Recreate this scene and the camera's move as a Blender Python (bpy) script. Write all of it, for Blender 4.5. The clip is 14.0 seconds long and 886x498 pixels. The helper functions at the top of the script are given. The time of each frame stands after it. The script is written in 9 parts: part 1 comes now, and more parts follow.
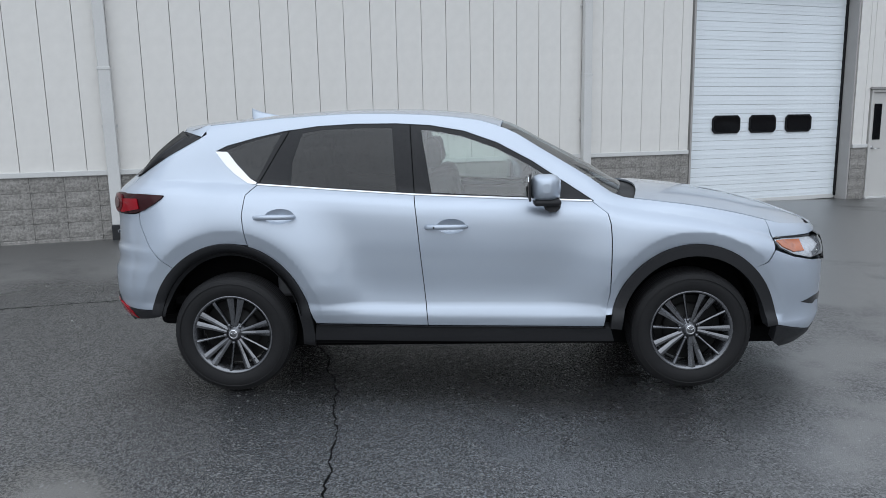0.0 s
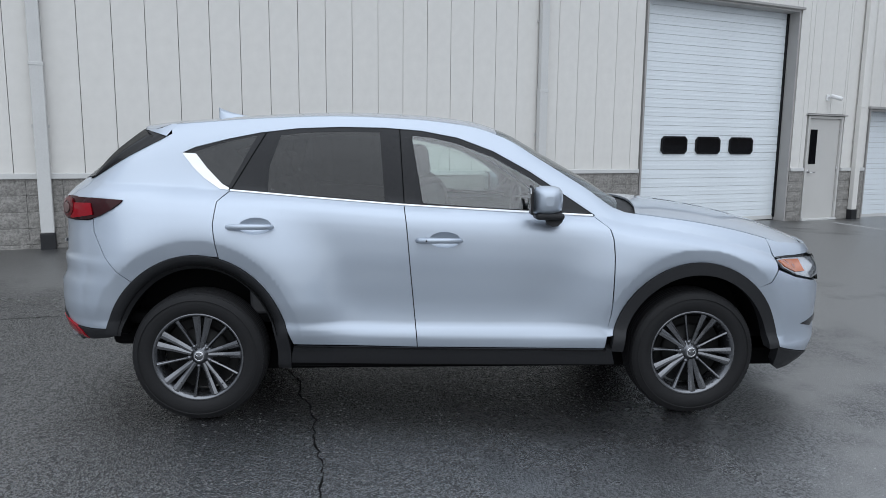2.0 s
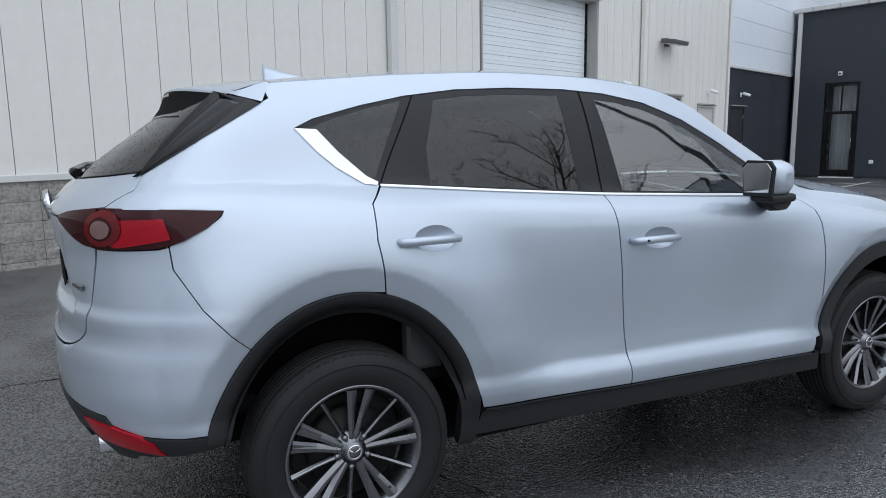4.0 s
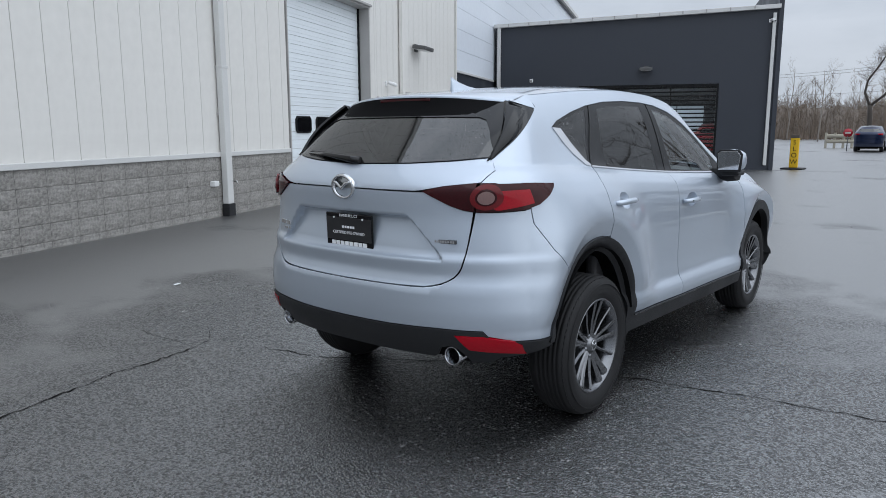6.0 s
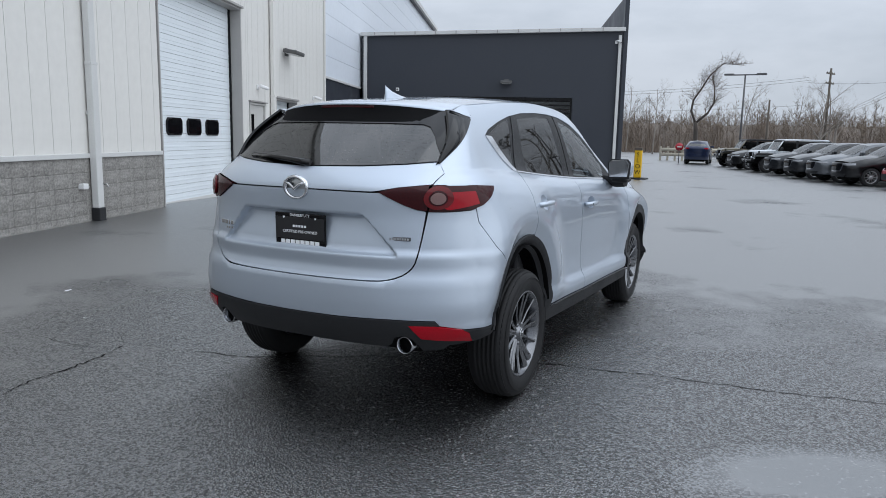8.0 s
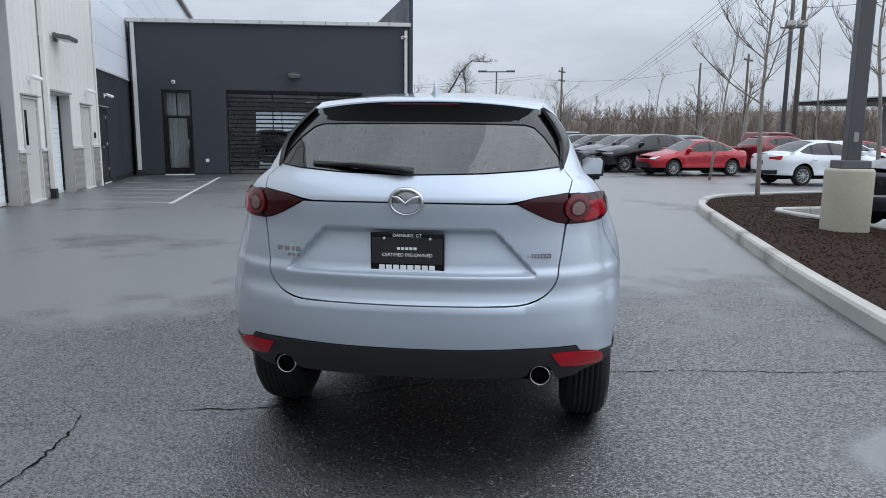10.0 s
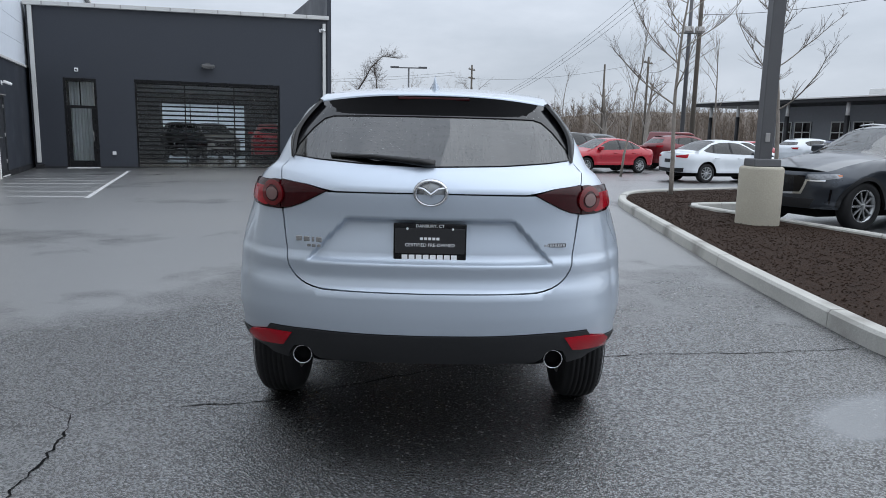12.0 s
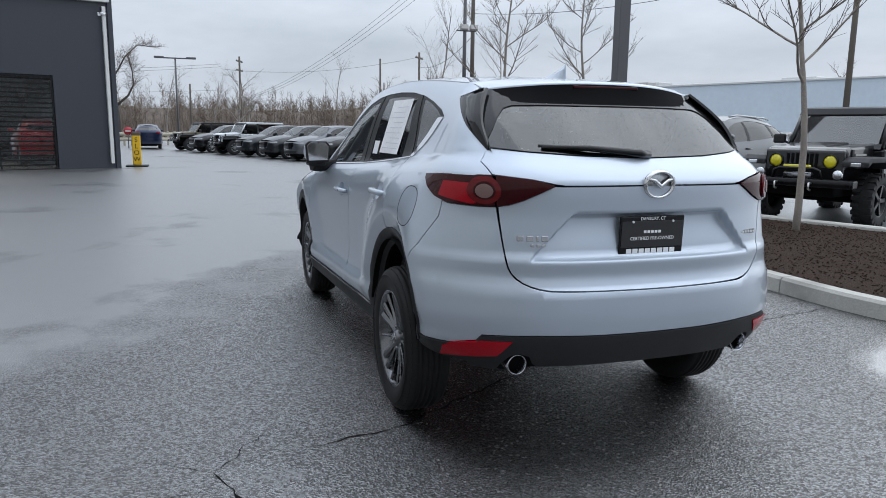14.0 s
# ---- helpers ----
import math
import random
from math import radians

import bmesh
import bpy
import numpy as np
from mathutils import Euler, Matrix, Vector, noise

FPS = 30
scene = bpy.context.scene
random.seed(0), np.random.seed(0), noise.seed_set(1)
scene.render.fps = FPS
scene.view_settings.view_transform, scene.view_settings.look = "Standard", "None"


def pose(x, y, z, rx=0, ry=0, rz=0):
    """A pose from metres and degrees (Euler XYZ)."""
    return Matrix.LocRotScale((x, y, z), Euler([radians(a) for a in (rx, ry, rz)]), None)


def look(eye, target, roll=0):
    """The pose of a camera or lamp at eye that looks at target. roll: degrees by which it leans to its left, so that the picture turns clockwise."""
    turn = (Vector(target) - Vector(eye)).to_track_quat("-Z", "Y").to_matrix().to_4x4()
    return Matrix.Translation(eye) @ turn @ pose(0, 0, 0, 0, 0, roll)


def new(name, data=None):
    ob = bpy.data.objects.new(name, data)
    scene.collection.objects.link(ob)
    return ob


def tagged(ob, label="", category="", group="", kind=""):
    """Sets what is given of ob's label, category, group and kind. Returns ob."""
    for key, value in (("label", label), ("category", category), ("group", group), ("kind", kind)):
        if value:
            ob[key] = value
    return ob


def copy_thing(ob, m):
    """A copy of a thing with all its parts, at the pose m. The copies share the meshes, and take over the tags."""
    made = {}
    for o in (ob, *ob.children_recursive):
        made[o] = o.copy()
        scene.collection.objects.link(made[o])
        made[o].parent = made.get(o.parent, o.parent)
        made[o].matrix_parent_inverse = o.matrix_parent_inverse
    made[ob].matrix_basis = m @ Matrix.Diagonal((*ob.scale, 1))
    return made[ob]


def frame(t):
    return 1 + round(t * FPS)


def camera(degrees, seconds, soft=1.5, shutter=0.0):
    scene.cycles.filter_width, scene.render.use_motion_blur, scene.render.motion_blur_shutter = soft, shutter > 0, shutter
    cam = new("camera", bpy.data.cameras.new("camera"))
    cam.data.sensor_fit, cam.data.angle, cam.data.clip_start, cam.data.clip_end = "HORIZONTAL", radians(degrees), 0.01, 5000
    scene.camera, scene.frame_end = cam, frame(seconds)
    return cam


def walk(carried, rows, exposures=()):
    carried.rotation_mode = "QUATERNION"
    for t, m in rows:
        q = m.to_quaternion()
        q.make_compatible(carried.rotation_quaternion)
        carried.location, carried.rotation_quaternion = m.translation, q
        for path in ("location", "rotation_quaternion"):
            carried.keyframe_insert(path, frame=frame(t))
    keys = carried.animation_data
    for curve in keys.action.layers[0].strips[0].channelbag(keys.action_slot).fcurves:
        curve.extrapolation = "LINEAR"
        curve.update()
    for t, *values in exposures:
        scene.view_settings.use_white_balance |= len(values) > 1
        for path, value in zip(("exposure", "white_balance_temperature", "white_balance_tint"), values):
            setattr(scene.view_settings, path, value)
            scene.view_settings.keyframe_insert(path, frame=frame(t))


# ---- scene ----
cam = camera(64.0, 14.0, soft=0.9)
PATH = [
    (0, (0.045, -4.903, 1.544), (-0.02, -2.933, 1.207), -1.1),
    (0.5, (0.014, -4.935, 1.539), (0.001, -2.96, 1.223), -1.1),
    (1, (-0.003, -4.92, 1.534), (0.008, -2.944, 1.231), -0.9),
    (1.5, (-0.068, -4.873, 1.521), (-0.022, -2.895, 1.226), -0.3),
    (2, (-0.288, -4.598, 1.494), (-0.161, -2.624, 1.199), 0.6),
    (2.5, (-0.651, -4.231, 1.491), (-0.382, -2.271, 1.193), 1.2),
    (3, (-1.015, -3.851, 1.52), (-0.552, -1.929, 1.218), 1.3),
    (3.5, (-1.434, -3.383, 1.493), (-0.763, -1.523, 1.191), 0.4),
    (4, (-2.054, -3.011, 1.395), (-1.191, -1.234, 1.082), -0.8),
    (4.2, (-2.318, -2.911, 1.369), (-1.394, -1.163, 1.062), -1.4),
    (6.3, (-4.685, -2.35, 1.43), (-3.077, -1.209, 1.096), 0.3),
    (6.5, (-4.758, -2.323, 1.423), (-3.119, -1.226, 1.093), 0.5),
    (7, (-4.825, -2.258, 1.42), (-3.133, -1.241, 1.099), 0.9),
    (7.5, (-4.865, -2.213, 1.42), (-3.14, -1.25, 1.106), 1.1),
    (8, (-4.948, -2.176, 1.418), (-3.184, -1.287, 1.105), 1.2),
    (8.2, (-4.982, -2.123, 1.403), (-3.196, -1.277, 1.091), 1.3),
    (10.3, (-5.015, -0.294, 1.432), (-3.048, -0.126, 1.112), 0.4),
    (10.5, (-5.058, -0.206, 1.429), (-3.088, -0.076, 1.109), 0.4),
    (11, (-5.126, -0.083, 1.422), (-3.153, -0.013, 1.101), 0.4),
    (11.5, (-5.139, -0.058, 1.42), (-3.165, -0.025, 1.097), 0.8),
    (12, (-5.127, -0.036, 1.413), (-3.153, -0.049, 1.087), 1.3),
    (12.5, (-5.106, 0.123, 1.381), (-3.136, 0.034, 1.048), 1.6),
    (13, (-4.948, 0.563, 1.385), (-2.989, 0.344, 1.049), 1.7),
    (13.5, (-4.828, 1.153, 1.378), (-2.9, 0.741, 1.042), 1.3),
    (14, (-4.62, 1.749, 1.368), (-2.757, 1.101, 1.037), 0.7),
]
walk(cam, [(t, look(eye, target, roll)) for t, eye, target, roll in PATH], [(0, -0.18), (3, -0.16), (7, -0.02), (8, 0.0), (11, 0.08), (14, 0.12)])

# overcast sky and one wide, weak sun behind the clouds
SUN_ELEV, SUN_AZ = radians(45), radians(-85)
world = bpy.data.worlds.new("overcast_sky")
scene.world = world
world.use_nodes = True
wn, wl = world.node_tree.nodes, world.node_tree.links
background = wn["Background"]
sky = wn.new("ShaderNodeTexSky")
sky.sky_type, sky.sun_disc = "NISHITA", False
sky.sun_elevation, sky.sun_rotation = SUN_ELEV, radians(90) - SUN_AZ
coords = wn.new("ShaderNodeTexCoord")
stretch = wn.new("ShaderNodeMapping")
stretch.inputs["Scale"].default_value = (1.6, 1.6, 5.0)
clouds = wn.new("ShaderNodeTexNoise")
clouds.inputs["Scale"].default_value, clouds.inputs["Detail"].default_value = 2.3, 6
clouds.inputs["Roughness"].default_value = 0.55
ramp = wn.new("ShaderNodeValToRGB")
ramp.color_ramp.elements[0].position, ramp.color_ramp.elements[0].color = 0.30, (7.3, 8.2, 9.45, 1)
ramp.color_ramp.elements[1].position, ramp.color_ramp.elements[1].color = 0.66, (9.7, 10.6, 12.0, 1)
blend = wn.new("ShaderNodeMix")
blend.data_type = "RGBA"
blend.inputs["Factor"].default_value = 0.93
wl.new(coords.outputs["Generated"], stretch.inputs["Vector"])
wl.new(stretch.outputs["Vector"], clouds.inputs["Vector"])
wl.new(clouds.outputs["Fac"], ramp.inputs["Fac"])
wl.new(sky.outputs["Color"], blend.inputs[6])
# an overcast sky is about three times as bright overhead as at the horizon
split = wn.new("ShaderNodeSeparateXYZ")
rise = wn.new("ShaderNodeMapRange")
rise.inputs["From Min"].default_value, rise.inputs["From Max"].default_value = 0.10, 0.95
rise.inputs["To Min"].default_value, rise.inputs["To Max"].default_value = 1.0, 2.7
lift = wn.new("ShaderNodeVectorMath")
lift.operation = "SCALE"
wl.new(coords.outputs["Generated"], split.inputs[0])
wl.new(split.outputs["Z"], rise.inputs["Value"])
wl.new(ramp.outputs["Color"], lift.inputs[0])
wl.new(rise.outputs["Result"], lift.inputs["Scale"])
wl.new(lift.outputs[0], blend.inputs[7])
wl.new(blend.outputs[2], background.inputs["Color"])
background.inputs["Strength"].default_value = 0.066

sun = new("sun", bpy.data.lights.new("sun", "SUN"))
sun.data.energy, sun.data.angle, sun.data.color = 1.2, radians(90), (0.93, 0.97, 1.0)
sun_way = Vector((math.cos(SUN_AZ) * math.cos(SUN_ELEV), math.sin(SUN_AZ) * math.cos(SUN_ELEV), math.sin(SUN_ELEV)))
sun.matrix_world = look(sun_way * 60, (0, 0, 0))
scene.view_settings.exposure = 0.0


# ---------------------------------------------------------------- materials
def mat(name, base, rough=0.6, metal=0.0, vary=0.12, scale=3.0, fine=60.0, bump=0.0, bump_scale=None, coat=0.0,
        rough_vary=0.1, island=0.0, stain=None, spec=0.5, coat_ior=1.5, coat_rough=0.03):
    """A procedural surface: base colour with broad and fine variation, uneven gloss and fine relief."""
    m = bpy.data.materials.new(name)
    m.use_nodes = True
    nt = m.node_tree
    n, l = nt.nodes, nt.links
    b = n["Principled BSDF"]
    tc = n.new("ShaderNodeTexCoord")
    broad, grain = n.new("ShaderNodeTexNoise"), n.new("ShaderNodeTexNoise")
    broad.inputs["Scale"].default_value, broad.inputs["Detail"].default_value = scale, 5
    grain.inputs["Scale"].default_value, grain.inputs["Detail"].default_value = fine, 3
    for t in (broad, grain):
        l.new(tc.outputs["Object"], t.inputs["Vector"])
    total = n.new("ShaderNodeMath")
    total.operation = "ADD"
    l.new(broad.outputs["Fac"], total.inputs[0])
    l.new(grain.outputs["Fac"], total.inputs[1])
    value = total.outputs[0]
    if island:
        info = n.new("ShaderNodeObjectInfo")
        more = n.new("ShaderNodeMath")
        more.operation, more.inputs[1].default_value = "MULTIPLY_ADD", island
        l.new(info.outputs["Random"], more.inputs[0])
        l.new(value, more.inputs[2])
        value = more.outputs[0]
    span = n.new("ShaderNodeMapRange")
    span.inputs["From Min"].default_value, span.inputs["From Max"].default_value = 0.6, 1.4 + island
    span.inputs["To Min"].default_value, span.inputs["To Max"].default_value = 1 - vary, 1 + vary
    l.new(value, span.inputs["Value"])
    tint = n.new("ShaderNodeMix")
    tint.data_type, tint.blend_type = "RGBA", "MULTIPLY"
    tint.inputs["Factor"].default_value = 1
    tint.inputs[6].default_value = (*base, 1)
    l.new(span.outputs["Result"], tint.inputs[7])
    colour = tint.outputs[2]
    if stain:
        spots = n.new("ShaderNodeTexNoise")
        spots.inputs["Scale"].default_value, spots.inputs["Detail"].default_value = stain[1], 6
        l.new(tc.outputs["Object"], spots.inputs["Vector"])
        cut = n.new("ShaderNodeMapRange")
        cut.inputs["From Min"].default_value, cut.inputs["From Max"].default_value = stain[2], stain[2] + 0.12
        l.new(spots.outputs["Fac"], cut.inputs["Value"])
        over = n.new("ShaderNodeMix")
        over.data_type = "RGBA"
        l.new(cut.outputs["Result"], over.inputs["Factor"])
        l.new(colour, over.inputs[6])
        over.inputs[7].default_value = (*stain[0], 1)
        colour = over.outputs[2]
    l.new(colour, b.inputs["Base Color"])
    gloss = n.new("ShaderNodeMapRange")
    gloss.inputs["From Min"].default_value, gloss.inputs["From Max"].default_value = 0.3, 0.7
    gloss.inputs["To Min"].default_value = max(0.02, rough - rough_vary)
    gloss.inputs["To Max"].default_value = min(1.0, rough + rough_vary)
    l.new(broad.outputs["Fac"], gloss.inputs["Value"])
    l.new(gloss.outputs["Result"], b.inputs["Roughness"])
    b.inputs["Metallic"].default_value = metal
    b.inputs["Coat Weight"].default_value = coat
    b.inputs["Coat Roughness"].default_value = coat_rough
    b.inputs["Coat IOR"].default_value = coat_ior
    b.inputs["Specular IOR Level"].default_value = spec
    if bump:
        relief = n.new("ShaderNodeTexNoise")
        relief.inputs["Scale"].default_value, relief.inputs["Detail"].default_value = bump_scale or fine, 4
        l.new(tc.outputs["Object"], relief.inputs["Vector"])
        bp = n.new("ShaderNodeBump")
        bp.inputs["Strength"].default_value, bp.inputs["Distance"].default_value = 1.0, bump
        l.new(relief.outputs["Fac"], bp.inputs["Height"])
        l.new(bp.outputs["Normal"], b.inputs["Normal"])
    return m


def glass_mat(name, tint, clear, rough=0.02, ior=1.5, haze=0.06):
    """Thin sheet glass: tinted see-through with a clear reflection that grows at grazing angles."""
    m = bpy.data.materials.new(name)
    m.use_nodes = True
    n, l = m.node_tree.nodes, m.node_tree.links
    n.remove(n["Principled BSDF"])
    out = n["Material Output"]
    see, body, shine = n.new("ShaderNodeBsdfTransparent"), n.new("ShaderNodeBsdfDiffuse"), n.new("ShaderNodeBsdfGlossy")
    see.inputs["Color"].default_value = (*(c * clear for c in tint), 1)
    body.inputs["Color"].default_value = (0.012, 0.013, 0.014, 1)
    shine.inputs["Roughness"].default_value = rough
    fres = n.new("ShaderNodeFresnel")
    fres.inputs["IOR"].default_value = ior
    inner, outer = n.new("ShaderNodeMixShader"), n.new("ShaderNodeMixShader")
    inner.inputs["Fac"].default_value = haze
    l.new(see.outputs[0], inner.inputs[1])
    l.new(body.outputs[0], inner.inputs[2])
    l.new(fres.outputs[0], outer.inputs["Fac"])
    l.new(inner.outputs[0], outer.inputs[1])
    l.new(shine.outputs[0], outer.inputs[2])
    l.new(outer.outputs[0], out.inputs["Surface"])
    return m


def asphalt_mat():
    """Wet asphalt: dark binder, pale aggregate, and a rain film that lies smooth in broad sheets and thin on the proud stones."""
    m = bpy.data.materials.new("wet_asphalt_ground")
    m.use_nodes = True
    n, l = m.node_tree.nodes, m.node_tree.links
    b = n["Principled BSDF"]
    tc = n.new("ShaderNodeTexCoord")

    def tex(kind, scale, detail=4):
        t = n.new(kind)
        t.inputs["Scale"].default_value = scale
        if kind == "ShaderNodeTexNoise":
            t.inputs["Detail"].default_value = detail
        l.new(tc.outputs["Object"], t.inputs["Vector"])
        return t

    def span(src, a, c, lo, hi):
        r = n.new("ShaderNodeMapRange")
        r.inputs["From Min"].default_value, r.inputs["From Max"].default_value = a, c
        r.inputs["To Min"].default_value, r.inputs["To Max"].default_value = lo, hi
        l.new(src, r.inputs["Value"])
        return r.outputs["Result"]

    def math2(op, a, c):
        r = n.new("ShaderNodeMath")
        r.operation = op
        for k, v in enumerate((a, c)):
            if isinstance(v, (int, float)):
                r.inputs[k].default_value = v
            else:
                l.new(v, r.inputs[k])
        return r.outputs[0]

    wet, mid, stones, grit = tex("ShaderNodeTexNoise", 0.33, 7), tex("ShaderNodeTexNoise", 2.2, 5), tex("ShaderNodeTexVoronoi", 105), tex("ShaderNodeTexNoise", 190, 3)
    wet.inputs["Roughness"].default_value = 0.6
    # rain gathers away from the worn apron behind and beside the parked car
    place = n.new("ShaderNodeSeparateXYZ")
    l.new(tc.outputs["Object"], place.inputs[0])
    dx = math2("MULTIPLY", math2("ADD", place.outputs["X"], 2.2), 0.30)
    dy = math2("MULTIPLY", math2("ADD", place.outputs["Y"], 0.6), 0.40)
    away = math2("SQRT", math2("ADD", math2("MULTIPLY", dx, dx), math2("MULTIPLY", dy, dy)), 0.0)
    pool = math2("ADD", span(away, 0.75, 1.9, -0.15, 0.17), wet.outputs["Fac"])
    sheet_ = span(math2("ADD", pool, math2("MULTIPLY", mid.outputs["Fac"], 0.16)), 0.53, 0.68, 0.0, 1.0)
    # the shallow pool by the car's rear corner
    wade = [math2("ADD", place.outputs["X"], 1.60), math2("ADD", place.outputs["Y"], 2.38)]
    c, s = math.cos(radians(-57)), math.sin(radians(-57))
    lx = math2("MULTIPLY", math2("ADD", math2("MULTIPLY", wade[0], c), math2("MULTIPLY", wade[1], s)), 1 / 0.62)
    ly = math2("MULTIPLY", math2("ADD", math2("MULTIPLY", wade[0], -s), math2("MULTIPLY", wade[1], c)), 1 / 0.27)
    rim = math2("SQRT", math2("ADD", math2("MULTIPLY", lx, lx), math2("MULTIPLY", ly, ly)), 0.0)
    pond = span(math2("ADD", rim, math2("MULTIPLY", mid.outputs["Fac"], 0.9)), 1.15, 1.65, 1.0, 0.0)
    sheet_ = math2("MAXIMUM", sheet_, pond)
    speck = n.new("ShaderNodeValToRGB")
    speck.color_ramp.elements[0].position, speck.color_ramp.elements[0].color = 0.0, (0.006, 0.0062, 0.0068, 1)
    speck.color_ramp.elements[1].position, speck.color_ramp.elements[1].color = 1.0, (0.15, 0.152, 0.155, 1)
    e = speck.color_ramp.elements.new(0.955)
    e.color = (0.013, 0.0133, 0.014, 1)
    sep = n.new("ShaderNodeSeparateColor")
    l.new(stones.outputs["Color"], sep.inputs["Color"])
    l.new(sep.outputs[0], speck.inputs["Fac"])
    mul = n.new("ShaderNodeMix")
    mul.data_type, mul.blend_type = "RGBA", "MULTIPLY"
    mul.inputs["Factor"].default_value = 1
    l.new(speck.outputs["Color"], mul.inputs[6])
    l.new(span(mid.outputs["Fac"], 0.3, 0.7, 0.7, 1.3), mul.inputs[7])
    l.new(mul.outputs[2], b.inputs["Base Color"])
    l.new(span(sheet_, 0.0, 1.0, ROUGH_DRY, ROUGH_WET), b.inputs["Roughness"])
    b.inputs["Specular IOR Level"].default_value = 0.12
    h = math2("ADD", stones.outputs["Distance"], grit.outputs["Fac"])
    bp = n.new("ShaderNodeBump")
    bp.inputs["Strength"].default_value, bp.inputs["Distance"].default_value = 0.9, 0.008
    l.new(h, bp.inputs["Height"])
    l.new(bp.outputs["Normal"], b.inputs["Normal"])
    proud = span(math2("ADD", sep.outputs[1], grit.outputs["Fac"]), 0.55, 1.2, 0.35, 1.0)
    l.new(math2("MAXIMUM", math2("MAXIMUM", sheet_, pond), proud), b.inputs["Coat Weight"])
    l.new(math2("MULTIPLY", span(sheet_, 0.0, 1.0, FILM_DRY, FILM_WET), span(pond, 0.0, 1.0, 1.0, 0.45)), b.inputs["Coat Roughness"])
    l.new(span(sheet_, 0.0, 1.0, FILM_IOR_DRY, FILM_IOR_WET), b.inputs["Coat IOR"])
    film = n.new("ShaderNodeBump")
    film.inputs["Distance"].default_value = 0.010
    l.new(math2("MULTIPLY", span(sheet_, 0.0, 1.0, 0.5, 0.13), span(pond, 0.0, 1.0, 1.0, 0.0)), film.inputs["Strength"])
    l.new(h, film.inputs["Height"])
    l.new(film.outputs["Normal"], b.inputs["Coat Normal"])
    return m


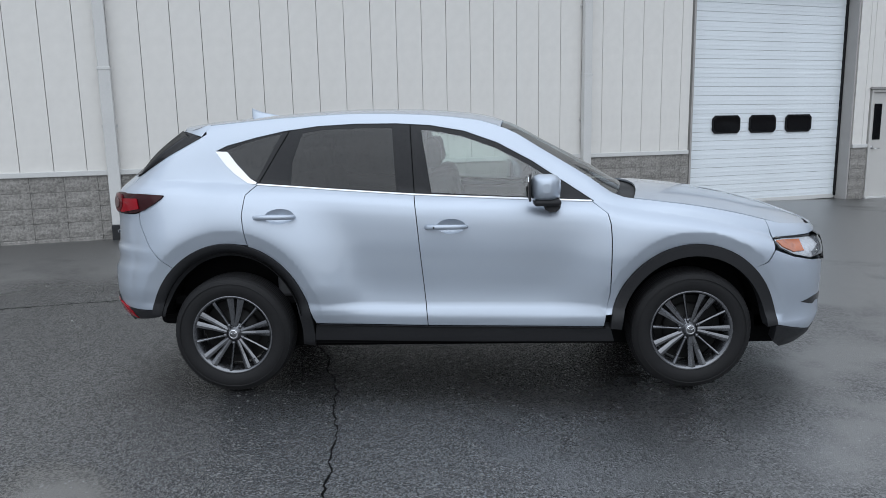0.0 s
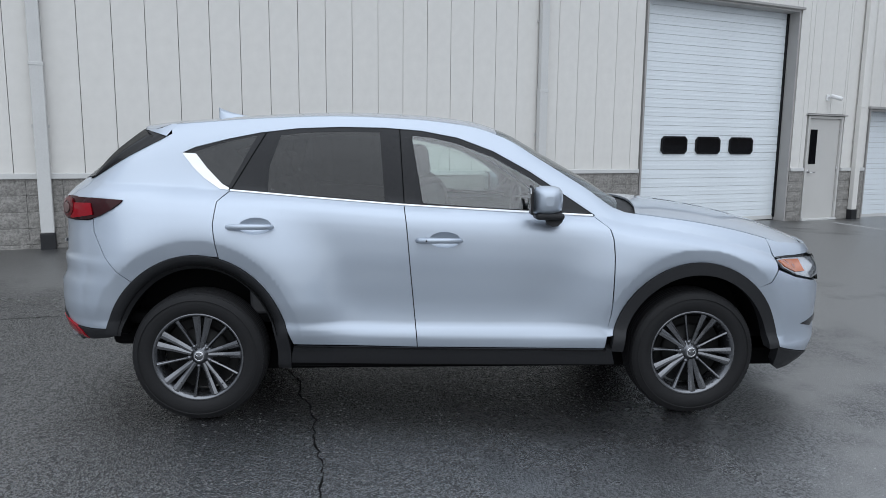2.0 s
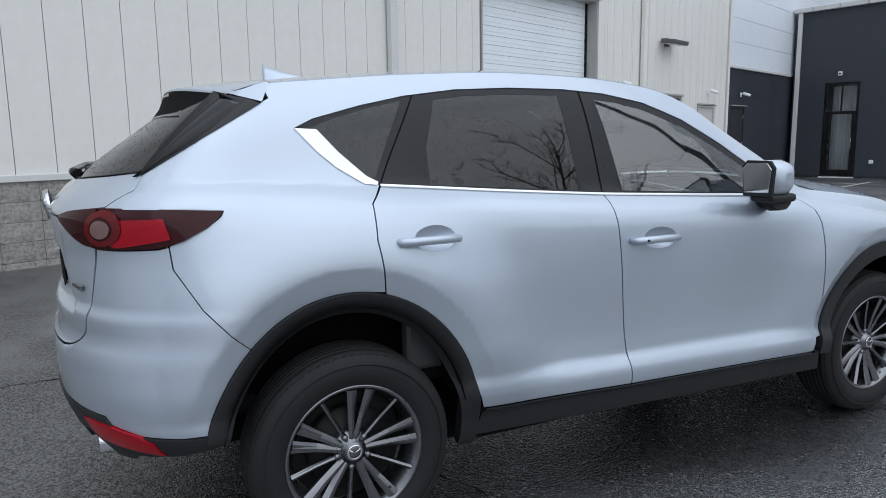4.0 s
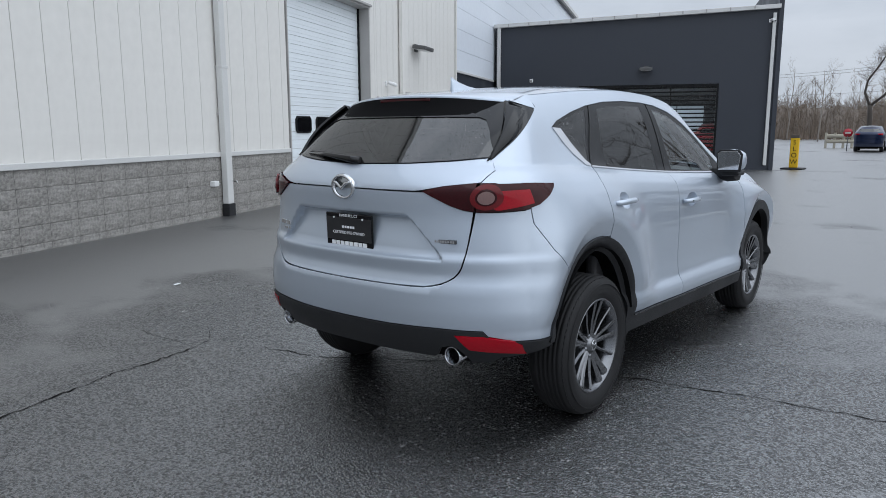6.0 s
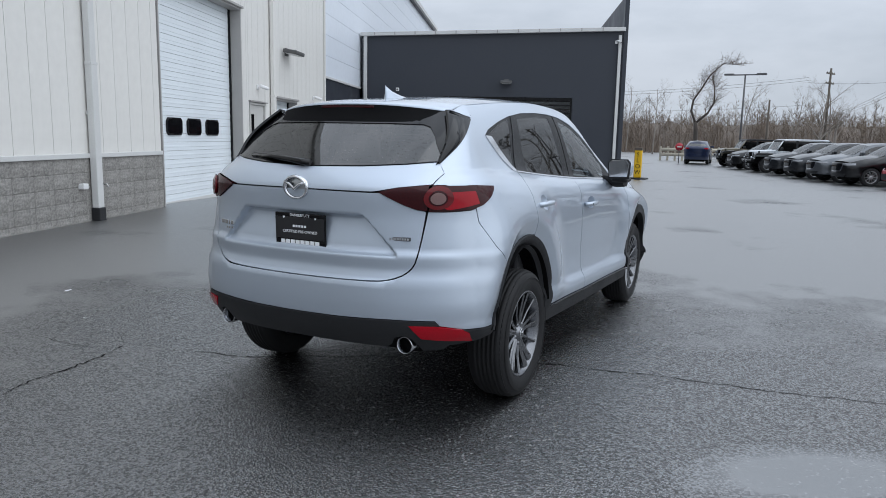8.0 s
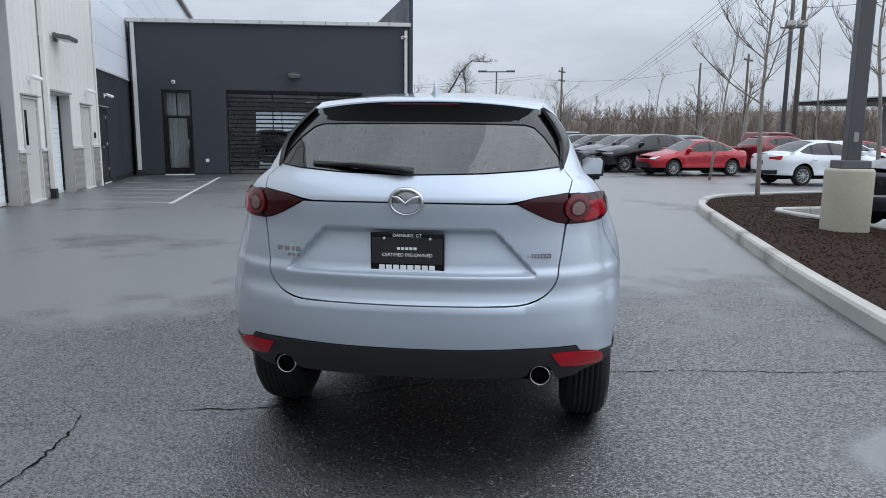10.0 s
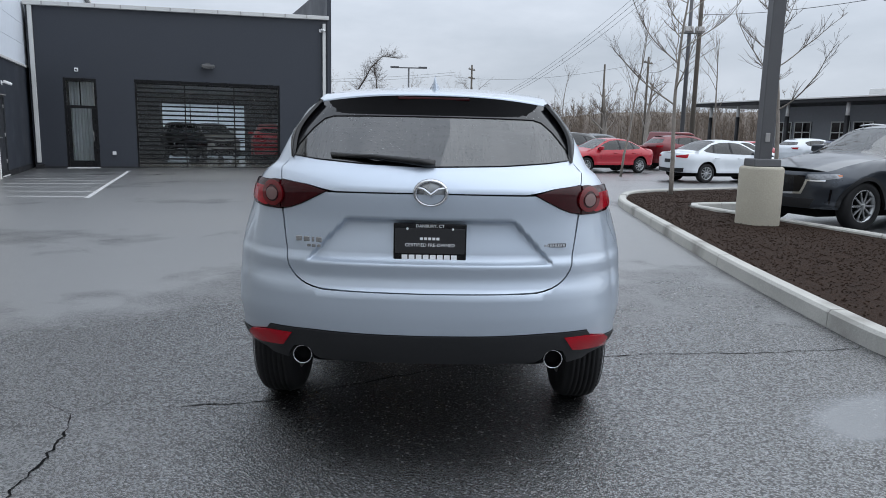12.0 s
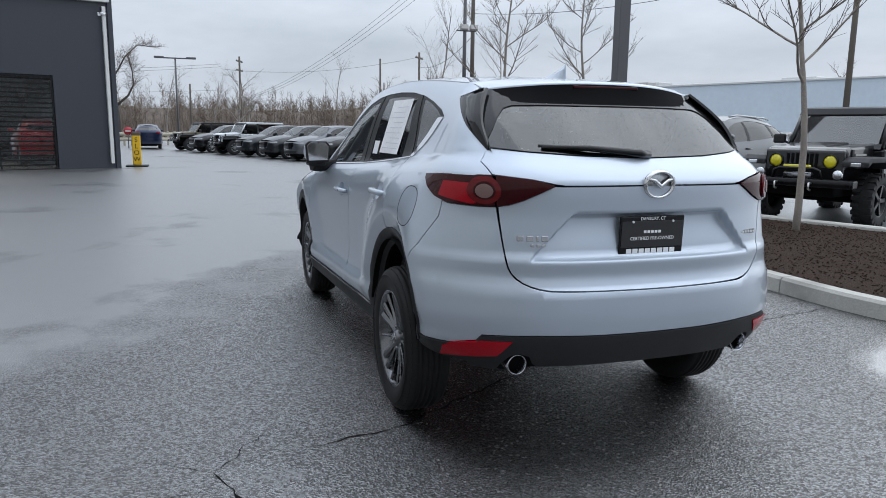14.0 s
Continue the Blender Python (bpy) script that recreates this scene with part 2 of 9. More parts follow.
FILM_DRY, FILM_WET = 0.24, 0.36
FILM_IOR_DRY, FILM_IOR_WET = 3.1, 3.6
ROUGH_WET, ROUGH_DRY = 0.4, 0.62
M = {
    "asphalt": asphalt_mat(),
    "crack": mat("crack_filler", (0.006, 0.006, 0.0065), 0.95, spec=0.05),
    "silver": mat("silver_metallic_paint", (0.424, 0.478, 0.552), 0.45, 0.58, vary=0.03, scale=2, fine=900, coat=1.0, rough_vary=0.03, coat_rough=0.03),
    "black_trim": mat("black_grained_plastic", (0.017, 0.0175, 0.0195), 0.55, bump=0.0004, bump_scale=500, spec=0.3),
    "gloss_black": mat("gloss_black_trim", (0.004, 0.004, 0.005), 0.08, vary=0.05, rough_vary=0.03, spec=0.32),
    "rubber": mat("tyre_rubber", (0.0115, 0.0115, 0.0125), 0.7, bump=0.0006, bump_scale=200, spec=0.3),
    "gunmetal": mat("dark_silver_alloy", (0.18, 0.184, 0.195), 0.24, 0.95, vary=0.06),
    "alloy": mat("machined_alloy", (0.36, 0.37, 0.38), 0.3, 0.95, vary=0.06),
    "chrome": mat("chrome", (0.60, 0.61, 0.63), 0.1, 1.0, vary=0.02, rough_vary=0.03),
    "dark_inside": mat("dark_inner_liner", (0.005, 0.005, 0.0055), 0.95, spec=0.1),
    # disc iron taken near black, with the shade behind the spokes in its colour
    "brake": mat("shade_dark_cast_iron", (0.012, 0.012, 0.012), 0.6, 0.5),
    "privacy": glass_mat("privacy_glass", (0.8, 0.85, 0.9), 0.08, ior=1.65),
    "clear": glass_mat("clear_green_glass", (0.86, 0.98, 0.94), 0.93, ior=2.3),
    "rear_glass": glass_mat("rear_privacy_glass", (0.8, 0.85, 0.9), 0.12, ior=1.95),
    "screen_glass": glass_mat("parked_car_windscreen", (0.8, 0.9, 0.9), 0.55, ior=2.1),
    "red_lens": mat("red_lens", (0.30, 0.002, 0.010), 0.10, vary=0.25, fine=160, spec=0.25, rough_vary=0.03),
    "dark_red_lens": mat("dark_red_lens", (0.030, 0.0015, 0.003), 0.06, vary=0.3, fine=120, spec=0.22, rough_vary=0.03),
    "mid_red_lens": mat("deep_red_lens", (0.11, 0.0035, 0.006), 0.08, vary=0.25, fine=160, spec=0.3, rough_vary=0.03),
    "pink_lens": mat("pale_pink_lens", (0.17, 0.105, 0.10), 0.15, spec=0.3, fine=150, rough_vary=0.03),
    "amber": mat("amber_lens", (0.42, 0.10, 0.02), 0.12, coat=0.6, rough_vary=0.03),
    "lamp_smoke": mat("shaded_headlamp", (0.16, 0.165, 0.175), 0.12, 0.5, vary=0.5, fine=25, coat=0.9),
    "lamp_clear": mat("headlamp_reflector", (0.5, 0.52, 0.55), 0.12, 0.7, vary=0.3, fine=40, coat=0.9),
    "seat": mat("black_seat_leather", (0.05, 0.05, 0.054), 0.5),
    "headliner": mat("pale_headliner", (0.45, 0.45, 0.44), 0.9),
    "plate_black": mat("black_plate_insert", (0.016, 0.016, 0.018), 0.35),
    "white_ink": mat("white_lettering", (0.75, 0.76, 0.78), 0.5),
    "paper": mat("white_paper", (0.78, 0.79, 0.82), 0.7),
    "panel": mat("cream_metal_panel", (0.66, 0.645, 0.615), 0.5, vary=0.05, scale=0.6, fine=8),
    "panel_joint": mat("panel_joint_shadow", (0.2, 0.195, 0.185), 0.7),
    "cmu": mat("split_face_block", (0.24, 0.23, 0.215), 0.95, vary=0.75, scale=26, fine=120, bump=0.012, bump_scale=50, island=0.08, stain=((0.16, 0.15, 0.14), 2.0, 0.58)),
    "cap_trim": mat("white_flashing", (0.55, 0.55, 0.54), 0.45, vary=0.05),
    "roller": mat("white_steel_slat", (0.70, 0.745, 0.775), 0.45, vary=0.04, scale=1.2, fine=20),
    "door_paint": mat("pale_grey_door_paint", (0.50, 0.49, 0.47), 0.45, vary=0.04),
    "jamb": mat("grey_jamb_metal", (0.33, 0.32, 0.31), 0.5, vary=0.08),
    "charcoal": mat("charcoal_wall_panel", (0.024, 0.0285, 0.039), 0.5, vary=0.08, scale=0.8, fine=15),
    "charcoal_door": mat("charcoal_door_paint", (0.026, 0.028, 0.033), 0.4, vary=0.06),
    "white_panel": mat("pale_blue_white_panel", (0.66, 0.70, 0.76), 0.4, vary=0.04, scale=0.5, fine=6),
    "light_housing": mat("bronze_light_housing", (0.09, 0.09, 0.09), 0.5, vary=0.1),
    "camera_white": mat("white_camera_plastic", (0.7, 0.7, 0.7), 0.4),
    "steel": mat("brushed_steel", (0.5, 0.5, 0.5), 0.35, 1.0),
    "black_metal": mat("black_frame_metal", (0.005, 0.005, 0.006), 0.3, spec=0.25),
    "shop_glass": glass_mat("dark_door_glass", (0.9, 0.92, 0.92), 0.95, ior=1.45, haze=0.0),
    "concrete": mat("pale_concrete", (0.38, 0.35, 0.285), 0.9, vary=0.14, scale=2.2, fine=50, bump=0.002, stain=((0.27, 0.26, 0.23), 1.4, 0.58)),
    "kerb": mat("kerb_concrete", (0.42, 0.41, 0.38), 0.85, vary=0.16, scale=2.5, fine=60, bump=0.003, stain=((0.24, 0.23, 0.21), 1.1, 0.57)),
    "mulch": mat("dark_bark_mulch", (0.034, 0.021, 0.015), 0.95, vary=0.6, scale=18, fine=130, bump=0.03, bump_scale=55, spec=0.12),
    "stripe": mat("worn_white_line", (0.42, 0.42, 0.42), 0.7, vary=0.25, scale=4, fine=60),
    "post": mat("grey_bronze_post", (0.075, 0.075, 0.08), 0.45, vary=0.08),
    "bark": mat("grey_brown_bark", (0.22, 0.195, 0.17), 0.95, vary=0.3, scale=6, fine=60, bump=0.006, bump_scale=30),
    "twig": mat("bare_twig", (0.12, 0.095, 0.08), 0.9, vary=0.2),
    "pole_wood": mat("weathered_pole_wood", (0.10, 0.085, 0.07), 0.9, vary=0.2, bump=0.004, bump_scale=20),
    "wire": mat("black_cable", (0.02, 0.02, 0.022), 0.7),
    "yellow": mat("yellow_sign_plastic", (0.75, 0.45, 0.01), 0.45, vary=0.06),
}


# ---------------------------------------------------------------- building helpers
def bm_mesh(name, bm, smooth=False):
    me = bpy.data.meshes.new(name)
    bm.normal_update()
    bm.to_mesh(me)
    bm.free()
    if smooth:
        me.shade_smooth()
    return me


def part(name, bm, material, parent=None, label="", smooth=False):
    """Links a bmesh as one mesh object, under a thing or a part if given."""
    me = bm_mesh(name, bm, smooth)
    me.materials.append(material)
    ob = new(name, me)
    if parent:
        ob.parent = parent
    if label:
        ob["label"] = label
    return ob


def thing(name, m, label, category, group="", kind=""):
    """An Empty that carries a thing's parts."""
    ob = new(name)
    ob.empty_display_size = 0.1
    ob.matrix_world = m
    return tagged(ob, label, category, group, kind)


def box_into(bm, lo, hi, bevel=0.0, m=None):
    """A box from corner lo to corner hi, its edges rounded by bevel, added to bm."""
    tmp = bmesh.new()
    bmesh.ops.create_cube(tmp, size=1.0)
    for v in tmp.verts:
        v.co = Vector([lo[i] + (v.co[i] + 0.5) * (hi[i] - lo[i]) for i in range(3)])
    if bevel:
        bmesh.ops.bevel(tmp, geom=tmp.edges[:], offset=bevel, segments=2, affect="EDGES", profile=0.5)
    merge(bm, tmp, m)
    return bm


def merge(bm, tmp, m=None):
    made = {}
    for v in tmp.verts:
        made[v] = bm.verts.new(m @ v.co if m else v.co)
    for f in tmp.faces:
        try:
            g = bm.faces.new([made[v] for v in f.verts])
            g.smooth = f.smooth
        except ValueError:
            pass
    tmp.free()


def box(lo, hi, bevel=0.0, m=None):
    return box_into(bmesh.new(), lo, hi, bevel, m)


def tube_into(bm, points, radii, sides=8, cap=True):
    """A round bar along points, with a radius at each."""
    pts = [Vector(p) for p in points]
    rings = []
    for i, p in enumerate(pts):
        d = (pts[min(i + 1, len(pts) - 1)] - pts[max(i - 1, 0)]).normalized()
        a = d.orthogonal().normalized() if i == 0 else (rings[-1][1] - d * rings[-1][1].dot(d)).normalized()
        b = d.cross(a)
        r = radii[i] if isinstance(radii, (list, tuple)) else radii
        rings.append(([bm.verts.new(p + (a * math.cos(k * math.tau / sides) + b * math.sin(k * math.tau / sides)) * r) for k in range(sides)], a))
    for (r0, _), (r1, _) in zip(rings, rings[1:]):
        for k in range(sides):
            f = bm.faces.new((r0[k], r0[(k + 1) % sides], r1[(k + 1) % sides], r1[k]))
            f.smooth = True
    if cap:
        bm.faces.new(rings[0][0][::-1])
        bm.faces.new(rings[-1][0])
    return bm


def tube(points, radii, sides=8, cap=True):
    return tube_into(bmesh.new(), points, radii, sides, cap)


def lathe_into(bm, profile, steps=48, m=None, closed=False):
    """Spins profile points (radius, along y) about the y axis."""
    m = m or Matrix()
    rings = []
    for k in range(steps):
        a = k * math.tau / steps
        rings.append([bm.verts.new(m @ Vector((r * math.cos(a), y, r * math.sin(a)))) for r, y in profile])
    count = len(profile)
    for k in range(steps):
        p, q = rings[k], rings[(k + 1) % steps]
        for i in range(count if closed else count - 1):
            j = (i + 1) % count
            f = bm.faces.new((p[i], p[j], q[j], q[i]))
            f.smooth = True
    return bm


def prism(outline, y0, y1, bevel=0.0):
    """A solid from an outline of (x, z) points, between y0 and y1."""
    bm = bmesh.new()
    a = [bm.verts.new((x, y0, z)) for x, z in outline]
    c = [bm.verts.new((x, y1, z)) for x, z in outline]
    bm.faces.new(a)
    bm.faces.new(c[::-1])
    for i in range(len(a)):
        j = (i + 1) % len(a)
        bm.faces.new((a[j], a[i], c[i], c[j]))
    bmesh.ops.recalc_face_normals(bm, faces=bm.faces[:])
    if bevel:
        bmesh.ops.bevel(bm, geom=bm.edges[:], offset=bevel, segments=2, affect="EDGES", profile=0.5)
    return bm


def lettering(text, size, material, m, parent=None, depth=0.002, name="lettering"):
    """Words in the built-in font, as a mesh that stands proud of its ground."""
    cu = bpy.data.curves.new(name, "FONT")
    cu.body, cu.size, cu.extrude, cu.align_x, cu.align_y = text, size, depth, "CENTER", "CENTER"
    tmp = bpy.data.objects.new(name, cu)
    scene.collection.objects.link(tmp)
    me = bpy.data.meshes.new_from_object(tmp.evaluated_get(bpy.context.evaluated_depsgraph_get()))
    bpy.data.objects.remove(tmp)
    me.materials.clear()
    me.materials.append(material)
    ob = new(name, me)
    ob.parent = parent
    ob.matrix_basis = m
    return ob


# ---------------------------------------------------------------- vehicle body engine
from mathutils.geometry import delaunay_2d_cdt


def curve(*pairs):
    """A smooth line through (position, value) pairs, level beyond its ends."""
    xs, ys = [p[0] for p in pairs], [p[1] for p in pairs]
    count = len(xs)
    sl = [(ys[i + 1] - ys[i]) / (xs[i + 1] - xs[i]) for i in range(count - 1)]
    tg = [sl[0]] + [0.0 if sl[i - 1] * sl[i] <= 0 else 2 * sl[i - 1] * sl[i] / (sl[i - 1] + sl[i]) for i in range(1, count - 1)] + [sl[-1]]

    def at(x):
        if x <= xs[0]:
            return ys[0]
        if x >= xs[-1]:
            return ys[-1]
        i = 0
        while x > xs[i + 1]:
            i += 1
        h = xs[i + 1] - xs[i]
        t = (x - xs[i]) / h
        return ((1 + 2 * t) * (1 - t) ** 2 * ys[i] + t * (1 - t) ** 2 * h * tg[i]
                + t * t * (3 - 2 * t) * ys[i + 1] + t * t * (t - 1) * h * tg[i + 1])
    return at


def smooth01(a, b, x):
    t = min(1.0, max(0.0, (x - a) / (b - a)))
    return t * t * (3 - 2 * t)


class Shape:
    """A car body as a surface: plan outlines with rounded ends, stacked by height. q runs from the rear centre
    round the right corner (1.05 long), along the side (3 long) and round the front corner (1.05 long); a negative q is the left side."""

    def __init__(s, belt, belt_y, rail, rail_y, rear, front, section, arches, Lr=0.6, pr=2.6, Lf=0.75, pf=2.5, flare=0.02, dent=None, lips=None):
        s.zb, s.yb, s.zr, s.ye, s.xr, s.xf, s.sec = belt, belt_y, rail, rail_y, rear, front, section
        s.arches, s.Lr, s.pr, s.Lf, s.pf, s.flare, s.dent, s.lips = arches, Lr, pr, Lf, pf, flare, dent, lips

    def width(s, x, z):
        b, y = s.zb(x), s.yb(x)
        if z <= b:
            w = y + s.sec((z - 0.25) / (b - 0.25)) * (y / 0.845)
        else:
            t = min(1.0, (z - b) / max(0.02, s.zr(x) - b))
            w = y - (y - s.ye(x)) * (0.7 * t + 0.3 * t ** 4)
        for k, (cx, cz, rx, rz) in enumerate(s.arches):
            r = math.hypot((x - cx) / rx, (z - cz) / rz)
            if s.lips and r < 2.0:
                # a pressed lip: the metal leans out from the arch to a crease, then falls back to the flank
                base, more = s.lips[k]
                w += (base + more * min(1.0, max(0.0, (r - 1) / 0.14))) * (1 - smooth01(1.14, 1.95, r)) ** 1.6 * smooth01(0.8, 1.0, r) * smooth01(0.34, 0.66, z)
            elif r < 2.0:
                w += (s.flare * (2.3 if k == 0 else 1.0)) * smooth01(0.99, 1.17, r) * (1 - smooth01(1.17, 1.95, r))
        return w

    def at(s, q, z):
        side, q = (1 if q >= 0 else -1), abs(q)
        lr = s.Lr(z) if callable(s.Lr) else s.Lr
        xa, xb = s.xr(z) + lr, s.xf(z) - s.Lf
        if q < 1.05:
            f = q / 1.05 * math.pi / 2
            x = xa - lr * max(0.0, math.cos(f)) ** (2 / s.pr)
            y = s.width(max(x, s.xr(z) + 0.5 * lr), z) * math.sin(f) ** (2 / s.pr)
        elif q <= 4.05:
            x = xa + (q - 1.05) / 3 * (xb - xa)
            y = s.width(x, z)
        else:
            f = min(math.pi / 2, (5.1 - q) / 1.05 * math.pi / 2)
            x = xb + s.Lf * max(0.0, math.cos(f)) ** (2 / s.pf)
            y = s.width(min(x, s.xf(z) - 0.5 * s.Lf), z) * max(0.0, math.sin(f)) ** (2 / s.pf)
        if s.dent and q < 1.05:
            x += s.dent(y * side, z)
        return Vector((x, -side * y, z))

    def normal(s, q, z):
        e = 0.004
        a = s.at(q + e, z) - s.at(q - e, z)
        c = s.at(q, z + e) - s.at(q, z - e)
        n = a.cross(c)
        return n.normalized() if n.length > 1e-9 else Vector((-1, 0, 0))

    def q_of(s, kind, v, z):
        """q of a place on the body given by x (side) or by y (rear 'y', front 'f'); y is positive on the left."""
        if kind == "q":
            return v
        if kind == "x":
            lo, hi = 0.0, 5.1
            for _ in range(34):
                mid = (lo + hi) / 2
                lo, hi = (mid, hi) if s.at(mid, z).x < v else (lo, mid)
            return lo
        lo, hi = 0.0, 1.05
        for _ in range(34):
            mid = (lo + hi) / 2
            w = abs(s.at(mid, z).y) if kind == "y" else abs(s.at(5.1 - mid, z).y)
            lo, hi = (mid, hi) if w < abs(v) else (lo, mid)
        q = lo if kind == "y" else 5.1 - lo
        return -q if v > 0 else q

    def half(s, x):
        """Half the width of the top where it meets the side."""
        return abs(s.at(s.q_of("x", x, s.zr(x)), s.zr(x)).y)


def inside(poly, px, py):
    """Which of the points lie within the closed outline."""
    hit = np.zeros(len(px), bool)
    x0, y0 = poly[-1]
    for x1, y1 in poly:
        if y0 != y1:
            c = (y0 > py) != (y1 > py)
            hit ^= c & (px < (x1 - x0) * (py - y0) / (y1 - y0) + x0)
        x0, y0 = x1, y1
    return hit


def dense(points, step):
    """An outline of (kind, value, z) with points added along its edges."""
    out = []
    for i, p in enumerate(points):
        n = points[(i + 1) % len(points)]
        out.append(p)
        if p[0] == n[0]:
            k = int(math.hypot(n[1] - p[1], n[2] - p[2]) / step)
            for j in range(1, k + 1):
                t = j / (k + 1)
                out.append((p[0], p[1] + (n[1] - p[1]) * t, p[2] + (n[2] - p[2]) * t))
    return out


def skin(name, shape, outline, material, parent, holes=(), step=0.035, lift=0.0, rim=0.012, mirror=False, label=""):
    """One body panel or pane: cut from the body surface along its outline, with turned-in edges."""
    loops = [[(shape.q_of(*p), p[2]) for p in dense(o, step)] for o in (outline, *holes)]
    pts, edges = [], []
    for lp in loops:
        b = len(pts)
        pts += lp
        edges += [(b + i, b + (i + 1) % len(lp)) for i in range(len(lp))]
    arr = np.array(pts)
    lo, hi = arr.min(0), arr.max(0)
    gx, gy = np.meshgrid(np.arange(lo[0], hi[0] + step, step), np.arange(lo[1], hi[1] + step, step))
    gx[1::2] += step / 2
    gx, gy = gx.ravel(), gy.ravel()
    keep = inside(loops[0], gx, gy)
    for h in loops[1:]:
        keep &= ~inside(h, gx, gy)
    gx, gy = gx[keep], gy[keep]
    if len(gx):
        far = ((gx[:, None] - arr[None, :, 0]) ** 2 + (gy[:, None] - arr[None, :, 1]) ** 2).min(1) > (0.45 * step) ** 2
        gx, gy = gx[far], gy[far]
    allp = [Vector(p) for p in pts] + [Vector((a, b)) for a, b in zip(gx, gy)]
    vs, _, fs, ov, _, _ = delaunay_2d_cdt(allp, edges, [], 0, 1e-6)
    cen = np.array([[sum(vs[i].x for i in f) / 3, sum(vs[i].y for i in f) / 3] for f in fs])
    ok = inside(loops[0], cen[:, 0], cen[:, 1])
    for h in loops[1:]:
        ok &= ~inside(h, cen[:, 0], cen[:, 1])
    fs = [tuple(f) for f, k in zip(fs, ok) if k]
    co, nor = [], []
    for v in vs:
        nn = shape.normal(v.x, v.y)
        co.append(shape.at(v.x, v.y) + nn * lift)
        nor.append(nn)
    # edges used once are the rim: turn them in
    seen = {}
    for f in fs:
        for i in range(3):
            a, b = f[i], f[(i + 1) % 3]
            key = (min(a, b), max(a, b))
            seen[key] = None if key in seen else (a, b)
    ring = [e for e in seen.values() if e]
    back, dup = {}, {}
    faces = [list(f) for f in fs]
    for a, b in ring:
        for i in (a, b):
            if i not in back:
                dup[i] = len(co)
                co.append(co[i].copy())
                back[i] = len(co)
                co.append(co[i] - nor[i] * rim)
        faces.append([dup[b], dup[a], back[a], back[b]])
    flip = sum((co[f[1]] - co[f[0]]).cross(co[f[2]] - co[f[0]]).dot(nor[f[0]]) for f in fs) < 0
    if mirror:
        co = [Vector((c.x, -c.y, c.z)) for c in co]
        nor = [Vector((c.x, -c.y, c.z)) for c in nor]
    if flip != mirror:
        faces = [f[::-1] for f in faces]
    me = bpy.data.meshes.new(name)
    me.from_pydata(co, [], faces)
    me.shade_smooth()
    loops_n = [(0.0, 0.0, 0.0)] * len(me.loops)
    for i, lp in enumerate(me.loops):
        if lp.vertex_index < len(nor):
            loops_n[i] = tuple(nor[lp.vertex_index])
    me.normals_split_custom_set(loops_n)
    me.materials.append(material)
    ob = new(name, me)
    ob.parent = parent
    if label:
        ob["label"] = label
    return ob


def top_skin(name, shape, x0, x1, material, parent, crown, lift=0.0, nx=28, ny=18, inset=0.0, bow0=0.0, bow1=0.0, thick=0.012, label=""):
    """A panel of the top (roof, bonnet, windscreen) between the two rails, crowned, from x0 to x1; bow0 and bow1 push its ends out at the middle."""
    bm = bmesh.new()
    grid = []
    for i in range(nx + 1):
        x = x0 + (x1 - x0) * i / nx
        zr, hw = shape.zr(x), shape.half(x) - inset
        b = bow0 + (bow1 - bow0) * i / nx
        row = []
        for j in range(ny + 1):
            v = -1 + 2 * j / ny
            row.append(bm.verts.new((x + b * (1 - v * v), hw * v, zr + crown(x) * (1 - abs(v) ** 2.4) + lift)))
        grid.append(row)
    for i in range(nx):
        for j in range(ny):
            bm.faces.new((grid[i][j], grid[i + 1][j], grid[i + 1][j + 1], grid[i][j + 1])).smooth = True
    loop = grid[0] + [r[-1] for r in grid[1:]] + grid[-1][-2::-1] + [r[0] for r in grid[-2:0:-1]]
    low = [bm.verts.new(v.co - Vector((0, 0, thick))) for v in loop]
    top = [bm.verts.new(v.co) for v in loop]
    for i in range(len(loop)):
        j = (i + 1) % len(loop)
        bm.faces.new((top[i], top[j], low[j], low[i]))
    return part(name, bm, material, parent, label)


def arc(cx, cz, rx, rz, a0, a1, n=22):
    """Points of a wheel arch from angle a0 to a1, in degrees."""
    return [("x", cx + rx * math.cos(radians(a0 + (a1 - a0) * i / n)), cz + rz * math.sin(radians(a0 + (a1 - a0) * i / n))) for i in range(n + 1)]


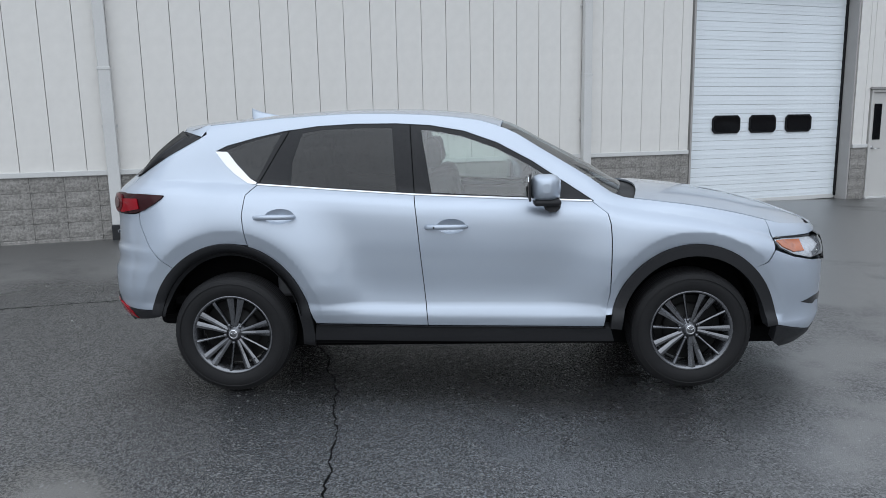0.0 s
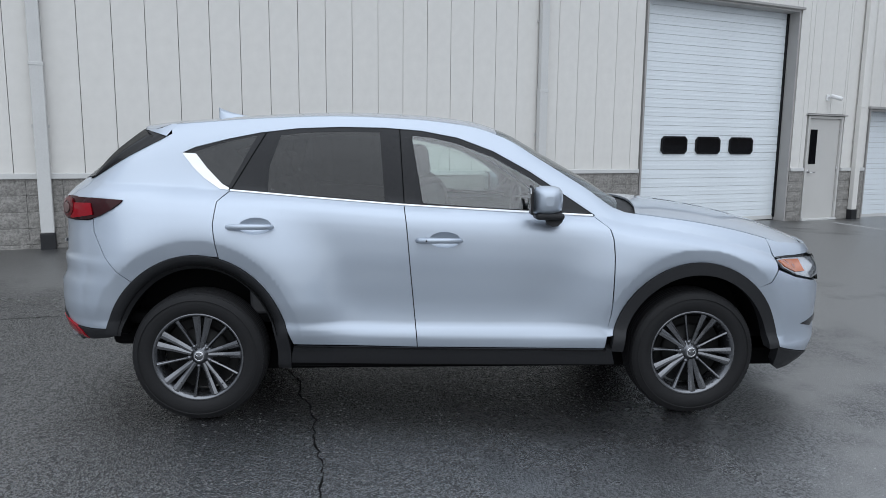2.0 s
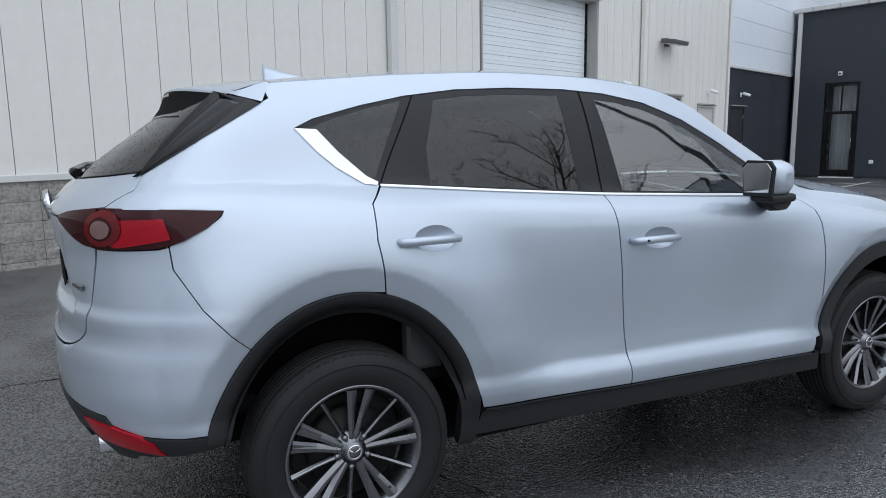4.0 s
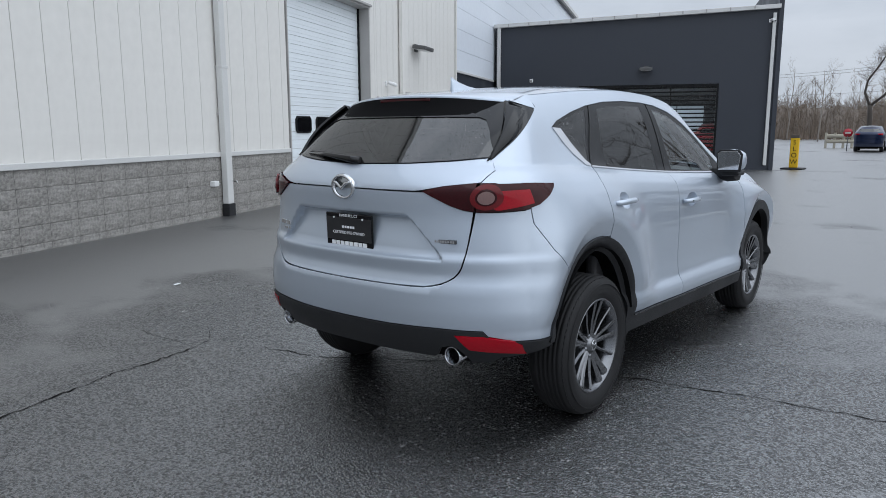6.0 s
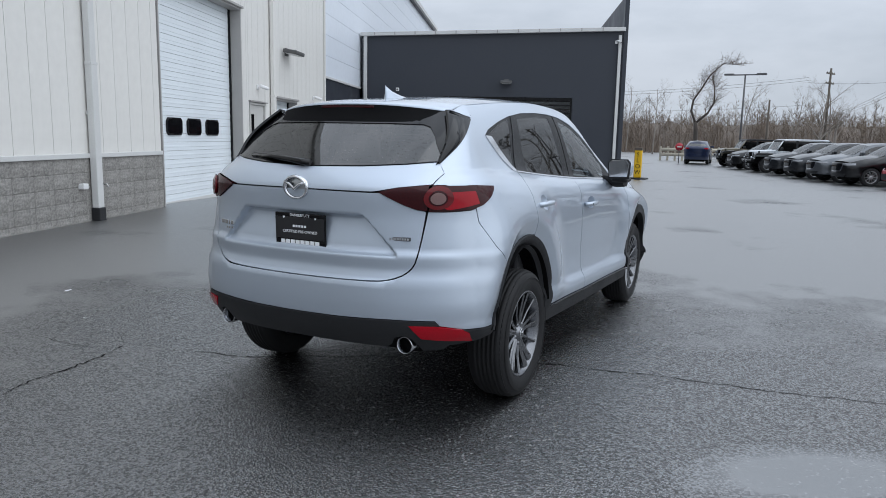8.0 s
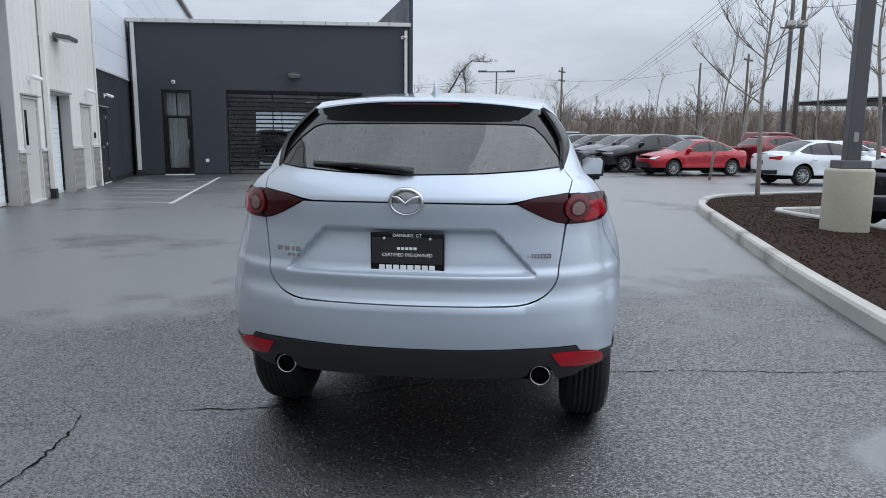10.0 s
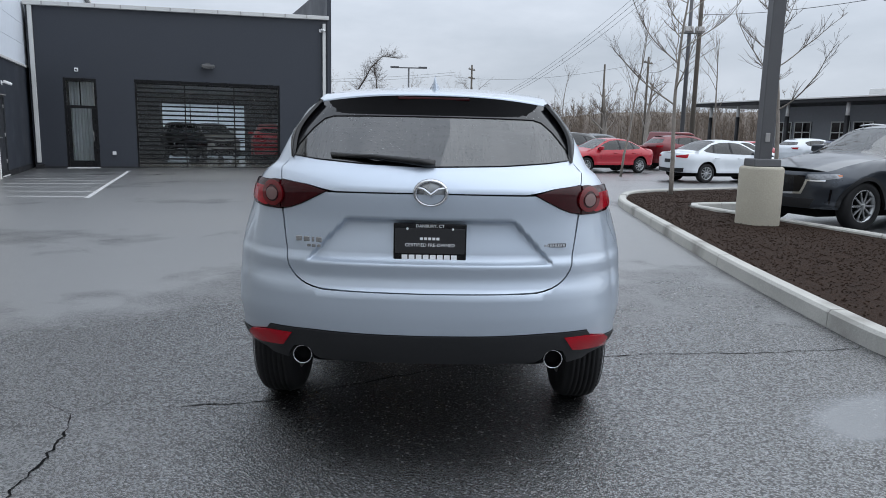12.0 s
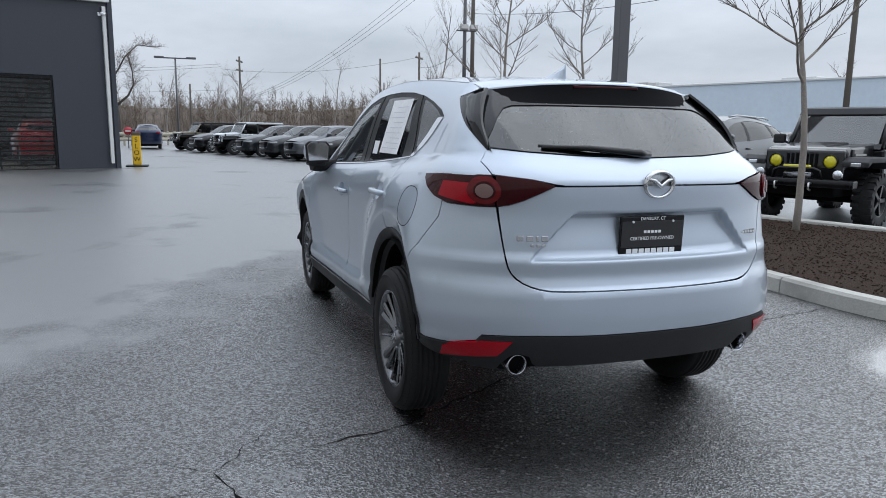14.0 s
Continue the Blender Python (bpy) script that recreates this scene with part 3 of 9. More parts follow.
# ---------------------------------------------------------------- wheels
def make_wheel(parent, name, m, radius=0.354, rim_r=0.234, width=0.212, style="fine", tyre_mat=None, spoke_mat=None, phase=82.5):
    """Tyre with tread, rim, spokes, hub and nuts; the outer face looks along -y."""
    hub = new(name)
    hub.parent = parent
    hub.matrix_basis = m
    w, r = width / 2, radius
    bm = bmesh.new()
    prof = [(rim_r - 0.004, -w + 0.02), (rim_r + 0.012, -w + 0.006), (rim_r + 0.04, -w - 0.002), (r - 0.06, -w - 0.003), (r - 0.036, -w + 0.003), (r - 0.017, -w + 0.014), (r - 0.006, -w + 0.030), (r - 0.002, -w + 0.042)]
    if style == "fine":
        for k in range(5):
            y = -w + 0.044 + (2 * w - 0.088) * (k + 0.12) / 5
            y2 = -w + 0.044 + (2 * w - 0.088) * (k + 0.88) / 5
            prof += [(r - 0.009, y), (r, y + 0.003), (r, y2 - 0.003), (r - 0.009, y2)]
    prof += [(r - 0.006, w - 0.030), (r - 0.017, w - 0.014), (r - 0.036, w - 0.003), (r - 0.06, w + 0.003), (rim_r + 0.012, w - 0.006), (rim_r - 0.004, w - 0.02)]
    lathe_into(bm, prof, 64 if style == "fine" else 28)
    if style == "fine":
        for side in (-1, 1):
            for k in range(72):
                a = k * math.tau / 72
                box_into(bm, (r - 0.04, side * (w - 0.030) - 0.014, -0.009), (r - 0.0125, side * (w - 0.030) + 0.010, 0.009), 0, Matrix.Rotation(a, 4, "Y"))
        lathe_into(bm, [(rim_r + 0.055, -w - 0.0005), (rim_r + 0.057, -w - 0.004), (rim_r + 0.06, -w - 0.0005)], 64)
        lathe_into(bm, [(r - 0.045, -w - 0.002), (r - 0.042, -w - 0.006), (r - 0.038, -w - 0.001)], 64)
    if style == "mud":
        for side in (-1, 1):
            for k in range(22):
                a = (k + (0.5 if side > 0 else 0)) * math.tau / 22
                lug = box((r - 0.06, side * (w - 0.05) - 0.055, -0.03), (r + 0.012, side * (w - 0.05) + 0.055, 0.03), 0, Matrix.Rotation(a, 4, "Y"))
                part("tread_lug", lug, tyre_mat or M["rubber"], hub)
    part("tyre", bm, tyre_mat or M["rubber"], hub)
    bm = bmesh.new()
    lathe_into(bm, [(rim_r - 0.004, w - 0.02), (rim_r - 0.03, w - 0.04), (rim_r - 0.03, -w + 0.05), (rim_r - 0.014, -w + 0.03), (rim_r - 0.006, -w + 0.012), (rim_r + 0.004, -w + 0.008), (rim_r + 0.006, -w + 0.016)], 64 if style == "fine" else 28)
    part("rim", bm, M["gunmetal"] if style == "fine" else M["alloy"] if style != "mud" else M["black_metal"], hub)
    # wheel back and disc, coloured near black as the shade between the spokes
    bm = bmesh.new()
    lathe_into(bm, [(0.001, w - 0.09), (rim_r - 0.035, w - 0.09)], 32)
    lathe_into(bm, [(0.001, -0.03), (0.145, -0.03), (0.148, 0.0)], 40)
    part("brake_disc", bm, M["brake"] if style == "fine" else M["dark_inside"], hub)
    if style == "fine":
        for g in range(5):
            for off, wide, kind in ((-8.3, 1.0, "a"), (8.3, 1.0, "a"), (36, 0.42, "b")):
                a = math.radians(phase + g * 72 + off)
                bm = bmesh.new()
                r0, r1 = 0.045, rim_r - 0.012
                w0, w1 = 0.009 * wide + 0.003, 0.0185 * wide + 0.001
                y0, y1 = -w + 0.044, -w + 0.018
                vs = []
                for rr, ww, yy in ((r0, w0, y0), (0.6 * r1, (w0 + w1) / 2 * 0.9, y0 - 0.008), (r1, w1, y1)):
                    vs.append([bm.verts.new(c) for c in ((rr, yy + 0.006, -ww), (rr, yy, -ww * 0.45), (rr, yy - 0.004, ww * 0.1), (rr, yy, ww), (rr, yy + 0.028, ww * 0.8), (rr, yy + 0.028, -ww * 0.8))])
                for p, q in zip(vs, vs[1:]):
                    for k in range(6):
                        bm.faces.new((p[k], p[(k + 1) % 6], q[(k + 1) % 6], q[k]))
                bm.faces.new(vs[-1])
                bmesh.ops.transform(bm, matrix=Matrix.Rotation(-a, 4, "Y"), verts=bm.verts[:])
                bmesh.ops.recalc_face_normals(bm, faces=bm.faces[:])
                part("spoke", bm, M["gunmetal"], hub)
        bm = bmesh.new()
        lathe_into(bm, [(0.001, -w + 0.026), (0.028, -w + 0.028), (0.034, -w + 0.032), (0.036, -w + 0.04), (0.062, -w + 0.052), (0.075, -w + 0.075), (0.08, 0.0)], 40)
        part("hub", bm, M["gunmetal"], hub)
        bm = bmesh.new()
        lathe_into(bm, [(0.020, -w + 0.0245), (0.024, -w + 0.0225), (0.027, -w + 0.0255)], 32)
        for sx in (-1, 1):
            tube_into(bm, [(0, -w + 0.0245, 0.0), (sx * 0.008, -w + 0.0235, 0.004), (sx * 0.019, -w + 0.0245, 0.012)], 0.0025, 6)
        part("centre_cap_ring", bm, M["chrome"], hub)
        for g in range(5):
            a = math.radians(phase + 36 + g * 72)
            bm = lathe_into(bmesh.new(), [(0.001, -w + 0.036), (0.009, -w + 0.038), (0.0115, -w + 0.046), (0.0115, -w + 0.075)], 10, Matrix.Translation((0.057 * math.cos(a), 0, 0.057 * math.sin(a))))
            part("wheel_nut", bm, M["gunmetal"], hub)
        bm = lathe_into(bmesh.new(), [(0.001, 0), (0.0045, -0.002), (0.0045, 0.01)], 8, Matrix.Translation((0.12, -w + 0.02, -rim_r + 0.085)))
        part("valve", bm, M["black_trim"], hub)
    else:
        count = 10 if style == "plain" else 5
        for g in range(count):
            bm = box((0.03, -w + 0.02, -0.016 if style == "plain" else -0.03), (rim_r - 0.005, -w + 0.05, 0.016 if style == "plain" else 0.03), 0.005, Matrix.Rotation(g * math.tau / count, 4, "Y"))
            part("spoke", bm, spoke_mat or M["alloy"], hub)
        bm = lathe_into(bmesh.new(), [(0.001, -w + 0.012), (0.04, -w + 0.014), (0.06, -w + 0.04), (0.06, 0.0)], 20)
        part("hub", bm, spoke_mat or M["alloy"], hub)
    return hub


# ---------------------------------------------------------------- the silver car
SEC = curve((0, -0.005), (0.05, 0.04), (0.14, 0.052), (0.21, 0.060), (0.26, 0.056), (0.36, 0.046), (0.48, 0.050), (0.6, 0.062), (0.72, 0.069), (0.82, 0.061), (0.91, 0.037), (1.0, 0.0))
ARCH_R, ARCH_F = (-1.349, 0.355, 0.487, 0.548), (1.349, 0.355, 0.485, 0.515)
IN_R, IN_F = (0.416, 0.478), (0.418, 0.446)


def recess(y, z):
    """How far the tailgate is pressed in round the number plate."""
    y = abs(y)
    top = smooth01(1.054, 1.034, z)
    slant = smooth01(0.0, 0.022, (0.50 - (z - 0.90) * 0.95) - y)
    low = smooth01(0.855, 0.876, z)
    return 0.046 * top * slant * low * (0.5 + 0.5 * smooth01(0.87, 1.03, z))


DRAFT = Shape(
    belt=curve((-2.2, 1.29), (-1.5, 1.262), (-1.16, 1.243), (-0.25, 1.172), (0.77, 1.118), (0.96, 1.075), (1.3, 1.02), (1.7, 0.93), (2.0, 0.82)),
    belt_y=curve((-2.2, 0.785), (-1.4, 0.805), (-0.8, 0.838), (0.3, 0.845), (1.0, 0.845), (1.5, 0.845), (2.2, 0.82)),
    rail=curve((-1.9, 1.535), (-1.65, 1.572), (-1.4, 1.594), (-1.0, 1.624), (-0.6, 1.638), (-0.25, 1.628), (0.1, 1.592), (0.3, 1.532), (0.5, 1.415), (0.75, 1.262), (0.96, 1.132), (1.12, 1.110), (1.35, 1.080), (1.6, 1.032), (1.85, 0.966), (2.1, 0.888)),
    rail_y=curve((-1.8, 0.51), (-1.3, 0.535), (-0.6, 0.58), (0.2, 0.595), (0.5, 0.635), (0.96, 0.725), (1.4, 0.76), (2.1, 0.74)),
    rear=curve((0.25, -2.07), (0.36, -2.14), (0.44, -2.185), (0.50, -2.212), (0.56, -2.230), (0.66, -2.238), (0.735, -2.238), (0.76, -2.222), (0.80, -2.212), (0.86, -2.220), (0.90, -2.205), (1.02, -2.205), (1.16, -2.215), (1.22, -2.175), (1.27, -2.115), (1.48, -1.83), (1.6, -1.67)),
    front=curve((0.2, 2.22), (0.3, 2.30), (0.45, 2.325), (0.7, 2.325), (0.82, 2.32), (0.92, 2.27), (1.1, 1.9), (1.2, 1.6), (1.6, 1.2)),
    section=SEC, arches=[ARCH_R, ARCH_F], dent=recess)
FLANK = curve((0, 0.05), (0.05, 0.098), (0.14, 0.120), (0.19, 0.131), (0.222, 0.134), (0.25, 0.128), (0.31, 0.100), (0.42, 0.092), (0.55, 0.097), (0.68, 0.102), (0.78, 0.100), (0.86, 0.094), (0.92, 0.078), (0.96, 0.050), (1.0, 0.0))
SILVER = Shape(
    belt=curve((-2.2, 1.285), (-1.5, 1.255), (-1.2, 1.234), (-0.25, 1.164), (0.77, 1.112), (0.96, 1.072), (1.3, 1.02), (1.7, 0.93), (2.0, 0.82)),
    belt_y=curve((-2.2, 0.765), (-1.8, 0.745), (-1.46, 0.714), (-1.2, 0.718), (-0.25, 0.762), (0.3, 0.785), (0.774, 0.806), (1.0, 0.812), (1.4, 0.805), (2.2, 0.78)),
    rail=DRAFT.zr, rail_y=curve((-1.8, 0.545), (-1.5, 0.548), (-1.2, 0.553), (-0.6, 0.58), (0.2, 0.595), (0.5, 0.635), (0.96, 0.725), (1.4, 0.76), (2.1, 0.74)),
    Lr=curve((1.18, 0.6), (1.24, 0.56), (1.305, 0.46), (1.42, 0.29), (1.56, 0.22)), rear=DRAFT.xr, front=DRAFT.xf,
    section=FLANK, arches=[ARCH_R, ARCH_F], dent=recess, lips=((0.066, 0.024), (0.004, 0.034)))

car = thing("suv", Matrix(), "silver metallic compact SUV, wet with rain drops, parked on damp asphalt", "car")
S = SILVER
g = 0.0025

ROOF_END = -1.50
belt_line = [(-1.155, 1.241), (-0.7, 1.204), (-0.25, 1.170), (0.25, 1.142), (0.765, 1.117)]
DLO_TOP = [(-1.435, 1.432), (-1.37, 1.463), (-1.2, 1.508), (-1.03, 1.543), (-0.83, 1.568), (-0.6, 1.578), (-0.36, 1.576), (-0.16, 1.562), (0.04, 1.526), (0.236, 1.455), (0.435, 1.347), (0.6, 1.238), (0.765, 1.128)]


def X(pts):
    """Side outlines, drawn on a fuller flank, drawn in on to the body where it is slimmer."""
    out = []
    for x, z in pts:
        w0 = DRAFT.width(x, z)
        k = 1 + (w0 - SILVER.width(x, z)) / (5.0 - w0)
        out.append(("x", x * k, 1.57 + (z - 1.57) * k))
    return out


QUARTER_GLASS = X([(-1.385, 1.432), (-1.29, 1.468), (-1.165, 1.502), (-1.045, 1.527), (-1.165, 1.268), (-1.21, 1.275), (-1.31, 1.352)])
REAR_GLASS = X([(-0.962, 1.236), (-0.966, 1.36), (-0.918, 1.530), (-0.8, 1.546), (-0.6, 1.553), (-0.385, 1.552), (-0.352, 1.190)])
FRONT_GLASS = X([(-0.150, 1.180), (0.2, 1.158), (0.56, 1.140), (0.56, 1.232), (0.42, 1.322), (0.23, 1.425), (0.03, 1.497), (-0.1, 1.525), (-0.212, 1.537)])

HANDLES = ((-1.064, 1.053), (-0.068, 0.982))


def cup_outline(hx, hz, k=1.0):
    """Oval of the hollow behind a door handle."""
    return [("x", hx + 0.030 + 0.083 * k * math.cos(a), hz + 0.002 + 0.043 * k * math.sin(a)) for a in np.linspace(0, math.tau, 30, endpoint=False)]


def handle_cup(hx, hz, mirror):
    """The hollow itself, pressed into the door."""
    bm = bmesh.new()
    prev = None
    for k in (1.0, 0.96, 0.85, 0.7, 0.5, 0.28, 0.1):
        ring = []
        for _, x, z in cup_outline(hx, hz, k):
            q = S.q_of("x", x, z)
            p = S.at(q, z) - S.normal(q, z) * 0.026 * (1 - k ** 2.5)
            ring.append(bm.verts.new((p.x, -p.y if mirror else p.y, p.z)))
        if prev:
            for i in range(30):
                f = [prev[i], prev[(i + 1) % 30], ring[(i + 1) % 30], ring[i]]
                bm.faces.new(f if not mirror else f[::-1]).smooth = True
        prev = ring
    bm.faces.new(prev if not mirror else prev[::-1])
    bmesh.ops.recalc_face_normals(bm, faces=bm.faces[:])
    bmesh.ops.reverse_faces(bm, faces=bm.faces[:])
    part("handle_cup", bm, M["silver"], car, "hollow behind the door handle")


for mirror in (False, True):
    # body side: pillars, roof edge and rear quarter in one pressing
    rails = [(x, SILVER.zr(x) - 0.003) for x in [0.95 - 0.05 * k for k in range(50)] + [-1.53]]
    outer = X(rails) + X([(-1.525, 1.550), (-1.515, 1.530), (-1.715, 1.413), (-1.905, 1.294)]) + [("y", -0.668, 1.245), ("y", -0.652, 1.196)] + X(
        [(-1.704, 1.186), (-1.715, 1.170), (-1.76, 1.138), (-1.83, 1.102), (-1.868, 1.088), (-1.8615, 1.02), (-1.8035, 0.9), (-1.739, 0.8165)])
    outer += arc(*ARCH_R, 131.7, 77, 14)[:-1]
    outer += X([(-1.2265, 0.893), (-1.2395, 1.069), (-1.2215, 1.186), (-1.1585, 1.241)])
    outer += X([(-1.1595, 1.2435), (-1.21, 1.25), (-1.30, 1.306), (-1.36, 1.355), (-1.435, 1.432)]) + X(DLO_TOP[1:]) + X([(0.79, 1.112), (0.87, 1.11)])
    skin("side_panel", S, outer, M["silver"], car, mirror=mirror, step=0.013)
    # doors
    b_seam = [(-0.25, 1.168), (-0.238, 1.05), (-0.218, 0.829), (-0.195, 0.58), (-0.185, 0.456), (-0.182, 0.41)]
    rear_door = X([(-1.155 + g, 1.238), (-0.7, 1.200)]) + X([(a - g, b) for a, b in b_seam]) + X([(-0.838, 0.430)]) + arc(*ARCH_R, 10, 75, 14)[1:] + X([(-1.2215, 0.893), (-1.2345, 1.069), (-1.2175, 1.184)])
    skin("rear_door", S, rear_door, M["silver"], car, mirror=mirror, step=0.014, holes=(cup_outline(*HANDLES[0]),))
    front_door = X([(a + g, b) for a, b in b_seam])[::1] + X([(0.835, 0.396), (0.8655, 0.584), (0.868, 0.75), (0.868, 0.9), (0.864, 0.99), (0.85, 1.048), (0.762, 1.116), (0.25, 1.138)])
    skin("front_door", S, front_door, M["silver"], car, mirror=mirror, holes=(cup_outline(*HANDLES[1]),))
    # front wing
    wing = X([(0.769, 1.115), (0.856, 1.046), (0.870, 0.99), (0.874, 0.9), (0.874, 0.75), (0.8715, 0.584), (0.846, 0.46)]) + arc(*ARCH_F, 172, 46, 26)[1:] + X([(1.745, 0.76), (1.80, 0.83), (1.797, 0.885)]) + X([(x, S.zr(x) - 0.004) for x in (1.80, 1.74, 1.68, 1.6, 1.5, 1.42, 1.35, 1.27, 1.2, 1.12, 1.04, 0.97, 0.90)])
    skin("front_wing", S, wing, M["silver"], car, mirror=mirror, step=0.014)
    # window surround, panes, bright strips
    dlo = X(DLO_TOP) + X(belt_line[::-1]) + X([(-1.20, 1.249), (-1.30, 1.308), (-1.36, 1.357)])
    skin("window_surround", S, dlo, M["black_trim"], car, holes=(QUARTER_GLASS, REAR_GLASS, FRONT_GLASS), mirror=mirror, lift=-0.004, step=0.05, label="satin black window surround")
    skin("quarter_window", S, QUARTER_GLASS, M["privacy"], car, lift=-0.005, rim=0.004, mirror=mirror, step=0.06, label="dark tinted quarter window")
    skin("rear_door_window", S, REAR_GLASS, M["privacy"], car, lift=-0.005, rim=0.004, mirror=mirror, step=0.06, label="dark tinted door window")
    skin("front_door_window", S, FRONT_GLASS, M["clear"], car, lift=-0.005, rim=0.004, mirror=mirror, step=0.06, label="clear green-tinted door window")
    strip = X([(a, b + 0.0045) for a, b in belt_line]) + X([(a, b - 0.0045) for a, b in belt_line[::-1]])
    skin("belt_strip", S, strip, M["chrome"], car, lift=0.004, mirror=mirror, label="bright chrome belt strip")
    fin_strip = X([(-1.435, 1.430), (-1.36, 1.426), (-1.29, 1.352), (-1.20, 1.272), (-1.16, 1.252), (-1.165, 1.242), (-1.21, 1.247), (-1.30, 1.302), (-1.36, 1.352)])
    skin("window_corner_strip", S, fin_strip, M["chrome"], car, lift=0.004, mirror=mirror, step=0.02, label="bright chrome corner strip")
    # door seams across the black surround
    for a, b in (((-0.997, 1.547), (-1.152, 1.246)), ((-0.278, 1.574), (-0.249, 1.172))):
        seam = X([(a[0] - 0.0025, a[1]), (a[0] + 0.0025, a[1]), (b[0] + 0.0025, b[1]), (b[0] - 0.0025, b[1])])
        skin("door_seal", S, seam, M["dark_inside"], car, lift=-0.0015, rim=0.002, mirror=mirror, step=0.05)
    # black cladding: arches and sill
    for (cx, cz, rx, rz), (ix, iz), a0, a1 in ((ARCH_R, IN_R, -9, 166), (ARCH_F, IN_F, 4, 176)):
        ring = arc(cx, cz, rx - 0.002, rz - 0.002, a0, a1, 30) + arc(cx, cz, ix, iz, a1, a0, 30)
        skin("arch_cladding", S, ring, M["black_trim"], car, lift=0.012, rim=0.05, mirror=mirror, step=0.03, label="black plastic wheel arch cladding")
    sill = X([(-0.835, 0.424), (-0.18, 0.404), (0.845, 0.39), (0.875, 0.39), (0.90, 0.30), (0.2, 0.305), (-0.86, 0.322)])
    skin("sill", S, sill, M["black_trim"], car, lift=0.004, rim=0.06, mirror=mirror, label="black plastic sill cladding")
    strip = X([(-0.835, 0.427), (-0.18, 0.407), (0.845, 0.393), (0.845, 0.384), (-0.18, 0.398), (-0.835, 0.418)])
    skin("sill_strip", S, strip, M["gloss_black"], car, lift=0.010, mirror=mirror)
    # front bumper half, lip, headlamp, side of the grille
    bump = X([(1.752, 0.757), (1.806, 0.822), (1.93, 0.775), (2.08, 0.742)]) + [("f", -0.5, 0.70), ("f", -0.001, 0.70), ("f", -0.001, 0.30), ("f", -0.5, 0.30)] + X([(2.10, 0.315), (1.84, 0.385)]) + arc(*ARCH_F, 8, 46, 12)
    skin("front_bumper", S, bump, M["silver"], car, mirror=mirror, step=0.05)
    lip = X([(1.835, 0.381), (2.10, 0.311)]) + [("f", -0.5, 0.296), ("f", -0.001, 0.296), ("f", -0.001, 0.215), ("f", -0.5, 0.215)] + X([(2.10, 0.222), (1.90, 0.225), (1.83, 0.28)])
    skin("front_lip", S, lip, M["black_trim"], car, lift=0.006, rim=0.05, mirror=mirror, step=0.05)
    lamp_outline = X([(1.802, 0.876), (1.95, 0.872), (2.08, 0.865)]) + [("f", -0.60, 0.855), ("f", -0.42, 0.835), ("f", -0.45, 0.775), ("f", -0.60, 0.755)] + X([(2.06, 0.757), (1.93, 0.788), (1.84, 0.832)])
    skin("headlamp", S, lamp_outline, M["lamp_clear"], car, lift=0.004, mirror=mirror, step=0.03, label="clear headlamp lens")
    amber = X([(1.815, 0.868), (1.99, 0.862), (2.0, 0.80), (1.93, 0.80), (1.85, 0.835)])
    skin("side_marker", S, amber, M["amber"], car, lift=0.008, mirror=mirror, step=0.03, label="amber side marker lens")
    frame_top = X([(1.80, 0.884), (1.95, 0.881), (2.08, 0.874)]) + [("f", -0.60, 0.864), ("f", -0.42, 0.844), ("f", -0.42, 0.836), ("f", -0.60, 0.856)] + X([(2.08, 0.866), (1.95, 0.873), (1.80, 0.877)])
    skin("headlamp_frame", S, frame_top, M["gloss_black"], car, lift=0.010, mirror=mirror, step=0.03)
    grille = [("f", -0.42, 0.835), ("f", -0.001, 0.835), ("f", -0.001, 0.70), ("f", -0.5, 0.70), ("f", -0.45, 0.775)]
    skin("grille", S, grille, M["gloss_black"], car, lift=0.012, mirror=mirror, step=0.04, label="gloss black front grille")
    nose = [("f", -0.001, 0.90), ("f", -0.42, 0.89), ("f", -0.62, 0.878)] + X([(1.99, 0.884), (1.803, 0.888), (1.803, S.zr(1.8) - 0.004), (1.9, S.zr(1.9))]) + [("f", -0.45, 0.915), ("f", -0.2, 0.925), ("f", -0.001, 0.93)]
    skin("nose_panel", S, nose, M["silver"], car, mirror=mirror, step=0.04)
    vent = X([(2.00, 0.50), (2.12, 0.52)]) + [("f", -0.60, 0.515), ("f", -0.60, 0.475)] + X([(2.10, 0.47)])
    skin("fog_lamp_slot", S, vent, M["gloss_black"], car, lift=0.004, mirror=mirror, step=0.04)
    # tail lamps: the body half and the tailgate half
    body_lamp = [("y", -0.652, 1.192)] + X([(-1.85, 1.190), (-1.708, 1.184), (-1.72, 1.168), (-1.765, 1.136), (-1.83, 1.101), (-1.90, 1.082), (-2.0, 1.076)]) + [("y", -0.66, 1.074), ("y", -0.646, 1.076), ("y", -0.648, 1.13)]
    lamp = skin("tail_lamp", S, body_lamp, M["dark_red_lens"], car, lift=0.010, rim=0.03, mirror=mirror, step=0.02, label="dark red wrap-round tail lamp")
    bright = [("y", -0.70, 1.160)] + X([(-1.88, 1.164), (-1.86, 1.108), (-2.0, 1.083)]) + [("y", -0.71, 1.083), ("y", -0.685, 1.10)]
    skin("brake_lens", S, bright, M["red_lens"], lamp, lift=0.0165, rim=0.006, mirror=mirror, step=0.02, label="bright red lens")
    gate_lamp = [("y", -0.640, 1.192), ("y", -0.52, 1.178), ("y", -0.438, 1.160), ("y", -0.48, 1.138), ("y", -0.55, 1.103), ("y", -0.60, 1.084), ("y", -0.640, 1.078), ("y", -0.642, 1.13)]
    skin("tailgate_lamp", S, gate_lamp, M["dark_red_lens"], car, lift=0.010, rim=0.03, mirror=mirror, step=0.02, label="dark red tailgate lamp")
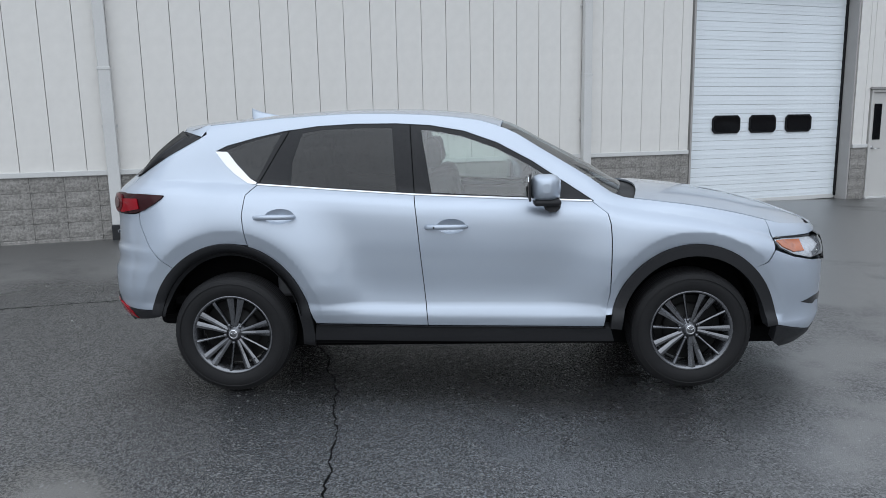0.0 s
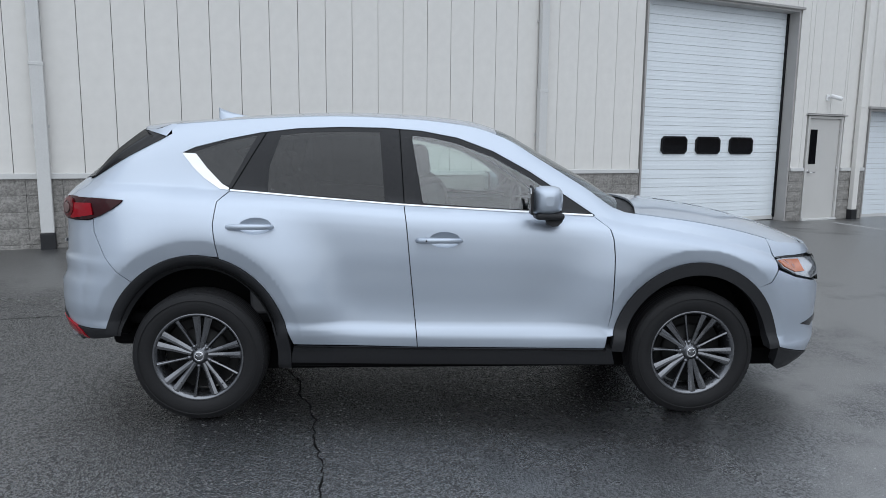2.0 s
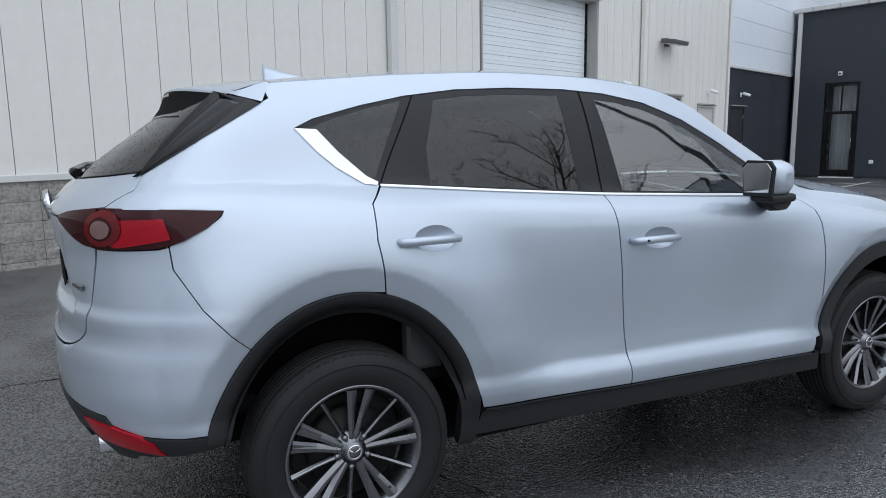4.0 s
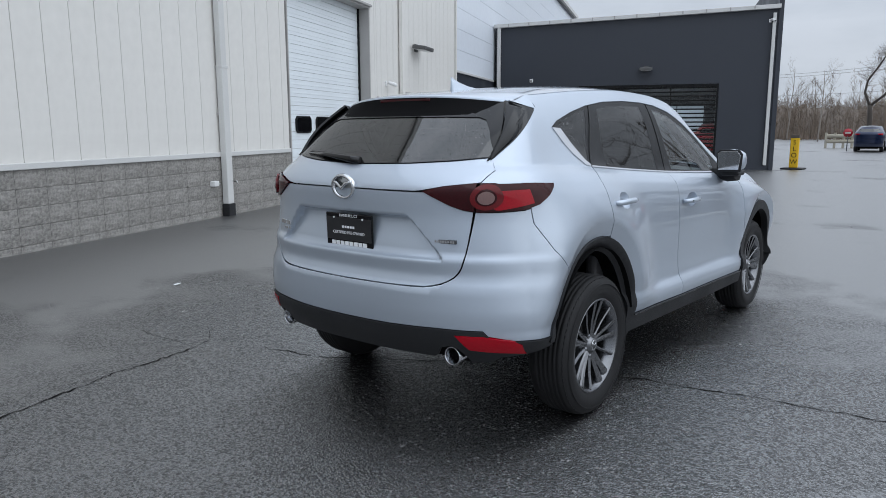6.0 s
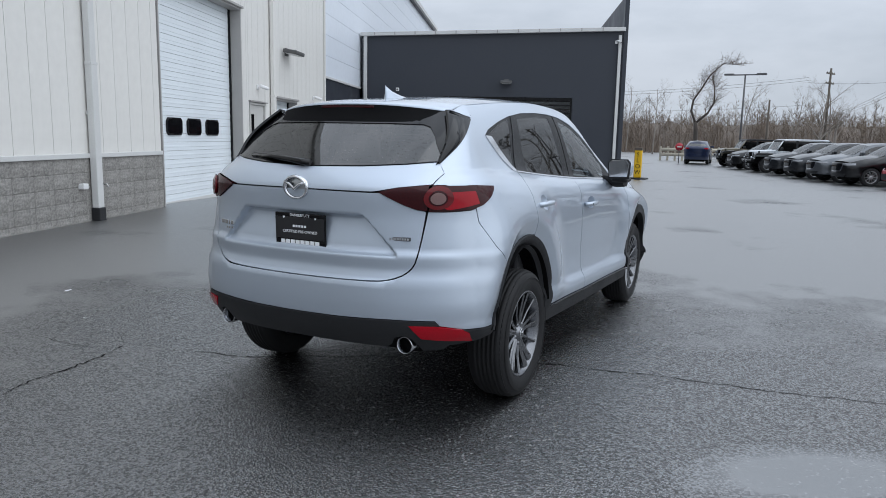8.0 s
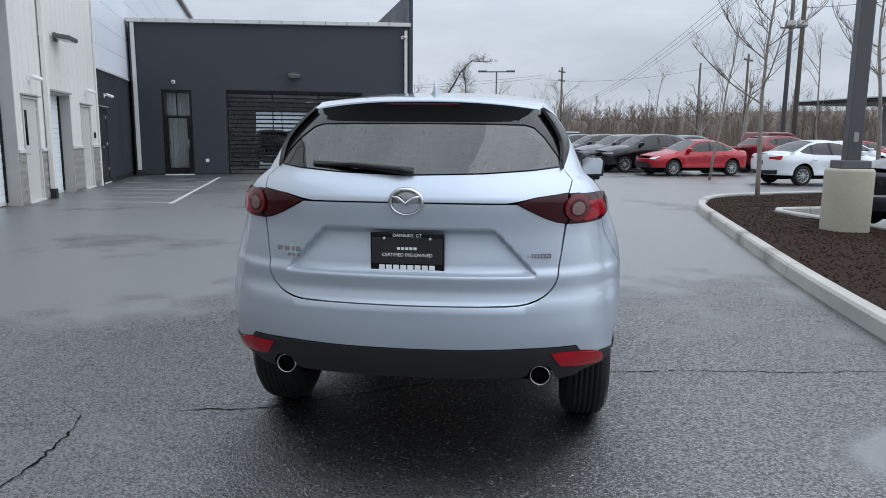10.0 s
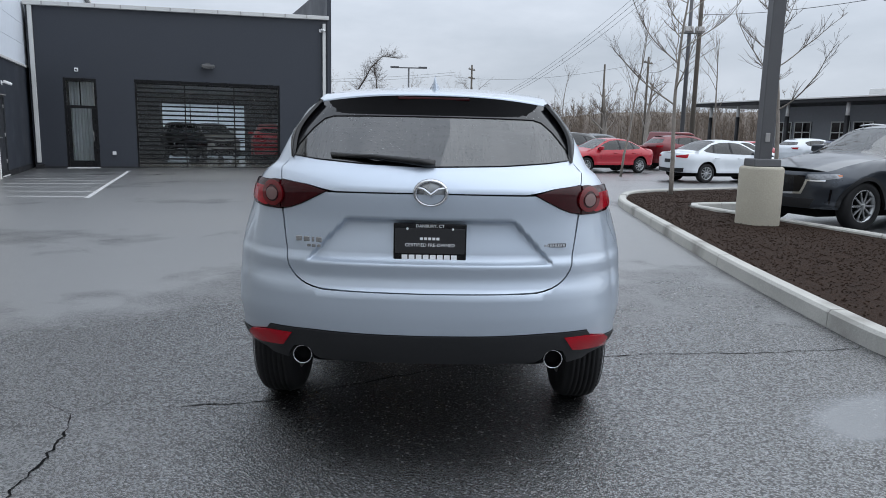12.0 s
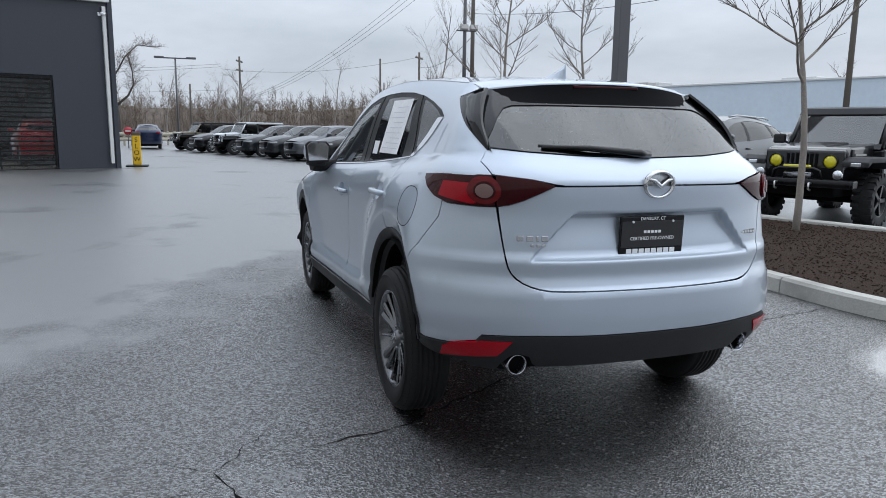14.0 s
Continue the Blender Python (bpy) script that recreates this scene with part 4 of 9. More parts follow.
    for y0, y1, z0, z1, key in ((0.655, 0.735, 1.085, 1.183, "red_lens"),):
        cy, cz = (y0 + y1) / 2 - 0.018, (z0 + z1) / 2 + 0.0
        ring = [("y", -(cy + 0.052 * math.cos(a)), cz + 0.050 * math.sin(a)) for a in np.linspace(0, math.tau, 28, endpoint=False)]
        hole = [("y", -(cy + 0.034 * math.cos(a)), cz + 0.033 * math.sin(a)) for a in np.linspace(0, math.tau, 24, endpoint=False)]
        skin("lamp_ring", S, ring, M["mid_red_lens"], lamp, holes=(hole,), lift=0.0195, rim=0.008, mirror=mirror, step=0.015, label="red lamp ring")
        skin("lamp_well", S, hole, M["dark_red_lens"], lamp, lift=0.0185, rim=0.004, mirror=mirror, step=0.015)
        core = [("y", -(cy + 0.027 * math.cos(a)), cz + 0.026 * math.sin(a)) for a in np.linspace(0, math.tau, 24, endpoint=False)]
        skin("lamp_core", S, core, M["pink_lens"], lamp, lift=0.0225, rim=0.004, mirror=mirror, step=0.015, label="pale pink lamp core")
    # reflectors in the rear bumper
    refl = [("y", -0.590, 0.542), ("y", -0.70, 0.540), ("y", -0.795, 0.520), ("y", -0.818, 0.500), ("y", -0.816, 0.455), ("y", -0.78, 0.462), ("y", -0.70, 0.470), ("y", -0.635, 0.478)]
    rr = skin("rear_reflector", S, refl, M["red_lens"], car, lift=0.010, rim=0.02, mirror=mirror, step=0.03, label="red bumper reflector")

# rear bumper and its black lower half
side_low = X([(-1.815, 0.500), (-2.0, 0.512), (-2.08, 0.535)])
lower_edge = [("y", -0.70, 0.565), ("y", -0.5, 0.568), ("y", -0.25, 0.562), ("y", 0.25, 0.562), ("y", 0.5, 0.568), ("y", 0.70, 0.565)]


def both(right_half):
    """An outline closed by the mirror image of its right half, given from the top inwards to the bottom."""
    flip = []
    for k, v, z in right_half[::-1]:
        flip.append(("L" + k if k == "x" else k, v if k == "x" else -v, z))
    return right_half + flip


def fix_left(points):
    """Turns left-side x places into q."""
    return [("q", -S.q_of("x", v, z), z) if k == "Lx" else (k, v, z) for k, v, z in points]


def gate_corner(gap):
    """The rounded lower corner of the tailgate, from its side down to its bottom edge."""
    turn = [radians(90 * k / 9) for k in range(10)]
    return [("y", -0.40 - (0.214 + gap) * math.cos(a) ** 0.8, 0.90 - (0.152 + gap) * math.sin(a) ** 0.8) if 0 < k < 9 else ("y", (-0.614 - gap, -0.40)[k // 9], (0.90, 0.748 - gap)[k // 9]) for k, a in enumerate(turn)]


bumper_r = [("y", -0.0, 0.739), ("y", -0.30, 0.741)] + gate_corner(0.006)[::-1] + [("y", -0.628, 0.95), ("y", -0.645, 1.071), ("y", -0.70, 1.070)] + X([(-2.0, 1.071), (-1.90, 1.077), (-1.872, 1.084), (-1.866, 1.02), (-1.806, 0.897), (-1.741, 0.814)]) + arc(*ARCH_R, 132, 163, 12) + side_low + [p for p in lower_edge if p[1] < 0] + [("y", -0.0, 0.560)]
skin("rear_bumper", S, fix_left(dense(both(bumper_r), 0.026)), M["silver"], car, step=0.028)
val_r = [("y", -0.0, 0.556), ("y", -0.25, 0.558), ("y", -0.5, 0.564), ("y", -0.70, 0.561)] + X([(-2.08, 0.531), (-2.0, 0.508), (-1.80, 0.496), (-1.77, 0.482), (-1.775, 0.468), (-1.82, 0.456), (-2.0, 0.435)]) + [("y", -0.70, 0.412), ("y", -0.622, 0.405), ("y", -0.612, 0.44), ("y", -0.59, 0.476), ("y", -0.553, 0.488), ("y", -0.516, 0.476), ("y", -0.495, 0.44), ("y", -0.47, 0.425), ("y", -0.0, 0.425)]
skin("rear_valance", S, fix_left(dense(both(val_r), 0.035)), M["black_trim"], car, lift=0.006, rim=0.05, label="black plastic rear valance")

# tailgate: lower pressing with the plate recess, upper strip, glass, black surround
gate_r = [("y", -0.0, 1.157), ("y", -0.40, 1.154), ("y", -0.44, 1.155), ("y", -0.48, 1.134), ("y", -0.55, 1.099), ("y", -0.60, 1.080), ("y", -0.636, 1.073), ("y", -0.622, 0.95)] + gate_corner(0.0) + [("y", -0.30, 0.746), ("y", -0.0, 0.744)]
skin("tailgate", S, fix_left(dense(both(gate_r), 0.03)), M["silver"], car, step=0.010)
upper_r = [("y", -0.0, 1.262), ("y", -0.3, 1.270), ("y", -0.5, 1.283), ("y", -0.62, 1.297), ("y", -0.664, 1.292), ("y", -0.664, 1.245), ("y", -0.648, 1.199), ("y", -0.52, 1.184), ("y", -0.44, 1.167), ("y", -0.40, 1.161), ("y", -0.0, 1.163)]
skin("tailgate_top", S, fix_left(dense(both(upper_r), 0.03)), M["silver"], car, step=0.025)
glass_r = [("y", -0.0, 1.478), ("y", -0.3, 1.477), ("y", -0.46, 1.474), ("y", -0.50, 1.462), ("y", -0.545, 1.42), ("y", -0.59, 1.36), ("y", -0.625, 1.315), ("y", -0.615, 1.301), ("y", -0.5, 1.2865), ("y", -0.3, 1.273), ("y", -0.0, 1.265)]
pane = fix_left(dense(both(glass_r), 0.04))
skin("rear_window", S, pane, M["rear_glass"], car, rim=0.004, step=0.05, label="dark tinted rear window")
frame_r = [("y", -0.0, 1.572), ("y", -0.35, 1.568), ("y", -0.50, 1.552)] + X([(-1.61, 1.535), (-1.545, 1.510), (-1.720, 1.409), (-1.909, 1.292)]) + [("y", -0.63, 1.2985), ("y", -0.5, 1.2855), ("y", -0.3, 1.2725), ("y", -0.0, 1.2645)]
skin("rear_window_surround", S, fix_left(dense(both(frame_r), 0.04)), M["gloss_black"], car, holes=(pane,), lift=0.004, step=0.05, label="gloss black rear window surround")

# roof, spoiler, windscreen, bonnet
ROOF_CROWN = curve((-1.9, 0.03), (-1.2, 0.035), (0.0, 0.042), (0.3, 0.048), (0.6, 0.045), (0.96, 0.045), (1.2, 0.06), (1.8, 0.07), (2.2, 0.05))
top_skin("roof", S, ROOF_END, 0.262, M["silver"], car, ROOF_CROWN, nx=30, ny=20, bow1=0.03)
top_skin("windscreen", S, 0.268, 0.93, M["clear"], car, ROOF_CROWN, lift=-0.003, nx=14, ny=16, inset=0.012, bow0=0.03, bow1=0.13, thick=0.005, label="clear windscreen")
top_skin("bonnet", S, 1.03, 2.10, M["silver"], car, ROOF_CROWN, nx=24, ny=18, inset=0.006, bow0=0.12, bow1=0.13)
top_skin("cowl", S, 0.92, 1.04, M["black_trim"], car, ROOF_CROWN, lift=-0.022, nx=6, ny=14, inset=0.03, bow0=0.13, bow1=0.13, label="black cowl grille")
# silver roof spoiler: top sheet and lip
SPOIL_Z = S.zr(-1.503)


def spoiler_at(x, v, dz):
    """A place on the spoiler: x along the car at its side, v across from -1 to 1."""
    sweep = smooth01(-1.503, -1.635, x)
    return Vector((x - 0.145 * (1 - abs(v) ** 2.6) * sweep, (S.half(-1.503) - 0.012 * sweep) * v, SPOIL_Z - 0.026 * sweep + 0.033 * (1 - abs(v) ** 2.4) + dz))


def wing_line(t):
    """Root on the body, free edge and surface place of a right-hand spoiler wing, t from its top to its tip."""
    x, z = (-1.519 - 0.201 * t / 0.5, 1.529 - 0.118 * t / 0.5) if t < 0.5 else (-1.72 - 0.189 * (t - 0.5) / 0.5, 1.411 - 0.119 * (t - 0.5) / 0.5)
    _, x, z = X([(x, z)])[0]
    q = S.q_of("x", x, z)
    root = S.at(q, z) + S.normal(q, z) * 0.002
    w = 0.138 * (1 - t) ** 0.85 + 0.006
    return root, root + Vector((-w, 0.50 * w, 0.28 * w)), q, z


bm = bmesh.new()
rows = []
for x, dz in ((-1.503, 0.0), (-1.53, 0.0), (-1.56, 0.0), (-1.60, -0.002), (-1.63, -0.006), (-1.640, -0.011), (-1.640, -0.017)):
    rows.append([bm.verts.new(spoiler_at(x, -1 + j / 16, dz)) for j in range(33)])
for p, q in zip(rows, rows[1:]):
    for j in range(32):
        bm.faces.new((p[j], q[j], q[j + 1], p[j + 1])).smooth = True
bmesh.ops.recalc_face_normals(bm, faces=bm.faces[:])
part("roof_spoiler", bm, M["silver"], car)
# silver cheeks turn down from its ends to the wings
foot0, foot1 = (p + Vector((0, -0.007, 0.0)) for p in wing_line(0.05)[:2])
for side in (-1, 1):
    bm = bmesh.new()
    upper, lower = [], []
    for i in range(9):
        t = i / 8
        top = spoiler_at(-1.503 - 0.137 * t, side, -0.011 * t * t)
        foot = foot0.lerp(foot1, t)
        upper.append(bm.verts.new(top))
        lower.append(bm.verts.new((foot.x, foot.y * -side, foot.z)))
    for i in range(8):
        bm.faces.new((upper[i], upper[i + 1], lower[i + 1], lower[i]) if side > 0 else (upper[i], lower[i], lower[i + 1], upper[i + 1])).smooth = True
    part("spoiler_cheek", bm, M["silver"], car, "silver side of the roof spoiler")
# black underside of the spoiler, from its lip down to the glass
bm = bmesh.new()
rows = [[], [], [], []]
for j in range(33):
    v = -1 + j / 16
    lip = spoiler_at(-1.638, v, -0.015)
    low = S.at(S.q_of("y", lip.y * 0.99, 1.484), 1.484)
    low = low + Vector((-0.006, 0, 0))
    for k, (t, pull) in enumerate(((0.0, 0.0), (0.35, 0.006), (0.7, 0.012), (1.0, 0.0))):
        p = lip.lerp(low, t) + Vector((pull, 0, pull * 0.6))
        rows[k].append(bm.verts.new(p))
for p, q in zip(rows, rows[1:]):
    for j in range(32):
        bm.faces.new((p[j], q[j], q[j + 1], p[j + 1])).smooth = True
bmesh.ops.recalc_face_normals(bm, faces=bm.faces[:])
part("spoiler_underside", bm, M["dark_inside"], car, "black underside of the spoiler")
# black side wings beside the rear glass
for side in (-1, 1):
    bm = bmesh.new()
    secs = []
    for i in range(15):
        t = 0.06 + 0.94 * i / 14
        root, edge, q, z = wing_line(t)
        mid = root.lerp(edge, 0.5) + Vector((0, -0.003, 0))
        qi = max(0.3, q - 0.03 - 0.13 * (1 - t))
        inner = S.at(qi, z - 0.01) + S.normal(qi, z) * 0.009
        ring = [root - S.normal(q, z) * 0.02, root, mid, edge, edge + Vector((0.004, 0.012, -0.004)), inner, inner + Vector((0.03, 0, 0))]
        secs.append([bm.verts.new((p.x, p.y * -side, p.z)) for p in ring])
    for p, q in zip(secs, secs[1:]):
        for k in range(6):
            bm.faces.new((p[k], q[k], q[k + 1], p[k + 1])).smooth = k in (1, 2, 4)
    bm.faces.new(secs[0])
    bm.faces.new(secs[-1][::-1])
    bmesh.ops.recalc_face_normals(bm, faces=bm.faces[:])
    part("spoiler_wing", bm, M["gloss_black"], car, "gloss black wing beside the rear window")
part("high_brake_lamp", box((-1.789, -0.165, 1.556), (-1.768, 0.165, 1.570), 0.004), M["dark_red_lens"], car, "dark red high brake lamp")
# aerial fin
bm = bmesh.new()
secs = []
for x, w, z in ((-1.405, 0.004, 1.702), (-1.395, 0.012, 1.695), (-1.33, 0.026, 1.672), (-1.25, 0.03, 1.655), (-1.18, 0.018, 1.648), (-1.165, 0.004, 1.640)):
    base = 1.625
    secs.append([bm.verts.new(c) for c in ((x + 0.02 * (z < 0), w * 1.25, base), (x, w * 0.5, (z + base) / 2 + 0.01), (x, 0.0, z), (x, -w * 0.5, (z + base) / 2 + 0.01), (x, -w * 1.25, base))])
for p, q in zip(secs, secs[1:]):
    for k in range(4):
        bm.faces.new((p[k], q[k], q[k + 1], p[k + 1])).smooth = True
bm.faces.new(secs[0])
bm.faces.new(secs[-1][::-1])
part("aerial_fin", bm, M["silver"], car)

# door mirrors, handles
for side in (-1, 1):
    bm = bmesh.new()
    rings = []
    for y, x0, x1, z0, z1 in ((0.862, 0.46, 0.59, 1.135, 1.255), (0.90, 0.415, 0.585, 1.120, 1.278), (0.95, 0.405, 0.572, 1.125, 1.282), (0.992, 0.42, 0.55, 1.14, 1.27), (1.013, 0.445, 0.53, 1.158, 1.256), (1.023, 0.468, 0.51, 1.182, 1.23)):
        ring = []
        for k in range(14):
            a = k * math.tau / 14
            c, s_ = math.cos(a), math.sin(a)
            ring.append(bm.verts.new(((x0 + x1) / 2 + (x1 - x0) / 2 * math.copysign(abs(c) ** 0.6, c), side * y, (z0 + z1) / 2 + (z1 - z0) / 2 * math.copysign(abs(s_) ** 0.6, s_))))
        rings.append(ring)
    for p, q in zip(rings, rings[1:]):
        for k in range(14):
            bm.faces.new((p[k], p[(k + 1) % 14], q[(k + 1) % 14], q[k])).smooth = True
    bm.faces.new(rings[0][::-1])
    bm.faces.new(rings[-1])
    bmesh.ops.recalc_face_normals(bm, faces=bm.faces[:])
    body = part("door_mirror", bm, M["silver"], car)
    part("mirror_base", tube([(0.56, side * 0.78, 1.115), (0.54, side * 0.90, 1.105), (0.525, side * 0.96, 1.118)], [0.035, 0.045, 0.05], 10), M["black_trim"], body, "black mirror foot")
    part("mirror_underside", box((0.425, side * 0.94 - 0.06, 1.105), (0.575, side * 0.94 + 0.06, 1.142), 0.015), M["black_trim"], body)
    bm = prism([(-0.068, -0.055), (0.068, -0.06), (0.078, 0.045), (0.055, 0.065), (-0.055, 0.065), (-0.078, 0.04)], -0.004, 0.004, 0.002)
    bmesh.ops.transform(bm, matrix=pose(0.400, side * 0.938, 1.205, 0, 0, 90 + side * 6), verts=bm.verts[:])
    part("mirror_glass", bm, M["chrome"], body, "silvered mirror glass")
    bm = prism([(-0.079, -0.068), (0.079, -0.072), (0.088, 0.055), (0.064, 0.077), (-0.064, 0.077), (-0.088, 0.05)], -0.006, 0.006, 0.003)
    bmesh.ops.transform(bm, matrix=pose(0.407, side * 0.940, 1.203, 0, 0, 90 + side * 6), verts=bm.verts[:])
    part("mirror_bezel", bm, M["black_trim"], body, "black mirror bezel")
    for name, hx, hz in (("rear_handle", -1.064, 1.053), ("front_handle", -0.068, 0.982)):
        mirror = side > 0
        handle_cup(hx, hz, mirror)
        yy = S.width(hx, hz)
        pts = [(hx - 0.118, side * (yy - 0.002), hz - 0.002), (hx - 0.10, side * (yy + 0.024), hz), (hx - 0.04, side * (yy + 0.036), hz + 0.002), (hx + 0.05, side * (yy + 0.036), hz + 0.002), (hx + 0.105, side * (yy + 0.022), hz), (hx + 0.12, side * (yy - 0.002), hz - 0.002)]
        bm = tube(pts, [0.012, 0.0145, 0.015, 0.015, 0.0135, 0.011], 10)
        for v in bm.verts:
            v.co.y = side * yy + (v.co.y - side * yy) * 1.0
        h = part("door_handle", bm, M["silver"], car, "silver bar door handle")
        if name == "front_handle":
            bm = lathe_into(bmesh.new(), [(0.001, 0.0), (0.005, 0.0), (0.005, 0.01)], 12, Matrix.Translation((hx - 0.07, side * (yy + 0.0475), hz + 0.001)) @ Matrix.Rotation(0 if side < 0 else math.pi, 4, "Z"))
            part("lock_button", bm, M["gloss_black"], h)
# fuel flap on the left quarter
flap = [("x", -1.60 + 0.105 * math.copysign(abs(math.cos(a)) ** 0.75, math.cos(a)), 1.035 + 0.085 * math.copysign(abs(math.sin(a)) ** 0.75, math.sin(a))) for a in np.linspace(0, math.tau, 40, endpoint=False)]
ringo = [("x", -1.60 + (v + 1.60) * 1.035, 1.035 + (z - 1.035) * 1.035) for _, v, z in flap]
skin("fuel_flap_gap", S, ringo, M["dark_inside"], car, holes=(flap,), lift=0.0006, rim=0.001, mirror=True, step=0.02, label="dark gap round the fuel flap")

# wheels, liners, underside
for sx, cx in (("rear", -1.349), ("front", 1.349)):
    for side in (-1, 1):
        make_wheel(car, "wheel", pose(cx, side * 0.781, 0.353, 0, 0, 0 if side < 0 else 180), phase=82.5 if cx < 0 else 66)
        ix, iz = (IN_R if sx == "rear" else IN_F)
        bm = bmesh.new()
        loop0, loop1 = [], []
        for i in range(25):
            a = radians(13 + 154 * i / 24)
            loop0.append(bm.verts.new((cx + (ix + 0.012) * math.cos(a), side * 0.875, 0.355 + (iz + 0.012) * math.sin(a))))
            loop1.append(bm.verts.new((cx + (ix + 0.02) * math.cos(a), side * 0.56, 0.355 + (iz + 0.02) * math.sin(a))))
        for i in range(24):
            bm.faces.new((loop0[i], loop0[i + 1], loop1[i + 1], loop1[i]))
        bm.faces.new(loop1)
        part("wheel_liner", bm, M["dark_inside"], car)
part("underbody", box((-1.15, -0.60, 0.19), (2.0, 0.60, 0.40), 0.03), M["dark_inside"], car)
part("rear_floor", box((-1.92, -0.56, 0.33), (-1.10, 0.56, 0.46), 0.04), M["dark_inside"], car)
part("floor_pan", box((-0.88, -0.80, 0.27), (0.88, 0.80, 0.42), 0.02), M["dark_inside"], car)
part("front_beam", box((1.80, -0.60, 0.28), (2.10, 0.60, 0.60), 0.02), M["dark_inside"], car)
part("rear_beam", box((-2.02, -0.66, 0.42), (-1.78, 0.66, 0.60), 0.02), M["dark_inside"], car)
# exhaust tips
for side in (-1, 1):
    bm = lathe_into(bmesh.new(), [(0.034, 0.16), (0.041, 0.15), (0.0425, 0.0), (0.0405, -0.004), (0.038, 0.0), (0.036, 0.12)], 28, pose(-2.112, side * 0.553, 0.432, 0, 0, -90))
    tip = part("exhaust_tip", bm, M["chrome"], car, "chrome exhaust tip")
    bm = lathe_into(bmesh.new(), [(0.001, 0.06), (0.037, 0.06)], 20, pose(-2.112, side * 0.553, 0.432, 0, 0, -90))
    part("exhaust_bore", bm, M["dark_inside"], tip)
# wiper on the rear window
bm = tube([(-2.115, -0.01, 1.276), (-2.13, 0.04, 1.284), (-2.09, 0.25, 1.302), (-2.03, 0.435, 1.303)], [0.020, 0.017, 0.012, 0.008], 8)
wip = part("rear_wiper", bm, M["gloss_black"], car, "black rear wiper arm")
part("wiper_blade", tube([(-2.085, 0.10, 1.292), (-2.05, 0.30, 1.304), (-2.01, 0.44, 1.308)], 0.008, 6), M["black_trim"], wip)
# emblem: plain ring with a winged bar
em = new("emblem")
em.parent = car
em.matrix_basis = pose(-2.222, 0, 1.163, 0, -8, 0)
bm = lathe_into(bmesh.new(), [(0.052, 0.006), (0.056, -0.006), (0.063, -0.008), (0.068, 0.004), (0.068, 0.012)], 44, pose(0, 0, 0, 0, 0, -90) @ Matrix.Diagonal((1.08, 1, 0.86, 1)))
part("emblem_ring", bm, M["chrome"], em)
bm = tube([(0.0, 0.064, 0.025), (-0.006, 0.03, 0.018), (-0.007, 0.0, -0.006), (-0.006, -0.03, 0.018), (0.0, -0.064, 0.025)], [0.006, 0.008, 0.010, 0.008, 0.006], 8)
part("emblem_wing", bm, M["chrome"], em)
bm = lathe_into(bmesh.new(), [(0.001, 0.006), (0.056, 0.007), (0.06, 0.014)], 36, pose(0, 0, 0, 0, 0, -90) @ Matrix.Diagonal((1.08, 1, 0.86, 1)))
part("emblem_field", bm, M["alloy"], em)
# dealer plate
pl = new("number_plate_frame")
pl.parent = car
pl.matrix_basis = pose(-2.185, 0, 0.956, 90, 0, -90) @ pose(0, 0, 0, 2, 0, 0)
bm = box((-0.153, -0.078, -0.004), (0.153, 0.078, 0.005), 0.004)
part("plate_surround", bm, M["gloss_black"], pl)
part("plate_insert", box((-0.146, -0.049, 0.005), (0.146, 0.058, 0.0075), 0.001), M["plate_black"], pl)
lettering("DANBURY, CT", 0.0185, M["white_ink"], pose(0, 0.0675, 0.0055), pl, 0.001)
lettering("CERTIFIED PRE-OWNED", 0.0195, M["white_ink"], pose(0, -0.013, 0.0078), pl, 0.0006)
for x0, x1, y0, y1 in ((-0.042, 0.042, 0.009, 0.020),):
    for k in range(5):
        part("brand_bar", box((x0 + k * 0.0172, y0, 0.007), (x0 + k * 0.0172 + 0.0125, y1, 0.0084)), M["white_ink"], pl)
for k in range(8):
    part("dealer_bar", box((-0.118 + k * 0.0297, -0.074, 0.004), (-0.118 + k * 0.0297 + 0.024, -0.055, 0.0066), 0.0005), M["white_ink"], pl)
for sx in (-0.095, 0.095):
    part("plate_screw", lathe_into(bmesh.new(), [(0.001, -0.003), (0.005, -0.002), (0.005, 0.002)], 10, pose(sx, 0.056, 0.0085, -90, 0, 0)), M["white_ink"], pl)
# model badges as plain bars
for k, (y, w) in enumerate(((0.560, 0.028), (0.525, 0.028), (0.497, 0.012), (0.470, 0.026))):
    q = -S.q_of("y", y, 0.952)
    part("badge_bar", box((-0.003, -w / 2, -0.011), (0.004, w / 2, 0.011), 0.002, Matrix.Translation(S.at(-abs(q), 0.952)) @ pose(0, 0, 0, 0, 0, -14)), M["chrome"], car)
for k in range(3):
    q = S.q_of("y", 0.515 - k * 0.022, 0.925)
    part("badge_bar", box((-0.003, -0.008, -0.006), (0.004, 0.008, 0.006), 0.001, Matrix.Translation(S.at(-abs(q), 0.925)) @ pose(0, 0, 0, 0, 0, -14)), M["chrome"], car)
q = S.q_of("y", -0.53, 0.945)
bdg = part("badge_plate", box((-0.003, -0.055, -0.009), (0.005, 0.055, 0.009), 0.002, Matrix.Translation(S.at(abs(q), 0.945)) @ pose(0, 0, 0, 0, 0, 14)), M["gunmetal"], car)
for k in range(8):
    part("badge_bar", box((-0.006, -0.047 + k * 0.012, -0.005), (-0.002, -0.038 + k * 0.012, 0.005), 0, Matrix.Translation(S.at(abs(q), 0.945)) @ pose(0, 0, 0, 0, 0, 14)), M["chrome"], bdg)

